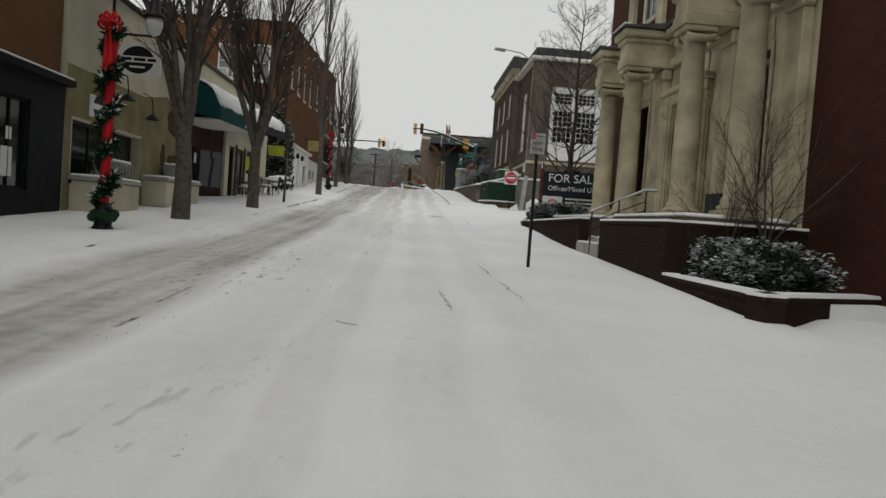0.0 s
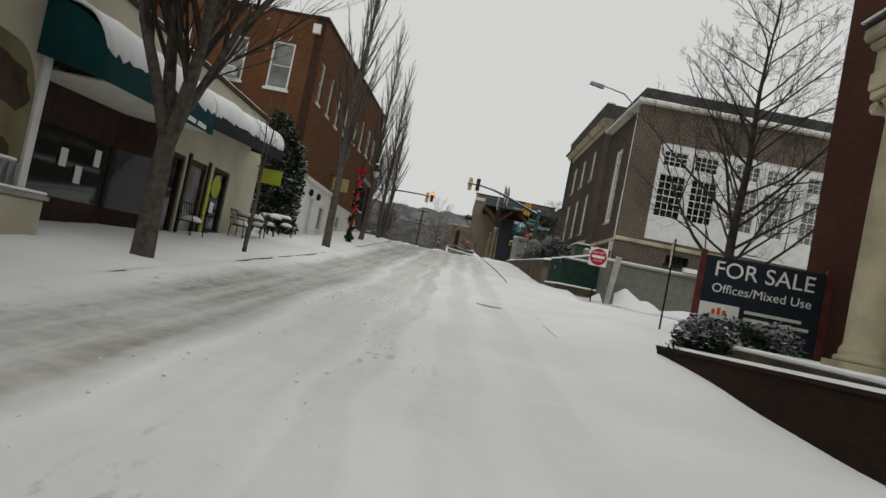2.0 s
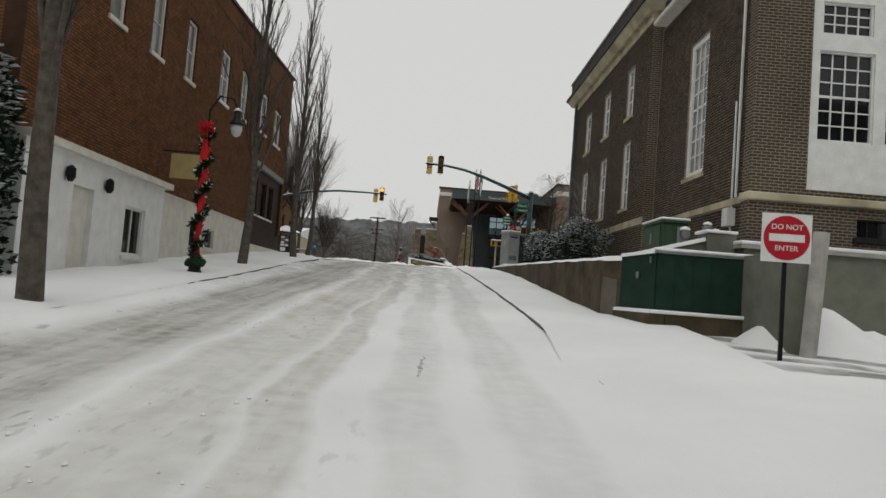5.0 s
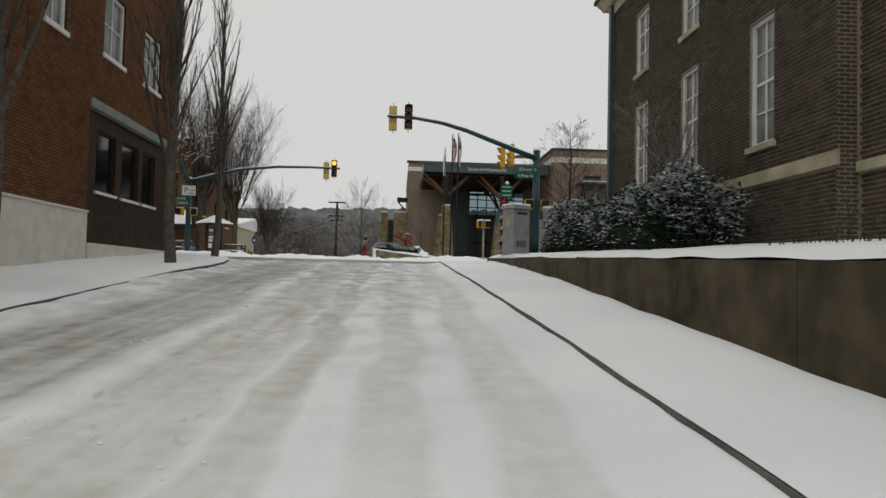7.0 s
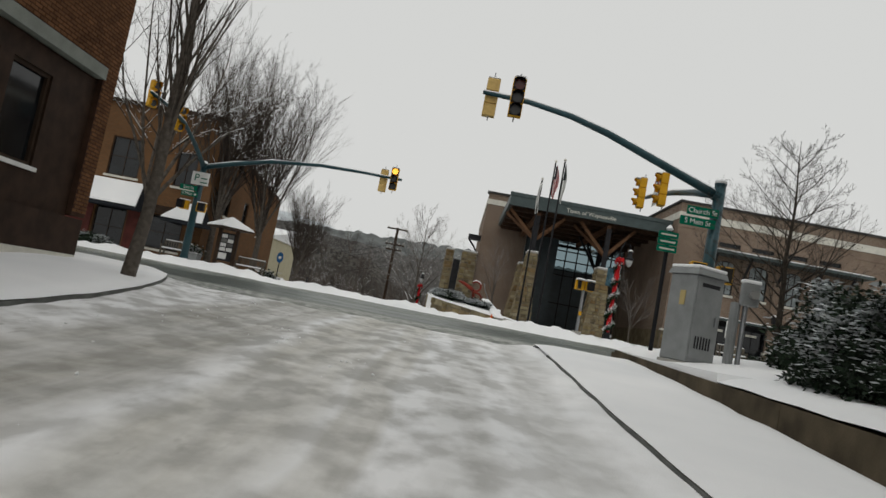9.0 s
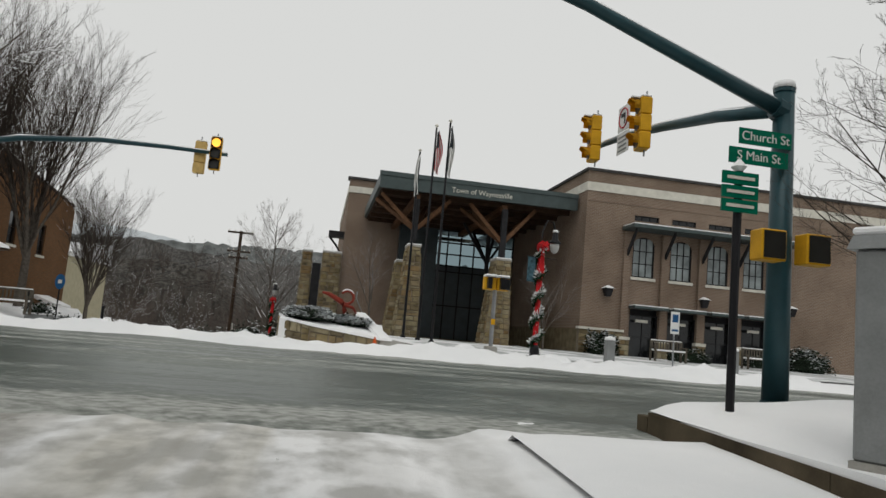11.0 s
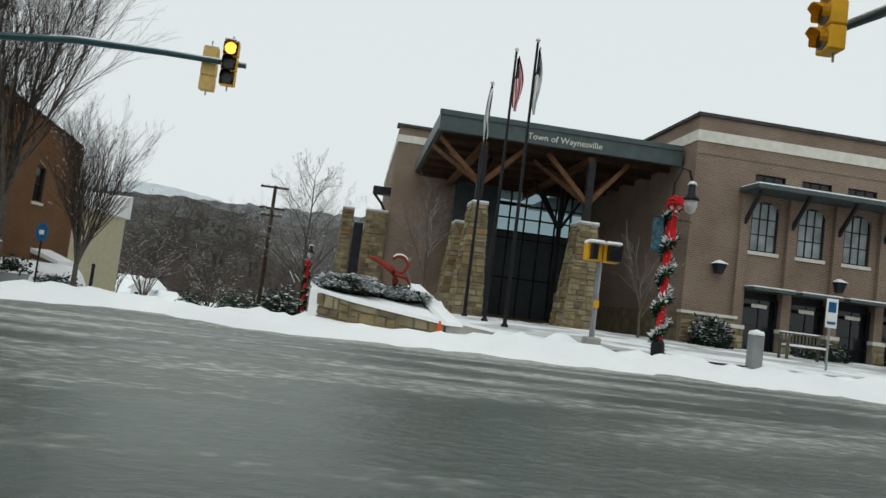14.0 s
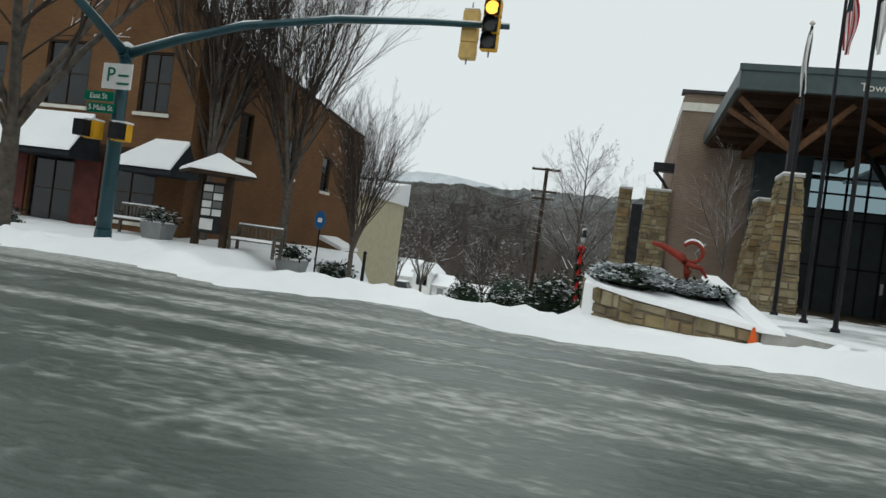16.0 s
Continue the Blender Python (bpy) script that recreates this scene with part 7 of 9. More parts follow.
# kiosk
KX, KY = -12.3, 94.9
kz = street(KY) + 0.2
kk = thing("map_kiosk", (KX, KY, kz), "brown notice kiosk with a snowy pyramid roof", "kiosk")
for sx in (-0.47, 0.47):
    part("post", bx(KX + sx - 0.09, KX + sx + 0.09, KY - 0.09, KY + 0.09, kz - 0.2, kz + 2.02), DKWOOD, kk)
part("board", bx(KX - 0.37, KX + 0.37, KY - 0.05, KY + 0.05, kz + 0.3, kz + 1.8), DARK, kk)
rs = random.Random(3)
for j in range(4):
    for i in range(2):
        x, z = KX - 0.33 + i * 0.35, kz + 0.82 + j * 0.235
        part("poster", bx(x, x + 0.3, KY - 0.062, KY - 0.052, z, z + 0.19), WHITE if rs.random() < 0.6 else GLASS_P, kk)
part("arrow_plate", bx(KX - 0.33, KX + 0.1, KY - 0.075, KY - 0.063, kz + 0.4, kz + 0.72), WHITE, kk)
part("roof", lathe([(1.30, 2.0), (1.26, 2.07), (0.03, 2.58)], (KX, KY, kz), 4), DKWOOD, kk)
part("roof_snow", lathe([(1.31, 2.08), (1.23, 2.17), (0.05, 2.67)], (KX, KY, kz), 4), SNOW, kk)
bench(-14.95, 95.0, 0, street(95) + 0.15)
bench(-10.95, 95.2, 0, far_walk_h(-10.95, 95.2))
for x, y in ((-13.9, 94.7), (-10.1, 96.0)):
    z = far_walk_h(x, y) - 0.02
    p = thing("concrete_planter", (x, y, z), "grey concrete planter of snowy greenery", "planter", "concrete planters")
    part("tub", hexa([(x - 0.3, y - 0.3, z), (x + 0.3, y - 0.3, z), (x + 0.3, y + 0.3, z), (x - 0.3, y + 0.3, z), (x - 0.38, y - 0.38, z + 0.48), (x + 0.38, y - 0.38, z + 0.48), (x + 0.38, y + 0.38, z + 0.48), (x - 0.38, y + 0.38, z + 0.48)]), ALU, p)
    leafy("foliage", 260, lambda r, x=x, y=y, z=z: (x + r.gauss(0, 0.22), y + r.gauss(0, 0.22), z + 0.5 + abs(r.gauss(0, 0.16))), 0.16, [(LEAF, 1), (LEAF_S, 0.6)], p, 31)
    part("snow_fill", bx(x - 0.35, x + 0.35, y - 0.35, y + 0.35, z + 0.44, z + 0.53), SNOW, p)


# ---- trees ----
def grow(seed, height, fork, r0, limbs, spread, up, depth, density=1.0, leader=0.0, tight=1.0, reach=1.0, stout=1.0):
    """Polylines of a bare tree: (points, radii, level), trunk first. leader: length of the side limbs of a tree whose trunk runs to the top."""
    rs = random.Random(seed)
    out = []

    def branch(p, d, length, r, level):
        n = (0, 7, 5, 4, 3)[min(level, 4)]
        pts, rad = [p.copy()], [r]
        q, v = p.copy(), d.copy()
        for i in range(n):
            v = (v + Vector((rs.gauss(0, 0.08 * tight), rs.gauss(0, 0.08 * tight), up * (0.10 if level < 3 else 0.06) + rs.gauss(0, 0.04)))).normalized()
            q = q + v * (length / n)
            pts.append(q.copy())
            rad.append(max(0.003, r * (1 - 0.8 * (i + 1) / n)))
        out.append((pts, rad, level))
        if level >= depth:
            return
        kids = max(2, int((0, 8, 6, 5)[level] * density + rs.uniform(-0.8, 1.2)))
        for k in range(kids):
            t = (k + rs.uniform(0.2, 1.0)) / kids * 0.84 + 0.14
            i = min(n - 1, int(t * n))
            a = pts[i].lerp(pts[i + 1], t * n - i)
            ax = (pts[i + 1] - pts[i]).normalized()
            side = ax.cross(Vector((rs.gauss(0, 1), rs.gauss(0, 1), rs.gauss(0, 1)))).normalized()
            ang = rs.uniform(0.30, 0.62) * (tight if up > 0.4 else 1.45)
            nd = (ax * math.cos(ang) + side * math.sin(ang)).normalized()
            if up > 0:
                nd.z += 0.15
            branch(a, nd.normalized(), length * rs.uniform(0.30, 0.50) * (1.15 - 0.5 * t) * tight * (reach if level < 3 else 1.0), rad[i] * rs.uniform(0.38, 0.6), level + 1)

    if leader:
        pts, rad, q = [Vector((0, 0, -0.3)), Vector((0, 0, 0.12))], [r0 * 1.35, r0 * 1.08], Vector((0, 0, 0.12))
        for i in range(10):
            q = q + Vector((rs.gauss(0, 0.035), rs.gauss(0, 0.035), 1)) * ((height - 0.12) / 10)
            pts.append(q.copy())
            rad.append(max(0.008, r0 * (1 - 0.95 * (i + 1) / 10)))
        out.append((pts, rad, 0))
        for k in range(limbs):
            t = (k + rs.uniform(0, 0.8)) / limbs
            z = fork + (height * 0.95 - fork) * t
            f = (z - 0.12) / (height - 0.12) * 10
            i = min(9, int(f))
            p = pts[i + 1].lerp(pts[min(i + 2, 11)], f - i)
            a = 2.4 * k + rs.uniform(-0.4, 0.4)
            s = spread * rs.uniform(0.7, 1.3)
            d = Vector((math.cos(a) * s, math.sin(a) * s, 1)).normalized()
            branch(p, d, leader * rs.uniform(0.75, 1.1) * (1 - 0.72 * t), r0 * 0.33 * (1 - 0.7 * t) * rs.uniform(0.7, 1.1), 1)
        return out
    top = Vector((rs.gauss(0, 0.05), rs.gauss(0, 0.05), fork))
    out.append(([Vector((0, 0, -0.3)), Vector((0, 0, 0.12)), Vector((0.02, 0, fork * 0.5)), top], [r0 * 1.35, r0 * 1.08, r0 * 0.92, r0 * 0.84], 0))
    for k in range(limbs):
        a = 2 * math.pi * (k + rs.uniform(-0.3, 0.3)) / limbs
        s = spread * rs.uniform(0.45, 1.15) if k else 0.06
        d = Vector((math.cos(a) * s, math.sin(a) * s, 1)).normalized()
        z = fork * (rs.uniform(0.80, 1.0))
        branch(Vector((0, 0, z)) + d * 0.02, d, (height - z) * rs.uniform(0.72, 1.0) / max(0.6, d.z) / reach ** 0.7, r0 * rs.uniform(0.38, 0.6) * stout, 1)
    return out


def sweep(lines, sides):
    vs, fs = [], []
    for pts, rad, lev in lines:
        k = sides(lev)
        base = len(vs)
        for i, p in enumerate(pts):
            d = (pts[min(i + 1, len(pts) - 1)] - pts[max(i - 1, 0)]).normalized()
            a = d.cross(Vector((0.31, 0.95, 0.05)) if abs(d.y) < 0.9 else Vector((1, 0, 0))).normalized()
            b = d.cross(a)
            for s in range(k):
                c, e = math.cos(2 * math.pi * s / k), math.sin(2 * math.pi * s / k)
                vs.append(p + (a * c + b * e) * rad[i])
        for i in range(len(pts) - 1):
            for s in range(k):
                fs.append((base + i * k + s, base + i * k + (s + 1) % k, base + (i + 1) * k + (s + 1) % k, base + (i + 1) * k + s))
    return vs, fs


def tree(name, seed, height, fork, r0, limbs, spread, up, depth, label, density=1.0, twig=None, snow=0.0, leader=0.0, tight=1.0, reach=1.0, stout=1.0, bark=None):
    t = thing(name, (0, 0, 0), label, "tree", "street trees")
    lines = grow(seed, height, fork, r0, limbs, spread, up, depth, density, leader, tight, reach, stout)
    v, f = sweep([l for l in lines if l[2] < 2], lambda l: 10 if l == 0 else 6)
    mesh_ob("trunk", v, f, bark or BARK, t, smooth=True)
    v, f = sweep([l for l in lines if l[2] >= 2], lambda l: 4 if l == 2 else 3)
    mesh_ob("crown", v, f, twig or TWIG, t, smooth=True)
    if snow:
        rs = random.Random(seed + 1)
        ls = []
        for pts, rad, lev in lines:
            for i in range(len(pts) - 1):
                d = (pts[i + 1] - pts[i]).normalized()
                if d.z < 0.8 and lev > 0 and rs.random() < snow:
                    o = Vector((0, 0, rad[i] * 0.9 + 0.005))
                    ls.append(([pts[i] + o, pts[i + 1] + o], [max(0.008, rad[i] * 0.75), max(0.006, rad[i + 1] * 0.75)], lev))
        v, f = sweep(ls, lambda l: 4)
        tagged(mesh_ob("branch_snow", v, f, SNOW, t, smooth=True), "snow lying along the branches", kind="stuff")
    return t


def plant(t, x, y, z=None, turn=0.0, scale=1.0, first=False):
    m = pose(x, y, street(min(y, 100)) + 0.12 if z is None else z, 0, 0, turn)
    if first:
        t.matrix_world = m @ Matrix.Scale(scale, 4)
        return t
    c = copy_thing(t, m)
    c.scale = (scale, scale, scale)
    return c


vase = tree("street_tree", 11, 11.5, 2.4, 0.21, 7, 0.27, 0.5, 4, "bare upswept street tree with grey bark", 1.3, snow=0.08, reach=1.25, stout=1.25)
plant(vase, -5.5, 18.3, first=True)
plant(vase, -5.42, 25.8, turn=130, scale=0.96)
col = tree("columnar_tree", 23, 13.6, 2.5, 0.155, 46, 0.30, 0.62, 3, "tall narrow leafless columnar tree", 1.15, snow=0.04, leader=4.4, tight=0.62)
plant(col, -5.85, 56.4, first=True)
plant(col, -5.85, 65.3, turn=200, scale=0.98)
plant(col, -6.2, 71.4, turn=80, scale=0.86)
sap = tree("sapling", 8, 4.9, 1.9, 0.055, 3, 0.14, 0.4, 3, "slim two-stemmed sapling standing in pavement snow", 0.6)
plant(sap, -5.38, 31.7, first=True)
plant(col, -5.35, 42.8, turn=300, scale=1.12)
wide = tree("plaza_tree", 31, 12.6, 2.2, 0.165, 11, 0.37, 0.46, 4, "spreading bare tree by the kiosk", 1.45, snow=0.05, tight=0.88, reach=1.45)
plant(wide, -11.7, 98.2, far_walk_h(-11.7, 98.2), first=True)
plant(wide, -9.3, 98.6, far_walk_h(-9.3, 98.6), turn=120, scale=0.55)
plant(wide, -13.9, 96.9, far_walk_h(-13.9, 96.9), turn=220, scale=1.1)
snowy = tree("snowy_tree", 41, 8.6, 2.0, 0.15, 7, 0.6, 0.2, 4, "bare tree with snow along its branches", 0.95, snow=0.30)
plant(snowy, -14.6, 89.9, 4.95, scale=1.42, first=True)
for px, py, sc, tn in ((-14.4, 125, 0.72, 100), (-17.0, 127, 0.66, 210), (-20.5, 131, 0.7, 15), (-11.5, 133, 0.7, 300)):
    plant(snowy, px, py, land(px, py), turn=tn, scale=sc)
oak = tree("garden_tree", 51, 9.6, 1.6, 0.155, 40, 1.5, 0.30, 4, "dark bare spreading tree beside the sale sign", 0.95, twig=DARKBARK, leader=5.0, bark=DARKBARK)
plant(oak, 6.87, 31.0, 1.6, first=True)
plant(oak, 7.7, 74.6, 4.85, turn=150, scale=0.6)
wild = tree("roadside_tree", 61, 11.2, 2.2, 0.15, 32, 1.0, 0.32, 4, "frosted bare tree by the utility pole", 1.0, twig=TWIG_S, snow=0.10, leader=6.6)
plant(wild, -3.5, 121, land(-3.5, 121), first=True)
small = tree("ornamental_tree", 71, 3.9, 1.0, 0.05, 5, 0.6, 0.1, 3, "small bare ornamental tree", 1.0, twig=TWIG_S)
plant(small, 2.1, 97.2, 5.6, first=True)
plant(small, 10.2, 98.6, 5.2, turn=90, scale=1.0)
bare = tree("bare_ornamental", 72, 3.3, 0.7, 0.045, 6, 0.7, 0.12, 3, "thin bare ornamental tree before the portico", 1.25)
plant(bare, 6.55, 13.0, 0.68, turn=20, first=True)
plant(bare, 5.95, 13.35, 0.68, turn=200, scale=0.72)
plant(small, 6.8, 61.5, 4.55, turn=50, scale=1.05)


def bush(name, cx, cy, cz, rx, ry, rz, n, size, label, seed, snow=0.35):
    b = thing(name, (cx, cy, cz), label, "bush", "evergreen bushes")

    def pts(rs):
        while True:
            u, v, w = rs.uniform(-1, 1), rs.uniform(-1, 1), rs.uniform(0, 1)
            q = u * u + v * v + w * w
            if q < 1:
                p4 = (u ** 4 + v ** 4 + w ** 4) ** 0.25
                k = (0.72 + 0.28 * rs.random()) / max(0.2, p4)
                k = min(k, 1.6) * (0.82 + 0.3 * noise.noise((u * 2.2 + seed, v * 2.2, w * 2.2)))
                return (cx + u * k * rx, cy + v * k * ry, cz + 0.05 + w * k * rz)
    leafy("foliage", n, pts, size, [(LEAF, 1.0 if snow < 1.5 else 0.4), (LEAF_S, snow * 1.5)], b, seed, "", cz, rz)
    st = bmesh.new()
    rs = random.Random(seed)
    for k in range(7):
        a = rs.uniform(0, 6.28)
        tube([(cx, cy, cz - 0.15), (cx + rx * 0.4 * math.cos(a), cy + ry * 0.4 * math.sin(a), cz + rz * 0.45), (cx + rx * 0.7 * math.cos(a), cy + ry * 0.7 * math.sin(a), cz + rz * 0.75)], [0.03, 0.02, 0.01], 4, st)
    part("stems", st, BARK, b)
    # dark heart of the bush, ragged and inside the leaves
    c = lathe([(0.5, 0.0), (0.8, 0.2), (0.78, 0.5), (0.5, 0.74), (0.1, 0.84)], (0, 0, 0), 12)
    for vtx in c.verts:
        vtx.co = Vector((cx + vtx.co.x * rx * 0.85, cy + vtx.co.y * ry * 0.85, cz + vtx.co.z * rz * 0.9)) + noise.noise_vector(vtx.co * 3.0) * 0.12
    part("inner_growth", c, LEAF, b)
    return b


bush("evergreen_bush", 6.2, 60.6, 4.55, 1.2, 3.2, 1.85, 13000, 0.115, "broad evergreen bush thickly dusted with snow", 3, 1.0)
bush("evergreen_bush", 6.2, 67.6, 4.8, 1.1, 2.8, 1.8, 12000, 0.115, "broad evergreen bush thickly dusted with snow", 13, 1.0)
bush("evergreen_bush", 8.6, 73.6, 4.95, 1.5, 1.5, 1.5, 3000, 0.17, "evergreen bush in the corner bed", 33)
bush("clipped_hedge", 5.95, 12.3, 0.68, 0.93, 1.8, 0.93, 8200, 0.10, "clipped evergreen hedge capped with snow", 43, 1.3)
bush("clipped_hedge", 5.5, 26.4, 1.5, 1.3, 0.75, 1.0, 5200, 0.10, "small clipped hedge below the sale sign", 53, 1.3)
bush("planter_shrub", -0.3, 92.6, 5.72, 1.0, 1.4, 0.42, 1700, 0.12, "low snowy shrub in the stone planter", 63, 2.2)
bush("planter_shrub", 1.0, 93.6, 5.62, 1.0, 1.4, 0.36, 1500, 0.12, "low snowy shrub in the stone planter", 73, 2.2)
bush("hall_shrub", 13.2, 98.9, 5.2, 0.9, 0.7, 1.25, 1500, 0.15, "rounded shrub against the stone base", 83, 0.6)
bush("hall_shrub", 23.3, 98.3, 5.2, 1.5, 0.9, 1.3, 1800, 0.15, "rounded shrub by the far bench", 93, 0.6)
bush("hall_shrub", 17.4, 98.6, 5.2, 1.2, 0.6, 0.75, 1200, 0.12, "low dark hedge under the windows", 103, 0.2)
bush("hall_shrub", 21.5, 98.6, 5.2, 1.2, 0.6, 0.75, 1200, 0.12, "low dark hedge under the windows", 113, 0.2)
bush("corner_shrub", -18.6, 93.0, 4.95, 1.4, 0.8, 0.7, 1300, 0.15, "low snowy shrub by the corner shops", 123, 0.9)
bush("corner_shrub", -10.2, 99.5, far_walk_h(-10.2, 99.5), 0.9, 0.7, 0.7, 700, 0.14, "snowy shrub along the side wall", 133, 0.8)
for k, (qx, qy, qr, qh) in enumerate(((-2.2, 116.5, 1.6, 3.0), (-4.6, 118.5, 1.7, 2.6), (-8.0, 123, 1.5, 1.7), (-12.4, 131, 1.7, 2.6), (-0.4, 119, 2.0, 3.8), (2.2, 122, 2.4, 4.6), (-6.0, 131, 2.6, 4.4), (-10.5, 141, 3.0, 4.6))):
    bush("evergreen_scrub", qx, qy, land(qx, qy), qr, qr, qh, 900, 0.30, "dark snow-flecked conifer scrub by the road", 143 + k, 0.35)
tw = thing("bare_shrub", (6.3, 54.5, 4.3), "thin bare shrub poking out of the snow", "bush")
bm = bmesh.new()
rs = random.Random(9)
for k in range(60):
    a, l = rs.uniform(0, 6.28), rs.uniform(0.3, 0.95)
    x, y = 6.2 + rs.uniform(-0.3, 0.3), 54.3 + rs.uniform(-0.9, 0.9)
    tube([(x, y, 4.35), (x + 0.25 * l * math.cos(a), y + 0.25 * l * math.sin(a), 4.4 + 0.6 * l), (x + 0.6 * l * math.cos(a), y + 0.6 * l * math.sin(a), 4.4 + 0.85 * l)], [0.008, 0.006, 0.003], 4, bm)
part("branchwork", bm, TWIG, tw)

# ---- woods and hills in the distance ----
def ridge(name, y, x0, x1, base, top, mat, label, rough, seed, step=6.0):
    xs = list(np.arange(x0, x1, step))
    vs, fs = [], []
    for i, x in enumerate(xs):
        h = top(x) + rough * (noise.noise((x * 0.05, seed, 0)) + 0.6 * noise.noise((x * 0.21, seed, 3)))
        for k in range(6):
            t = k / 5
            vs.append((x, y - 260 * (1 - t) ** 1.2 * (y / 1300) + 14 * noise.noise((x * 0.03, t * 4, seed)), base + (h - base) * t ** 0.8 + rough * 0.7 * noise.noise((x * 0.11, t * 7, seed)) * (k > 0)))
    for i in range(len(xs) - 1):
        for k in range(5):
            a = i * 6 + k
            fs.append((a, a + 6, a + 7, a + 1))
    return setting(mesh_ob(name, vs, fs, mat, smooth=True), label, "hills")


ridge("backdrop_hills", 1300, -1500, 1500, -40, lambda x: 118 + 8 * math.sin(x * 0.004 + 1), HILL, "leafless wooded hills, winter haze put into their colour", 5, 3.0)
ridge("backdrop_mountain", 3000, -3200, 2500, -60, lambda x: 235 + 75 * math.exp(-((x + 880) / 420) ** 2), HILL2, "mountain ridge painted pale for mist", 8, 9.0, 25)

def near_top(x):
    return 8 + 11.5 * smooth(-8, -26, x) + 1.5 * math.sin(x * 0.09) + 4 * smooth(-60, -120, x)


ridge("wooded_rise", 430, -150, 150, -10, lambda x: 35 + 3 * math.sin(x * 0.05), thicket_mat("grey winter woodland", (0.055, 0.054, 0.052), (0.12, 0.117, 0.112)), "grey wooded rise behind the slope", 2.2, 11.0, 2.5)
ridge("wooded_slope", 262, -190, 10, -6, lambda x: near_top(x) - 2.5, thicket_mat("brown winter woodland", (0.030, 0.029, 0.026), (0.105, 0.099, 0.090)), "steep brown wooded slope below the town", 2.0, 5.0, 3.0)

wd = [(p, [max(r, 0.013) for r in rad], lev) for p, rad, lev in grow(77, 9.0, 2.2, 0.13, 6, 0.55, 0.35, 3, 0.62)]
wv, wf = sweep(wd, lambda l: 3)
wv = np.array([tuple(v) for v in wv])
wf = np.array(wf)
rs = random.Random(15)
allv, allf, off = [], [], 0
spots = []
for k in range(210):
    x, y = rs.uniform(-105, -4), rs.uniform(205, 262)
    t = ((y - 208) / 54)
    spots.append((x, y, max(land(x, y), -6 + (near_top(x) + 3.5) * max(0, t) ** 0.9) - 1.0, rs.uniform(0.55, 0.95)))
for k in range(70):
    x, y = rs.uniform(-58, 4), rs.uniform(150, 205)
    if x < -14 and y < 165:
        continue
    spots.append((x, y, land(x, y), rs.uniform(0.7, 1.1)))
for x, y, z, s in spots:
    a = rs.uniform(0, 6.28)
    c, d = math.cos(a) * s, math.sin(a) * s
    allv.append(np.stack([wv[:, 0] * c - wv[:, 1] * d + x, wv[:, 0] * d + wv[:, 1] * c + y, wv[:, 2] * s * 1.05 + z], 1))
    allf.append(wf + off)
    off += len(wv)
woods = mesh_ob("woods", np.concatenate(allv), np.concatenate(allf).tolist(), plain("far twigs", (0.075, 0.06, 0.052), 1.0, vary=0.35, scale=0.2, bumps=0))
tagged(woods, "leafless woodland below the crossing", "woods", "", "stuff")

hs = thing("white_house", (-22, 152, 0.2), "small white house with snowy gable roofs", "house")


def gable(name, x0, x1, y0, y1, zl, zr, mat):
    """A roof prism with its ridge running away along y."""
    xm = (x0 + x1) / 2
    bm = bmesh.new()
    v = [bm.verts.new(p) for p in ((x0, y0, zl), (x1, y0, zl), (xm, y0, zr), (x0, y1, zl), (x1, y1, zl), (xm, y1, zr))]
    for f in ((0, 1, 2), (3, 5, 4), (0, 2, 5, 3), (1, 4, 5, 2), (0, 3, 4, 1)):
        bm.faces.new([v[i] for i in f])
    return part(name, bm, mat, hs)


part("main_wall", bx(-25.6, -22.75, 151.5, 156, -1.5, 2.2), WHITE, hs)
part("main_roof", hexa([(-25.9, 151.0, 2.15), (-22.7, 151.0, 2.15), (-22.7, 156.0, 2.15), (-25.9, 156.0, 2.15), (-25.6, 153.4, 4.1), (-22.7, 153.4, 4.1), (-22.7, 153.6, 4.1), (-25.6, 153.6, 4.1)]), SNOW, hs, "snow-covered main roof")
part("front_wall", bx(-22.6, -20.6, 150, 155, -1.5, 2.95), WHITE, hs)
gable("front_gable", -22.6, -20.6, 150.0, 155, 2.952, 3.8, WHITE)
for sx in (-1, 1):
    part("gable_snow", hexa([(-21.6, 149.7, 3.83), (-21.6 + sx * 1.25, 149.7, 2.8), (-21.6 + sx * 1.25, 155.2, 2.8), (-21.6, 155.2, 3.83), (-21.6, 149.7, 4.0), (-21.6 + sx * 1.25, 149.7, 2.97), (-21.6 + sx * 1.25, 155.2, 2.97), (-21.6, 155.2, 4.0)]), SNOW, hs)
part("wing_wall", bx(-20.55, -18.0, 150.6, 154, -1.5, 1.7), WHITE, hs)
part("wing_roof", hexa([(-20.55, 150.2, 1.7), (-17.7, 150.2, 1.7), (-17.7, 154, 1.7), (-20.55, 154, 1.7), (-20.55, 152.2, 2.95), (-18.6, 152.2, 2.85), (-18.6, 152.4, 2.85), (-20.55, 152.4, 2.95)]), SNOW, hs)
for x in (-22.0, -21.2):
    part("window", bx(x - 0.2, x + 0.2, 149.96, 149.998, 1.5, 2.5), GLASS, hs)
part("porch_door", bx(-19.9, -19.2, 150.55, 150.598, -0.2, 1.4), ALU, hs)
pk = thing("pickup_truck", (-22.3, 145, land(-22, 145)), "parked white pickup truck covered in snow", "truck")
z = 0.15
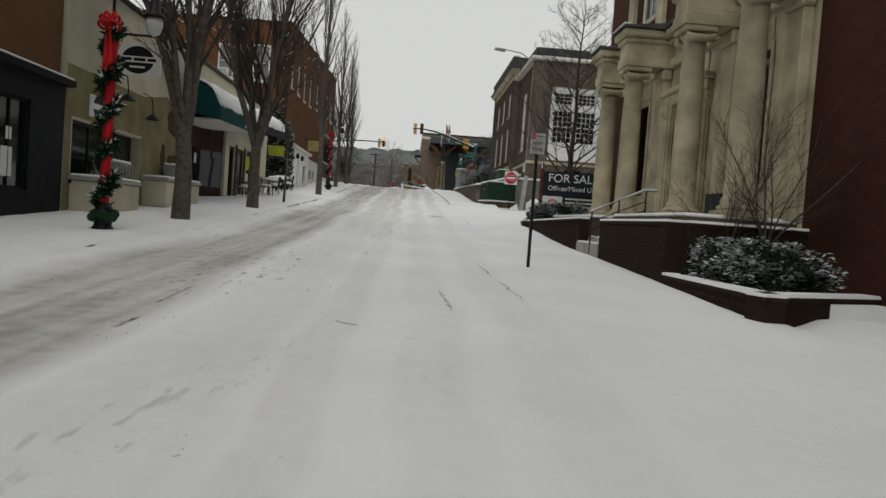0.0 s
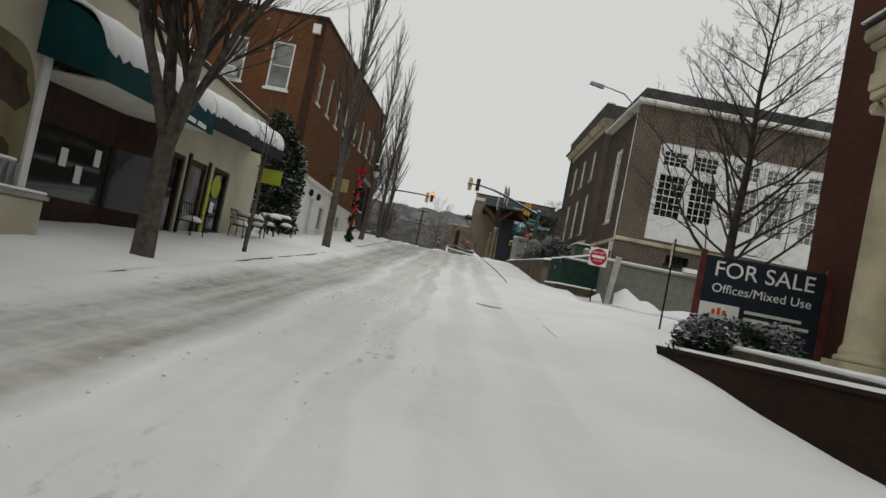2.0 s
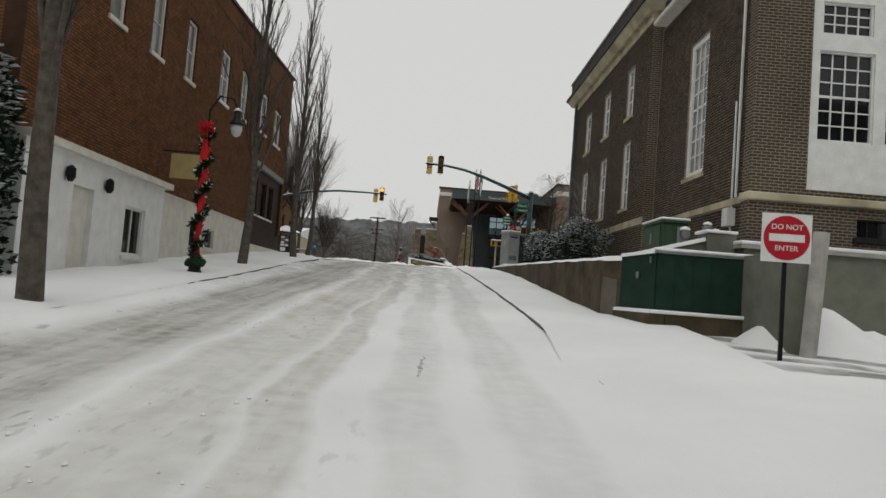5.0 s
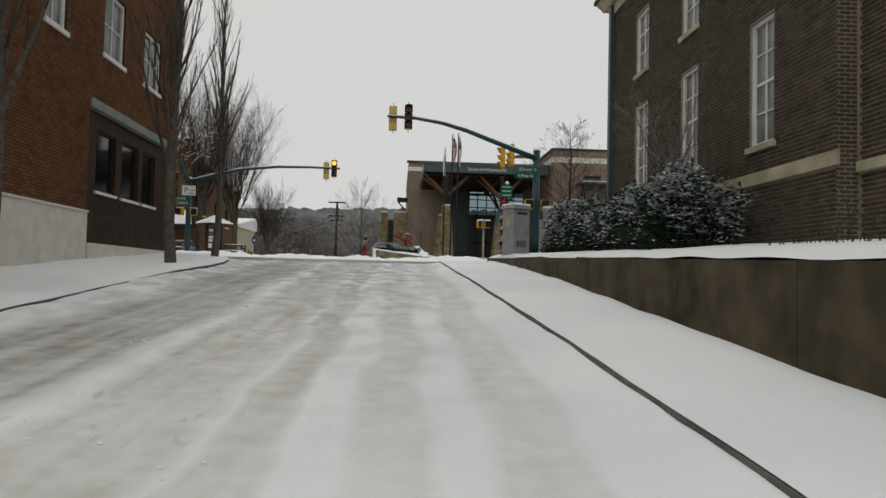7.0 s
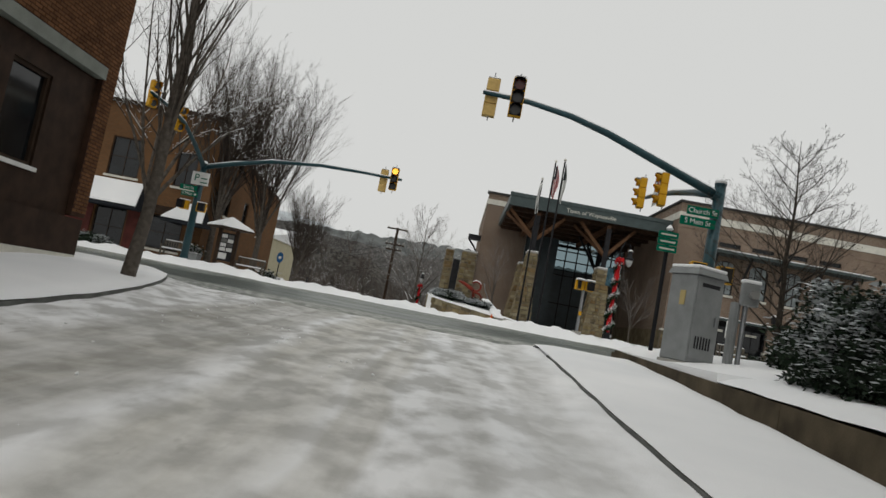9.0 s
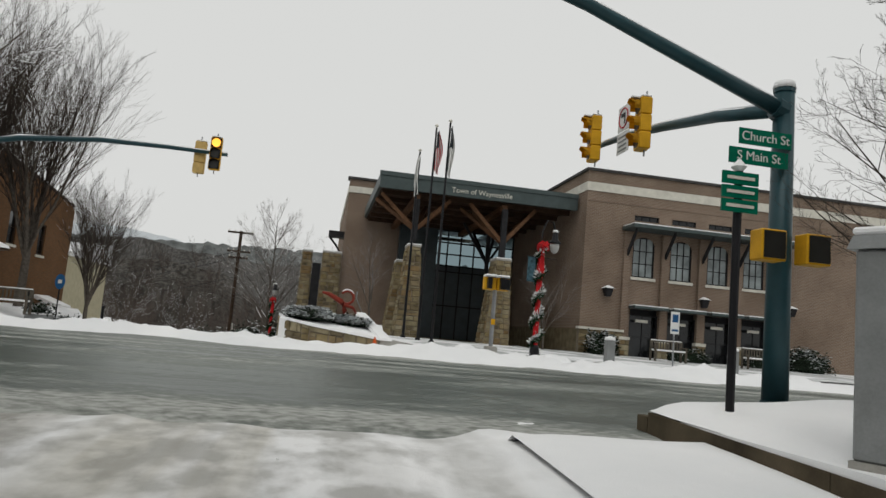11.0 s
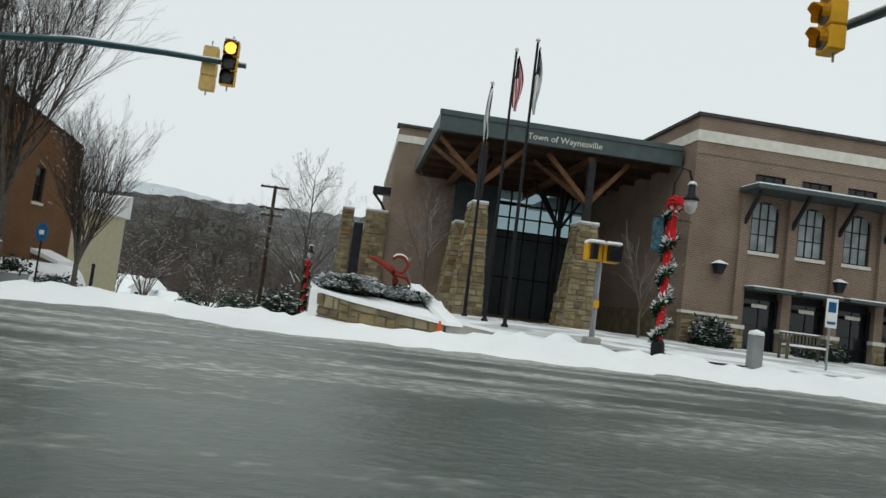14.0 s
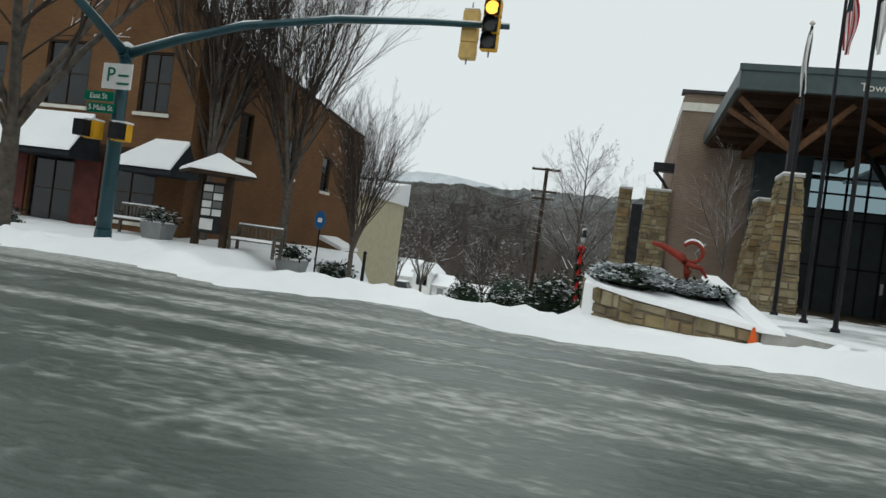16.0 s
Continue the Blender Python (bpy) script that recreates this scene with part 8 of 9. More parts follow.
part("body", hexa([(-24.3, 144.1, z + 0.5), (-20.3, 144.1, z + 0.5), (-20.3, 145.9, z + 0.5), (-24.3, 145.9, z + 0.5), (-24.3, 144.15, z + 1.15), (-20.35, 144.15, z + 1.15), (-20.35, 145.85, z + 1.15), (-24.3, 145.85, z + 1.15)]), WHITE, pk, bevel=0.06)
part("cab", hexa([(-23.0, 144.2, z + 1.15), (-21.3, 144.2, z + 1.15), (-21.3, 145.8, z + 1.15), (-23.0, 145.8, z + 1.15), (-22.7, 144.35, z + 1.75), (-21.6, 144.35, z + 1.75), (-21.6, 145.65, z + 1.75), (-22.7, 145.65, z + 1.75)]), GLASS, pk)
part("roof_snow", bx(-22.7, -21.6, 144.35, 145.65, z + 1.752, z + 1.86), SNOW, pk, bevel=0.03)
part("bed_snow", bx(-24.2, -23.1, 144.3, 145.7, z + 1.152, z + 1.25), SNOW, pk, bevel=0.03)
for x in (-23.5, -21.1):
    for y in (144.1, 145.9):
        part("wheel", tube([(x, y - 0.1, z + 0.38), (x, y + 0.1, z + 0.38)], 0.38, 12), BLACK, pk)
setting(sheet("yard", steps((-32, -14, 1.5)), steps((138, 160, 1.5)), lambda x, y: 0.12 + 0.1 * lump(x, y, 0.3), SNOW), "snowy yard in front of the house", "yard")

up_ = thing("utility_pole", (-6.6, 125, 1.5), "wooden utility pole with three crossarms", "utility pole")
part("pole", tube([(-6.6, 125, 1.5), (-6.55, 125, 12.25)], [0.17, 0.12], 8), DKWOOD, up_)
for zz, w in ((12.1, 1.0), (10.6, 0.9), (10.1, 0.75)):
    part("crossarm", bx(-6.55 - w, -6.55 + w, 124.82, 124.94, zz - 0.07, zz + 0.07), DKWOOD, up_)
    for s in (-0.9, -0.45, 0.45, 0.9):
        part("insulator", lathe([(0.03, 0), (0.05, 0.05), (0.03, 0.12)], (-6.55 + s * w, 124.88, zz + 0.072), 6), CREAM, up_)
part("guard", tube([(-6.35, 124.9, 1.5), (-6.38, 124.9, 5.0)], 0.06, 6), CONC_L, up_)
for k, zz in enumerate((10.65, 10.15, 8.6)):
    cb = thing("cable", (-6.5, 125, zz), "overhead cable sagging from the pole", "cable", "overhead cables")
    part("strand", tube([(-6.6 - 30 * t, 125 + 22 * t, zz - 1.6 * 4 * t * (1 - t) + (-2.5) * t) for t in np.linspace(0, 1, 10)], 0.02, 4), BLACK, cb)


# ---- garlanded lamp posts ----
def lamp_post(x, y, h, arm, label, z=None, snowy=0.2):
    z = street(min(y, 100)) + 0.12 if z is None else z
    p = thing("lamp_post", (x, y, z), label, "street lamp", "garlanded lamp posts")
    part("base", lathe([(0.2, -0.2), (0.2, 0.1), (0.16, 0.16), (0.15, 0.5), (0.09, 0.6)], (x, y, z), 12), BLACK, p)
    part("shaft", tube([(x, y, z + 0.5), (x, y, z + h)], [0.065, 0.05], 8), BLACK, p)
    if arm:
        pts = [(x, y, z + h - 0.3), (x, y, z + h + 0.35), (x + arm * 0.25, y, z + h + 0.75), (x + arm * 0.6, y, z + h + 0.7), (x + arm * 0.75, y, z + h + 0.42)]
        part("crook", tube(pts, 0.03, 6), BLACK, p)
        lx, lz = x + arm * 0.75, z + h + 0.42
    else:
        lx, lz = x + 0.05, z + h + 0.9
    part("hood", lathe([(0.03, 0.0), (0.09, -0.06), (0.11, -0.3), (0.2, -0.38), (0.21, -0.42), (0.16, -0.42)], (lx, y, lz), 12), BLACK, p, smooth=True)
    part("globe", lathe([(0.155, -0.43), (0.16, -0.55), (0.11, -0.7), (0.02, -0.76)], (lx, y, lz), 12), plainglass, p, smooth=True)
    part("hood_snow", lathe([(0.12, -0.04), (0.08, 0.02), (0.01, 0.05)], (lx, y, lz), 10), SNOW, p, smooth=True)
    # garland and ribbon wound round the post
    rs = random.Random(int(x * 7 + y))
    gv, gf, sv, sf = [], [], [], []
    turns = h / 0.82
    top = h - 0.55
    for k in range(3000):
        t = rs.random()
        a = 2 * math.pi * turns * t + 0.6
        c = Vector((x + 0.10 * math.cos(a), y + 0.10 * math.sin(a), z + 0.35 + top * t))
        d = Vector((rs.gauss(0, 1), rs.gauss(0, 1), rs.gauss(0, 1))).normalized()
        q = c + d * rs.uniform(0.0, 0.15) * (0.6 + 1.0 * noise.noise((t * 40, x, y)))
        e = d.cross(Vector((rs.gauss(0, 1), rs.gauss(0, 1), rs.gauss(0, 1)))).normalized() * 0.035
        vv, ff = (sv, sf) if (rs.random() < snowy and d.z > 0.0) else (gv, gf)
        b = len(vv)
        vv += [q - e, q + d * 0.13, q + e, q - d * 0.02 + Vector((0, 0, 0.02))]
        ff.append((b, b + 1, b + 2, b + 3))
    mesh_ob("garland", gv, gf, GARL, p, "evergreen garland wound round the post")
    mesh_ob("garland_snow", sv, sf, SNOW, p)
    # wide ribbon wrapped close round the post between the turns of the garland
    rv, rf = [], []
    rows, seg = 60, 14
    for i in range(rows + 1):
        for k in range(seg):
            a = 2 * math.pi * k / seg
            r = 0.092 + 0.018 * noise.noise((math.cos(a) * 2, math.sin(a) * 2, i * 0.35 + x)) + 0.03 * (i / rows) ** 6
            rv.append((x + r * math.cos(a), y + r * math.sin(a), z + 0.45 + (h - 0.65) * i / rows))
        if i:
            rf += [((i - 1) * seg + k, (i - 1) * seg + (k + 1) % seg, i * seg + (k + 1) % seg, i * seg + k) for k in range(seg)]
    mesh_ob("ribbon", rv, rf, RED, p, "wide red ribbon wrapped round the post", smooth=True)
    # bow
    bm = bmesh.new()
    zb = z + h - 0.2
    for s, ang in ((-1, 0.5), (1, 0.5), (-1, -0.2), (1, -0.2), (-1, 1.1), (1, 1.1)):
        cx = [(x + s * 0.20 * math.cos(ang) * (0.5 - 0.5 * math.cos(u)) + 0.06 * math.sin(u) * math.sin(ang), y - 0.16 - 0.07 * math.sin(u), zb + 0.20 * math.sin(ang) * (0.5 - 0.5 * math.cos(u)) + 0.07 * math.sin(u)) for u in np.linspace(0, 2 * math.pi, 12)]
        tube(cx, [0.03] * 12, 5, bm)
    part("bow", bm, RED, p, "large red bow near the top")
    for s in (-1, 1):
        part("bow_tail", hexa([(x + s * 0.05 - 0.05, y - 0.17, zb - 0.85), (x + s * 0.05 + 0.05, y - 0.17, zb - 0.85), (x + s * 0.05 + 0.05, y - 0.155, zb - 0.85), (x + s * 0.05 - 0.05, y - 0.155, zb - 0.85), (x - 0.04, y - 0.2, zb), (x + 0.04, y - 0.2, zb), (x + 0.04, y - 0.185, zb), (x - 0.04, y - 0.185, zb)]), RED, p)
    ring = [2 * math.pi * k / 27 for k in range(28)]
    bm = tube([(x + 0.19 * math.cos(u), y + 0.19 * math.sin(u), z + 0.34 + 0.04 * math.sin(u * 3)) for u in ring], [0.085 + 0.03 * noise.noise((math.cos(u) * 4, math.sin(u) * 4, x)) for u in ring], 7)
    if arm != 0.6:
        part("foot_wreath", bm, GARL, p)
    return p


plainglass = plain("frosted lamp glass", (0.45, 0.46, 0.45), 0.3, spec=0.5, vary=0.1)
lamp_post(-5.65, 14.25, 4.1, 1, "black lamp post wound with garland and red ribbon")
lamp_post(-5.8, 51.4, 4.15, 1, "black lamp post wound with garland and red ribbon")
lamp_post(7.1, 90.0, 4.0, 0.6, "garlanded lamp post at the hall corner with a banner", 4.95, 0.75)
lamp_post(-2.9, 115, 4.0, 0, "garlanded lamp post down the far road", 3.0)
bnr = thing("post_banner", (6.8, 90, 8.0), "small faded teal banner on the lamp post", "banner")
part("cloth", bx(6.66, 6.93, 89.98, 90.0, 7.6, 8.42), plain("faded teal cloth", (0.06, 0.12, 0.15), 0.8, vary=0.6, scale=9), bnr)
part("banner_rod", tube([(6.62, 89.99, 8.44), (7.06, 89.99, 8.44)], 0.015, 6), BLACK, bnr)
part("rod", tube([(7.1, 89.99, 8.42), (7.62, 89.99, 8.42)], 0.012, 5), BLACK, bnr)


# ---- traffic signals ----
def signal_head(x, y, zb, turn, lit=None, black=False):
    """Three lamps facing -y when turn is 0."""
    s = thing("traffic_signal", (x, y, zb), "yellow three-lamp traffic signal dusted with snow", "traffic signal", "traffic signals")
    m = pose(x, y, zb, 0, 0, turn)
    for k in range(3):
        z0 = k * 0.36
        q = bx(-0.18, 0.18, -0.12, 0.12, z0 + 0.005, z0 + 0.355)
        bmesh.ops.transform(q, matrix=m, verts=q.verts)
        part("lamp_box", q, YELLOW_S if turn == 180 else YELLOW, s, bevel=0.02)
        if black:
            q = bx(-0.165, 0.165, -0.1205, -0.1195, z0 + 0.02, z0 + 0.34)
            bmesh.ops.transform(q, matrix=m, verts=q.verts)
            part("face", q, BLACK, s)
        q = tube([(0, -0.1215, z0 + 0.18), (0, -0.135, z0 + 0.18)], 0.145, 16)
        bmesh.ops.transform(q, matrix=m, verts=q.verts)
        part("lens", q, AMBER_ON if lit == k else LENS_RED if k == 2 and black else LENS_OFF, s)
        q = bmesh.new()
        ring = []
        for i in range(11):
            a = -0.5 + (math.pi + 1.0) * i / 10
            cx, cz = 0.155 * math.cos(a), z0 + 0.18 + 0.155 * math.sin(a)
            ring.append((q.verts.new((cx, -0.122, cz)), q.verts.new((cx, -0.32 if 2 < i < 8 else -0.24, cz))))
        for a, b in zip(ring, ring[1:]):
            q.faces.new((a[0], b[0], b[1], a[1]))
        bmesh.ops.solidify(q, geom=q.faces[:], thickness=0.008)
        bmesh.ops.transform(q, matrix=m, verts=q.verts)
        part("visor", q, BLACK if black else YELLOW, s)
        q = bx(-0.13, 0.13, -0.30, -0.14, z0 + 0.335, z0 + 0.36)
        bmesh.ops.transform(q, matrix=m, verts=q.verts)
        if k == 2:
            part("visor_snow", q, SNOW, s)
        else:
            q.free()
    q = tube([(0, 0.05, -0.12), (0, 0.05, 1.25)], 0.018, 6)
    bmesh.ops.transform(q, matrix=m, verts=q.verts)
    part("hanger", q, STEEL, s)
    q = bx(-0.17, 0.17, -0.11, 0.11, 1.082, 1.12)
    bmesh.ops.transform(q, matrix=m, verts=q.verts)
    part("top_snow", q, SNOW, s, bevel=0.015)
    return s


def mast(x, y, z, top, arms, label):
    t = thing("signal_mast", (x, y, z), label, "signal mast", "signal masts")
    part("base_plate", lathe([(0.3, -0.1), (0.3, 0.05), (0.22, 0.1), (0.2, 0.5)], (x, y, z), 12), TEAL, t)
    part("pole", tube([(x, y, z), (x, y, top)], [0.19, 0.15], 12), TEAL, t, smooth=True)
    part("cap", lathe([(0.16, 0), (0.16, 0.06), (0.05, 0.14)], (x, y, top), 12), TEAL, t)
    part("cap_snow", lathe([(0.17, 0.062), (0.15, 0.16), (0.02, 0.22)], (x, y, top), 12), SNOW, t, smooth=True)
    for pts in arms:
        n = len(pts)
        part("arm", tube(pts, [0.12 - 0.065 * i / (n - 1) for i in range(n)], 10), TEAL, t, smooth=True)
        part("arm_flange", tube([pts[0], tuple(Vector(pts[0]).lerp(Vector(pts[1]), 0.08))], 0.17, 10), TEAL, t)
        part("arm_snow", tube([(a, b, c + 0.10 - 0.05 * i / (n - 1)) for i, (a, b, c) in enumerate(pts)], [0.055 - 0.02 * i / (n - 1) for i in range(n)], 6), SNOW, t, "thin snow along the arm", smooth=True)
    return t


mr = mast(6.63, 76.9, 4.6, 9.75, [[(6.63, 76.9, 9.45), (4.7, 76.9, 10.15), (3.4, 76.9, 10.62), (2.3, 76.9, 10.92), (1.1, 76.9, 11.1), (-0.2, 76.9, 11.15)], [(6.63, 76.95, 9.5), (6.5, 78.6, 9.85), (6.4, 80.4, 10.15), (6.3, 82.0, 10.36), (6.22, 83.3, 10.45)]], "teal signal mast with two curved arms")
signal_head(0.75, 76.7, 10.55, 0, None, True)
signal_head(0.05, 77.1, 10.55, 180)
signal_head(6.08, 80.6, 9.68, -96)
signal_head(5.95, 82.9, 9.95, -96)
nt_ = thing("no_turn_sign", (6.15, 81.7, 10.3), "white no-left-turn sign hung on the arm", "sign")
part("plate", bx(6.14, 6.16, 81.42, 82.0, 10.4, 10.98), WHITE, nt_, bevel=0.006)
part("ring", tube([(6.132, 81.71 + 0.22 * math.cos(a), 10.69 + 0.22 * math.sin(a)) for a in np.linspace(0, 2 * math.pi, 25)], 0.014, 6), SIGNRED, nt_)
part("arrow", bx(6.125, 6.134, 81.62, 81.66, 10.55, 10.8), DARK, nt_)
part("arrow_head", bx(6.125, 6.134, 81.66, 81.82, 10.72, 10.8), DARK, nt_)
part("lower_plate", bx(6.14, 6.16, 81.42, 82.0, 9.9, 10.38), WHITE, nt_)
for k in range(4):
    part("text_bar", bx(6.128, 6.138, 81.5, 81.92, 9.95 + k * 0.1, 9.985 + k * 0.1), ALU, nt_)


def street_sign(x, y, z, text, w, parent):
    g = new("street_name_plate")
    g.parent = parent
    g.matrix_parent_inverse = parent.matrix_world.inverted()
    part("plate", bx(x - w / 2, x + w / 2, y - 0.01, y + 0.01, z - 0.12, z + 0.12), SIGNGREEN, g, "green street name plate")
    writing("letters", text, 0.19, FACE_S(x, y - 0.013, z), WHITE, g)


street_sign(6.1, 76.7, 8.62, "S Main St", 0.95, mr)
street_sign(6.2, 76.7, 8.92, "Church St", 0.85, mr)
for sx in (-1, 1):
    part("ped_box", bx(6.63 + sx * 0.36 - 0.2, 6.63 + sx * 0.36 + 0.2, 76.5, 76.8, 7.1, 7.55), YELLOW, mr, "yellow pedestrian signal box", bevel=0.02)
    part("ped_face", bx(6.63 + sx * 0.36 - 0.17, 6.63 + sx * 0.36 + 0.17, 76.485, 76.5, 7.13, 7.52), LENS_OFF, mr)
ml = mast(-13.08, 91.5, 4.85, 9.85, [[(-13.08, 91.5, 9.75), (-11.6, 91.5, 10.2), (-9.9, 91.5, 10.62), (-7.5, 91.5, 10.88), (-5.4, 91.5, 10.92), (-3.5, 91.5, 10.9)], [(-13.08, 91.5, 9.75), (-13.08, 89.8, 10.5), (-13.08, 88.3, 11.05), (-13.08, 86.5, 11.25), (-13.08, 84.6, 11.3)]], "teal signal mast with snow-lined curved arms")
signal_head(-3.85, 91.3, 10.3, 0, 2, True)
signal_head(-4.4, 91.7, 10.2, 180)
signal_head(-13.3, 88.2, 10.65, 60)
signal_head(-13.3, 85.3, 10.85, 60)
street_sign(-13.5, 91.25, 8.62, "East St", 0.85, ml)
street_sign(-13.4, 91.25, 8.33, "S Main St", 0.8, ml)
pg = new("parking_sign")
pg.parent = ml
pg.matrix_parent_inverse = ml.matrix_world.inverted()
part("plate", bx(-13.45, -12.6, 91.22, 91.25, 8.82, 9.45), WHITE, pg, "white parking sign with green letter", bevel=0.006)
writing("letter", "P", 0.5, FACE_S(-13.2, 91.215, 9.15), SIGNGREEN, pg)
part("arrow_bar", bx(-12.98, -12.68, 91.205, 91.219, 9.13, 9.18), SIGNGREEN, pg)
part("text_bar", bx(-13.0, -12.66, 91.205, 91.219, 8.93, 8.98), SIGNGREEN, pg)
for sx in (-1, 1):
    xx = -13.08 + sx * 0.42
    part("ped_box", bx(xx - 0.2, xx + 0.2, 91.05, 91.35, 7.55, 7.98), YELLOW, ml, "yellow pedestrian signal box", bevel=0.02)
    part("ped_hood", bx(xx - 0.15 + 0.09 * sx, xx + 0.15 + 0.09 * sx, 90.8, 91.05, 7.57, 7.96), BLACK, ml)
    part("ped_snow", bx(xx - 0.2, xx + 0.2, 91.05, 91.35, 7.982, 8.03), SNOW, ml)
ps = thing("pedestrian_signal", (6.02, 91.6, 5.0), "pedestrian signal post with twin yellow boxes", "pedestrian signal")
part("footing", bx(5.82, 6.22, 91.4, 91.8, 4.9, 5.35), CONC_L, ps, bevel=0.03)
part("pole", tube([(6.02, 91.6, 5.3), (6.02, 91.6, 7.35)], 0.075, 8), STEEL, ps)
for sx in (-0.23, 0.23):
    part("ped_box", bx(6.02 + sx - 0.21, 6.02 + sx + 0.21, 91.4, 91.7, 7.30, 7.74), YELLOW, ps, bevel=0.02)
    part("ped_snow", bx(6.02 + sx - 0.2, 6.02 + sx + 0.2, 91.22, 91.69, 7.745, 7.83), SNOW, ps, bevel=0.03)
    part("ped_face", bx(6.02 + sx - (0.13 if sx > 0 else 0.12), 6.02 + sx + (0.2 if sx > 0 else 0.03), 91.2, 91.4, 7.33, 7.71), BLACK, ps)
    part("snow_cap", bx(6.02 + sx - 0.21, 6.02 + sx + 0.21, 91.38, 91.7, 7.742, 7.81), SNOW, ps, bevel=0.015)
part("push_button", bx(5.95, 6.09, 91.5, 91.55, 6.1, 6.3), YELLOW, ps)
hp = thing("accessible_parking_sign", (13.6, 93.0, 4.85), "blue and white accessible parking sign on a post", "sign")
part("post", tube([(13.6, 93, 4.85), (13.6, 93, 7.2)], 0.035, 6), STEEL, hp)
part("plate", bx(13.42, 13.78, 92.94, 92.965, 6.4, 7.25), WHITE, hp, bevel=0.005)
part("symbol", bx(13.48, 13.72, 92.93, 92.94, 6.85, 7.15), SIGNBLUE, hp)
part("text_bar", bx(13.47, 13.73, 92.93, 92.94, 6.5, 6.58), SIGNBLUE, hp)

bl_ = thing("blue_route_sign", (-10.05, 97.5, 4.4), "oval blue route sign on a slim post", "sign")
part("post", tube([(-10.05, 97.52, far_walk_h(-10.05, 97.5)), (-10.05, 97.52, 6.6)], 0.03, 6), BLACK, bl_)
q = tube([(0, -0.01, 0), (0, 0.01, 0)], 0.3, 20)
bmesh.ops.transform(q, matrix=pose(-10.05, 97.48, 6.35) @ Matrix.Diagonal((0.62, 1, 1, 1)), verts=q.verts)
part("disc", q, SIGNBLUE, bl_)
part("symbol", bx(-10.12, -9.98, 97.455, 97.468, 6.28, 6.42), CREAM, bl_)
for px, py, pz in ((-10.7, 96.4, 1.05), (-8.2, 97.0, 1.0)):
    pb = thing("plaza_post", (px, py, far_walk_h(px, py)), "slim dark post at the pavement edge", "bollard", "pavement posts")
    part("shaft", tube([(px, py, far_walk_h(px, py) - 0.1), (px, py, far_walk_h(px, py) + pz)], [0.06, 0.05], 8), BLACK, pb)
    part("cap", lathe([(0.06, 0), (0.07, 0.04), (0.02, 0.08)], (px, py, far_walk_h(px, py) + pz), 8), BLACK, pb)

# ---- signs on the east side ----
SX, SY = 2.56, 14.6
np_ = thing("no_parking_sign", (SX, SY, road_h(SX, SY)), "white and red no parking sign on a dark post", "sign")
part("post", bx(SX - 0.03, SX + 0.03, SY + 0.02, SY + 0.07, road_h(SX, SY) - 0.2, 3.36), BLACK, np_)
part("upper_plate", bx(SX - 0.145, SX + 0.145, SY - 0.01, SY + 0.01, 3.232, 3.36), SIGNWHITE, np_)
part("lower_plate", bx(SX - 0.145, SX + 0.145, SY - 0.01, SY + 0.01, 2.95, 3.228), SIGNWHITE, np_, bevel=0.004)
part("red_panel", bx(SX - 0.138, SX - 0.05, SY - 0.018, SY - 0.011, 3.242, 3.35), SIGNRED, np_)
writing("text", "NO", 0.075, FACE_S(SX - 0.094, SY - 0.021, 3.295), SIGNWHITE, np_)
writing("text", "PARKING", 0.042, FACE_S(SX + 0.048, SY - 0.014, 3.295), DARK, np_)
writing("text", "ANY", 0.105, FACE_S(SX, SY - 0.014, 3.155), DARK, np_)
writing("text", "TIME", 0.105, FACE_S(SX, SY - 0.014, 3.03), DARK, np_)


def do_not_enter(x, y, z, h, turn):
    s = thing("do_not_enter_sign", (x, y, z), "red and white do-not-enter sign on a thin post", "sign", "do-not-enter signs")
    m = pose(x, y, z, 0, 0, turn)

    def add(name, bm, mat):
        bmesh.ops.transform(bm, matrix=m, verts=bm.verts)
        return part(name, bm, mat, s)
    add("post", bx(-0.03, 0.03, 0.01, 0.06, -0.2, h), BLACK)
    add("plate", bx(-0.38, 0.38, -0.012, 0.008, h - 0.78, h), WHITE)
    d = tube([(0, -0.014, h - 0.39), (0, -0.022, h - 0.39)], 0.355, 28)
    add("disc", d, SIGNRED)
    add("bar", bx(-0.27, 0.27, -0.03, -0.023, h - 0.45, h - 0.33), WHITE)
    for tx, zz in (("DO NOT", h - 0.22), ("ENTER", h - 0.56)):
        writing("text", tx, 0.12, m @ pose(0, -0.026, zz, 90, 0, 0), WHITE, s)


do_not_enter(6.08, 43.4, 2.5, 2.25, -8)
do_not_enter(6.05, 33.0, 2.0, 2.5, -105)
ap = thing("alley_parking_sign", (7.4, 46.2, 3.0), "small white sign on the alley wall", "sign")
part("plate", bx(7.36, 7.6, 47.56, 47.59, 3.45, 4.05), WHITE, ap)
part("text_bar", bx(7.4, 7.56, 47.545, 47.559, 3.7, 3.85), DARK, ap)
part("pole", tube([(6.95, 44.2, 2.4), (7.15, 44.3, 4.6)], 0.14, 8), CONC_L, ap)

fs_ = thing("for_sale_sign", (5.9, 27.0, 1.7), "large navy for-sale board in a brown frame", "sign")
mS = pose(6.2, 27.2, 0, 0, 0, -12)


def sale(name, bm, mat, label=""):
    bmesh.ops.transform(bm, matrix=mS, verts=bm.verts)
    return part(name, bm, mat, fs_, label)


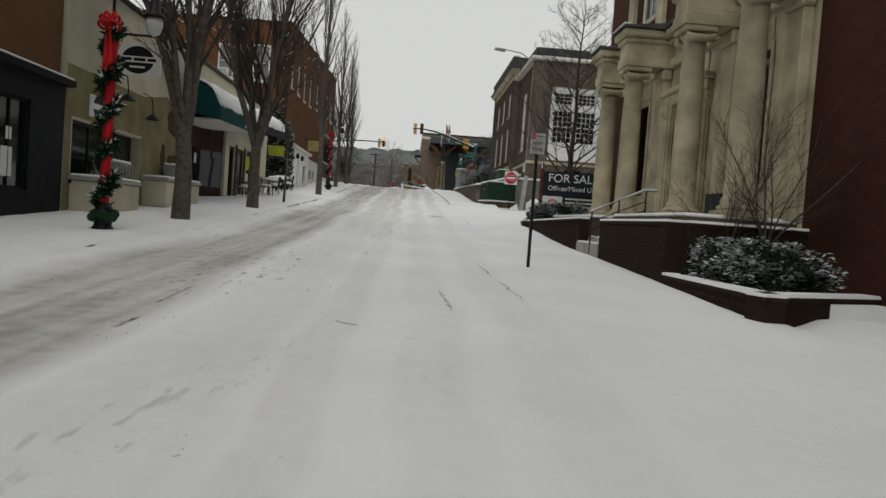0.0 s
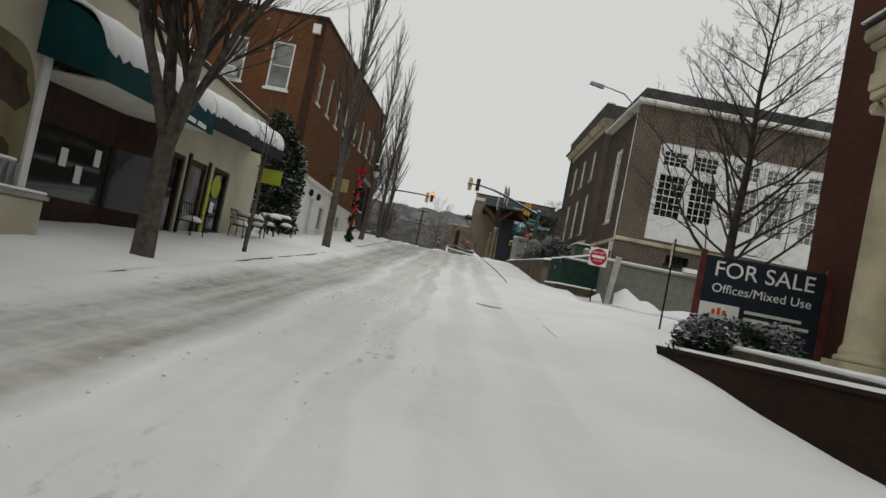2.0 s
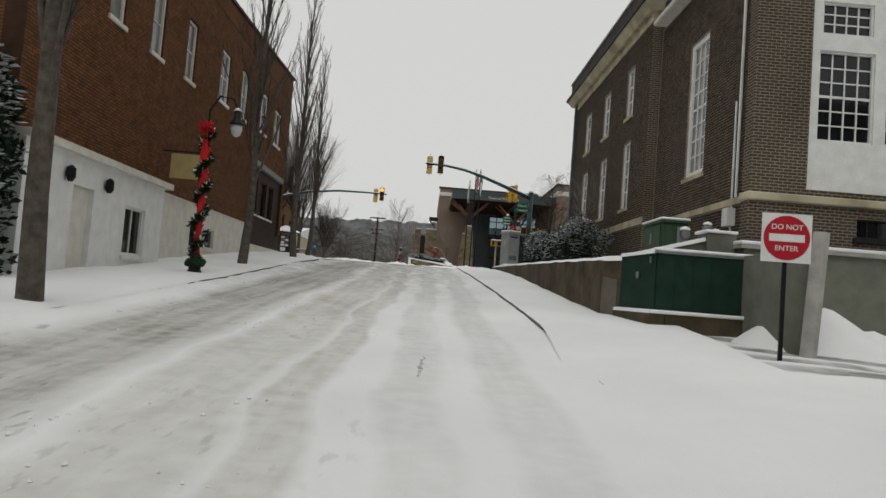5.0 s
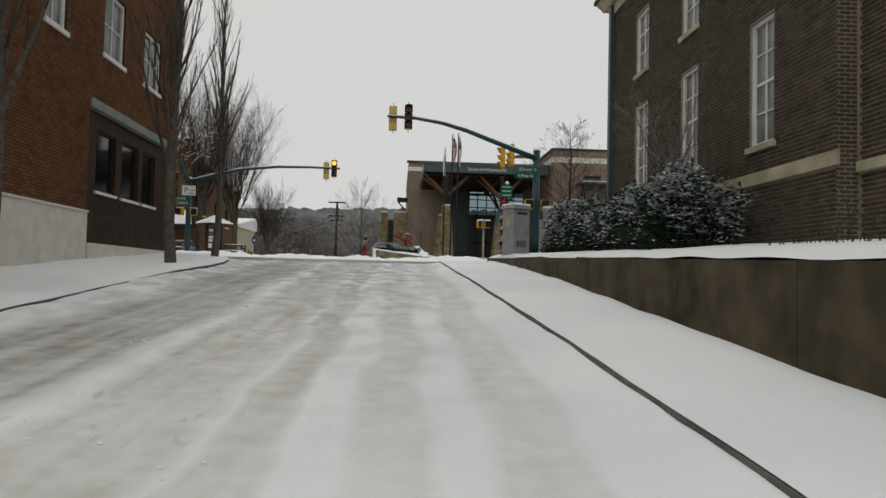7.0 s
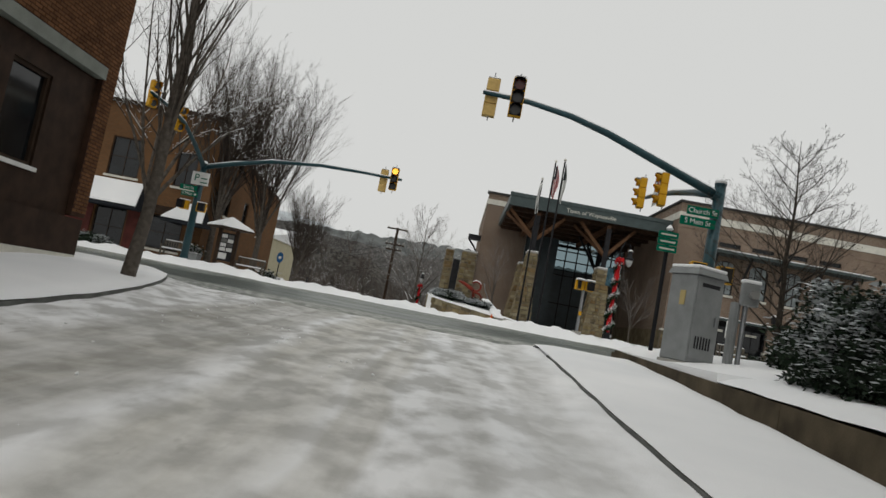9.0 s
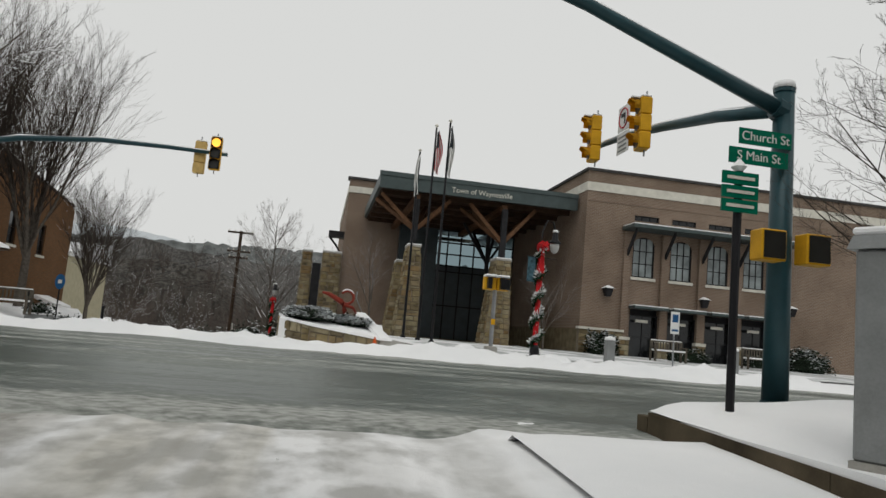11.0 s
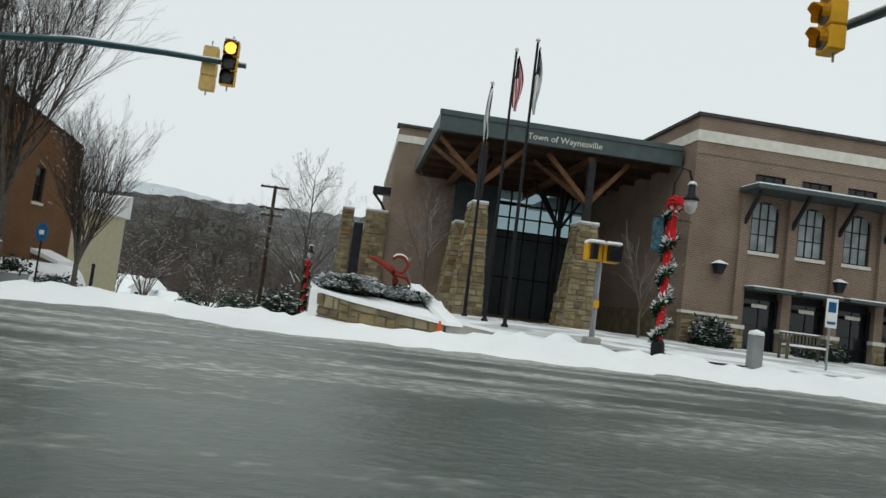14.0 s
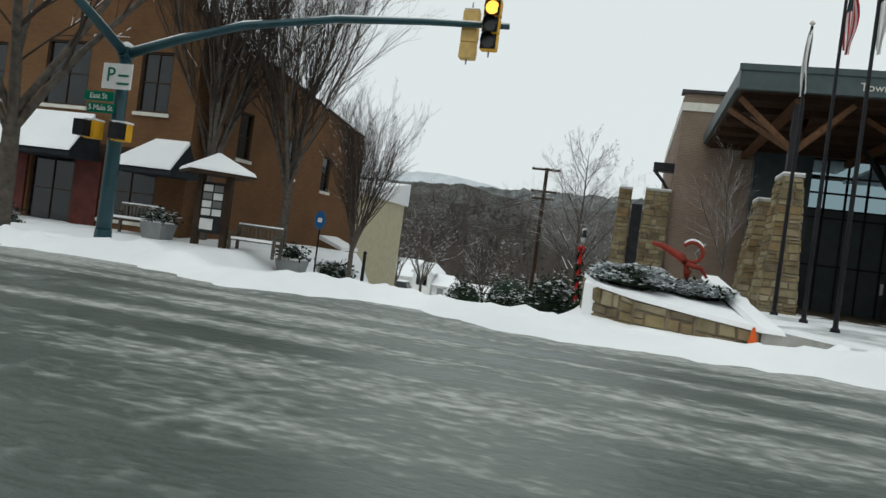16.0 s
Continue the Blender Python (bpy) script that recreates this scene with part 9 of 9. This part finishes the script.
for sx in (-1.18, 1.18):
    sale("post", bx(sx - 0.06, sx + 0.06, -0.02, 0.1, 1.3, 3.75), MAROON)
sale("board", bx(-1.12, 1.12, 0.0, 0.05, 2.0, 3.66), NAVY)
sale("logo_panel", bx(-1.1, -0.35, -0.008, -0.001, 2.25, 2.72), WHITE)
for i in range(3):
    sale("logo_mark", bx(-0.86 + i * 0.1, -0.79 + i * 0.1, -0.014, -0.009, 2.5, 2.6 + 0.04 * (i == 1)), ORANGE)
sale("logo_bar", bx(-1.02, -0.43, -0.014, -0.009, 2.36, 2.43), DARK)
writing("text", "FOR SALE", 0.44, mS @ pose(0, -0.006, 3.4, 90, 0, 0), WHITE, fs_)
writing("text", "Offices/Mixed Use", 0.25, mS @ pose(0, -0.006, 3.02, 90, 0, 0), WHITE, fs_)
for zz, a, b in ((2.62, -0.25, 0.8), (2.48, -0.25, 0.95), (2.33, -0.25, 0.7)):
    sale("text_bar", bx(a, b, -0.010, -0.002, zz, zz + 0.06), CREAM)

# ---- corner cabinet and its neighbours ----
cbx = thing("control_cabinet", (5.0, 72.8, 4.95), "tall grey signal control cabinet with snowy lid", "cabinet")
mC = pose(5.05, 72.75, 4.85, 0, 0, 28)


def cab(name, bm, mat, label="", bevel=0.0):
    bmesh.ops.transform(bm, matrix=mC, verts=bm.verts)
    return part(name, bm, mat, cbx, label, bevel=bevel)


cab("body", bx(-0.40, 0.40, -0.36, 0.36, 0.05, 1.85), ALU, bevel=0.02)
cab("door", bx(-0.36, 0.36, -0.385, -0.362, 0.15, 1.75), ALU)
cab("lid", hexa([(-0.44, -0.42, 1.852), (0.44, -0.42, 1.852), (0.44, 0.42, 1.852), (-0.44, 0.42, 1.852), (-0.40, -0.38, 1.98), (0.40, -0.38, 1.98), (0.40, 0.38, 1.98), (-0.40, 0.38, 1.98)]), ALU)
cab("lid_snow", bx(-0.41, 0.41, -0.39, 0.39, 1.982, 2.05), SNOW, bevel=0.02)
cab("plinth", bx(-0.42, 0.42, -0.38, 0.38, -0.3, 0.048), CONC_L)
cab("handle", bx(0.22, 0.26, -0.42, -0.386, 0.85, 1.05), STEEL)
for i in range(6):
    cab("vent_slot", bx(-0.25 + i * 0.08, -0.21 + i * 0.08, -0.392, -0.386, 0.35, 0.6), DARK)
cab("label_plate", bx(-0.416, -0.402, -0.12, 0.02, 1.2, 1.5), TANSIGN)
cab("number_bar", bx(-0.25, 0.25, -0.392, -0.386, 1.62, 1.7), DARK)
mp = thing("meter_pole", (6.45, 73.6, 4.9), "utility meter on a steel post with snow", "meter")
part("post", tube([(6.45, 73.6, 4.8), (6.45, 73.6, 6.5)], 0.06, 8), STEEL, mp)
part("meter_box", bx(6.28, 6.66, 73.42, 73.6, 6.35, 6.85), ALU, mp, bevel=0.02)
part("meter_dial", tube([(6.5, 73.41, 6.6), (6.5, 73.28, 6.6)], 0.1, 12), GLASS_P, mp)
part("snow_cap", bx(6.27, 6.67, 73.41, 73.61, 6.852, 6.93), SNOW, mp, bevel=0.02)
part("side_tank", tube([(6.25, 73.65, 4.9), (6.25, 73.65, 6.4)], 0.11, 10), ALU, mp)
wf_ = thing("wayfinding_sign", (5.1, 75.6, 4.9), "black wayfinding signpost with dark plates", "sign")
part("post", tube([(5.1, 75.6, 4.7), (5.1, 75.6, 8.05)], 0.055, 8), BLACK, wf_)
part("finial", lathe([(0.05, 0), (0.1, 0.06), (0.02, 0.16)], (5.1, 75.6, 8.05), 8), SNOW, wf_)
for k in range(3):
    part("plate", bx(4.82, 5.32, 75.5, 75.53, 7.5 + k * 0.18, 7.66 + k * 0.18), SIGNGREEN, wf_)
    part("text_bar", bx(4.88, 5.26, 75.49, 75.499, 7.56 + k * 0.18, 7.60 + k * 0.18), CREAM, wf_)

mh = lathe([(0.36, 0), (0.36, 0.012), (0.31, 0.016), (0.29, 0.008), (0.02, 0.01)], (1.28, 32.6, road_h(1.28, 32.6) + 0.005), 24)
tagged(part("manhole_cover", mh, plain("snow-dusted iron", (0.36, 0.355, 0.34), 0.8, vary=0.6, scale=6)), "round iron manhole cover half hidden by snow", "manhole")
SCUFF = plain("scraped grey slush", (0.50, 0.495, 0.475), 0.7, vary=0.5, scale=9)
for k, (xa, ya, xb, yb, w) in enumerate(((1.52, 14.4, 1.62, 12.6, 0.03), (1.62, 12.2, 1.78, 10.1, 0.025), (0.6, 10.6, 0.71, 8.9, 0.03), (-0.58, 7.85, -0.31, 7.72, 0.05), (-3.42, 15.5, -3.2, 17.0, 0.035), (-2.42, 6.5, -2.38, 7.4, 0.04), (-2.5, 8.2, -2.5, 9.6, 0.03), (2.52, 30.3, 2.53, 28.1, 0.035), (2.55, 32.0, 2.53, 31.4, 0.03), (3.1, 30.2, 3.18, 28.9, 0.03), (-3.3, 33.0, -3.2, 35.4, 0.05), (0.4, 40.0, 0.45, 41.5, 0.03), (-3.4, 47.0, -3.3, 49.6, 0.06))):
    rs = random.Random(300 + k)
    bm = bmesh.new()
    n = 12
    left, right = [], []
    for i in range(n + 1):
        t = i / n
        px, py = xa + (xb - xa) * t + rs.gauss(0, 0.012), ya + (yb - ya) * t
        ww = w * math.sin(math.pi * (0.06 + 0.88 * t)) * rs.uniform(0.45, 1.2)
        left.append(bm.verts.new((px - ww, py, road_h(px - ww, py) + 0.006)))
        right.append(bm.verts.new((px + ww, py, road_h(px + ww, py) + 0.006)))
    for i in range(n):
        bm.faces.new((left[i], right[i], right[i + 1], left[i + 1]))
    setting(part("road_scuff", bm, SCUFF), "bare streak where wheels scraped off the snow", "road mark")

# loose clods of snow thrown up along the wheel tracks
rs = random.Random(21)
cv, cf = [], []
for k in range(1300):
    y = rs.uniform(4, 75)
    x = rs.choice((-4.1, -2.2, -2.1, -0.9)) + rs.gauss(0, 0.24)
    if lump(x * 0.5, y * 0.35, 1.0) < -0.05:
        continue
    s = 0.006 + 0.022 * rs.random() ** 2
    z = road_h(x, y) + s * 0.3
    b = len(cv)
    for dx, dy, dz in ((1, 0, 0), (-1, 0, 0), (0, 1, 0), (0, -1, 0), (0, 0, 0.8), (0, 0, -0.8)):
        cv.append((x + dx * s * rs.uniform(0.6, 1.3), y + dy * s * rs.uniform(0.6, 1.6), z + dz * s))
    cf += [(b + 0, b + 2, b + 4), (b + 2, b + 1, b + 4), (b + 1, b + 3, b + 4), (b + 3, b + 0, b + 4), (b + 2, b, b + 5), (b + 1, b + 2, b + 5), (b + 3, b + 1, b + 5), (b, b + 3, b + 5)]
tagged(mesh_ob("snow_clods", cv, cf, snow_mat("dirty clods")), "loose snow clods along the wheel tracks", "snow", "", "stuff")


# ---- single bricks on the nearest walls ----
BW, BH, JOINT, PROUD = 0.22, 0.08, 0.016, 0.012


def brick_block(w):
    """A worn brick, its face towards -x of its own space: width along y, height along z."""
    a, h, k = w / 2 - JOINT / 2, BH / 2 - JOINT / 2, 0.004
    v = [(0, -a, -h), (0, a, -h), (0, a, h), (0, -a, h), (-PROUD, -a + k, -h + k), (-PROUD, a - k, -h + k), (-PROUD, a - k, h - k), (-PROUD, -a + k, h - k)]
    return v, [(4, 7, 6, 5), (0, 1, 5, 4), (1, 2, 6, 5), (2, 3, 7, 6), (3, 0, 4, 7)]


def lay_bricks(owner, at, out, u0, u1, z0, z1, holes, mat, near, seed, axis="x"):
    """Running bond over an upright wall. near: the stretch (u0, u1, z0, z1) whose bricks are parts of their own; the rest is joined."""
    rs = random.Random(seed)
    bv, bf = brick_block(BW)
    me = bpy.data.meshes.new("brick")
    me.from_pydata([(-out * x if axis == "x" else y, y if axis == "x" else -out * x, z) for x, y, z in bv], [], bf if out < 0 else [tuple(reversed(f)) for f in bf])
    me.materials.append(mat)
    vs, fs, singles = [], [], 0
    for j in range(int((z1 - z0) / BH)):
        z = z0 + (j + 0.5) * BH
        u = u0 - (BW / 2 if j % 2 else 0)
        while u < u1:
            a, b = max(u, u0), min(u + BW, u1)
            u += BW
            if b - a < 0.05:
                continue
            for h in holes:
                if h[2] - BH / 2 < z < h[3] + BH / 2 and a < h[1] and b > h[0]:
                    if a < h[0] - 0.04:
                        b = h[0] - 0.005
                    elif b > h[1] + 0.04:
                        a = h[1] + 0.005
                    else:
                        a = b = 0
            if b - a < 0.05:
                continue
            c = (a + b) / 2
            push = rs.uniform(-0.0025, 0.0015)
            if near and near[0] < c < near[1] and near[2] < z < near[3] and b - a > BW - 0.01 and singles < 298:
                o = new("brick", me)
                o.location = (at + out * push, c, z) if axis == "x" else (c, at + out * push, z)
                o.parent = owner
                o.matrix_parent_inverse = owner.matrix_world.inverted()
                singles += 1
                continue
            base = len(vs)
            s = (b - a) / BW
            for x, y, zz in bv:
                w = at - out * x + out * push
                vs.append((w, c + y * s, z + zz) if axis == "x" else (c + y * s, w, z + zz))
            fs += [tuple(base + i for i in (f if out < 0 else reversed(f))) for f in bf]
    o = mesh_ob("brickwork", vs, fs, mat, owner)
    o["kind"] = "stuff"
    return o


lay_bricks(ch, C2, -1, 56.4, 69.0, 4.3, 13.1, w2 + [(56.0, 71.0, 5.93, 6.2)], BRICK_CB, (59.4, 61.8, 6.2, 8.6), 1)
lay_bricks(ch, CX, -1, 49.0, 56.3, 6.02, 12.8, w1, BRICK_CB, None, 2)
lay_bricks(ch, CX + 0.02, -1, 49.0, 56.3, 4.2, 5.82, [], BRICK_CB, None, 3)
lay_bricks(blk, BX0, 1, 46.7, 73.05, 5.58, 13.25, up + rec, BRICK_LB, (60.9, 64.6, 6.0, 7.4), 4)
lay_bricks(tw1, TX, -1, 13.62, 18.28, 0.4, 1.71, [], BRICK_RB, (13.62, 17.2, 0.6, 1.72), 5)
lay_bricks(pw1, TX - 0.01, -1, 9.85, 13.58, 0.0, 0.71, [], BRICK_RB, (10.0, 13.0, 0.0, 0.71), 6)
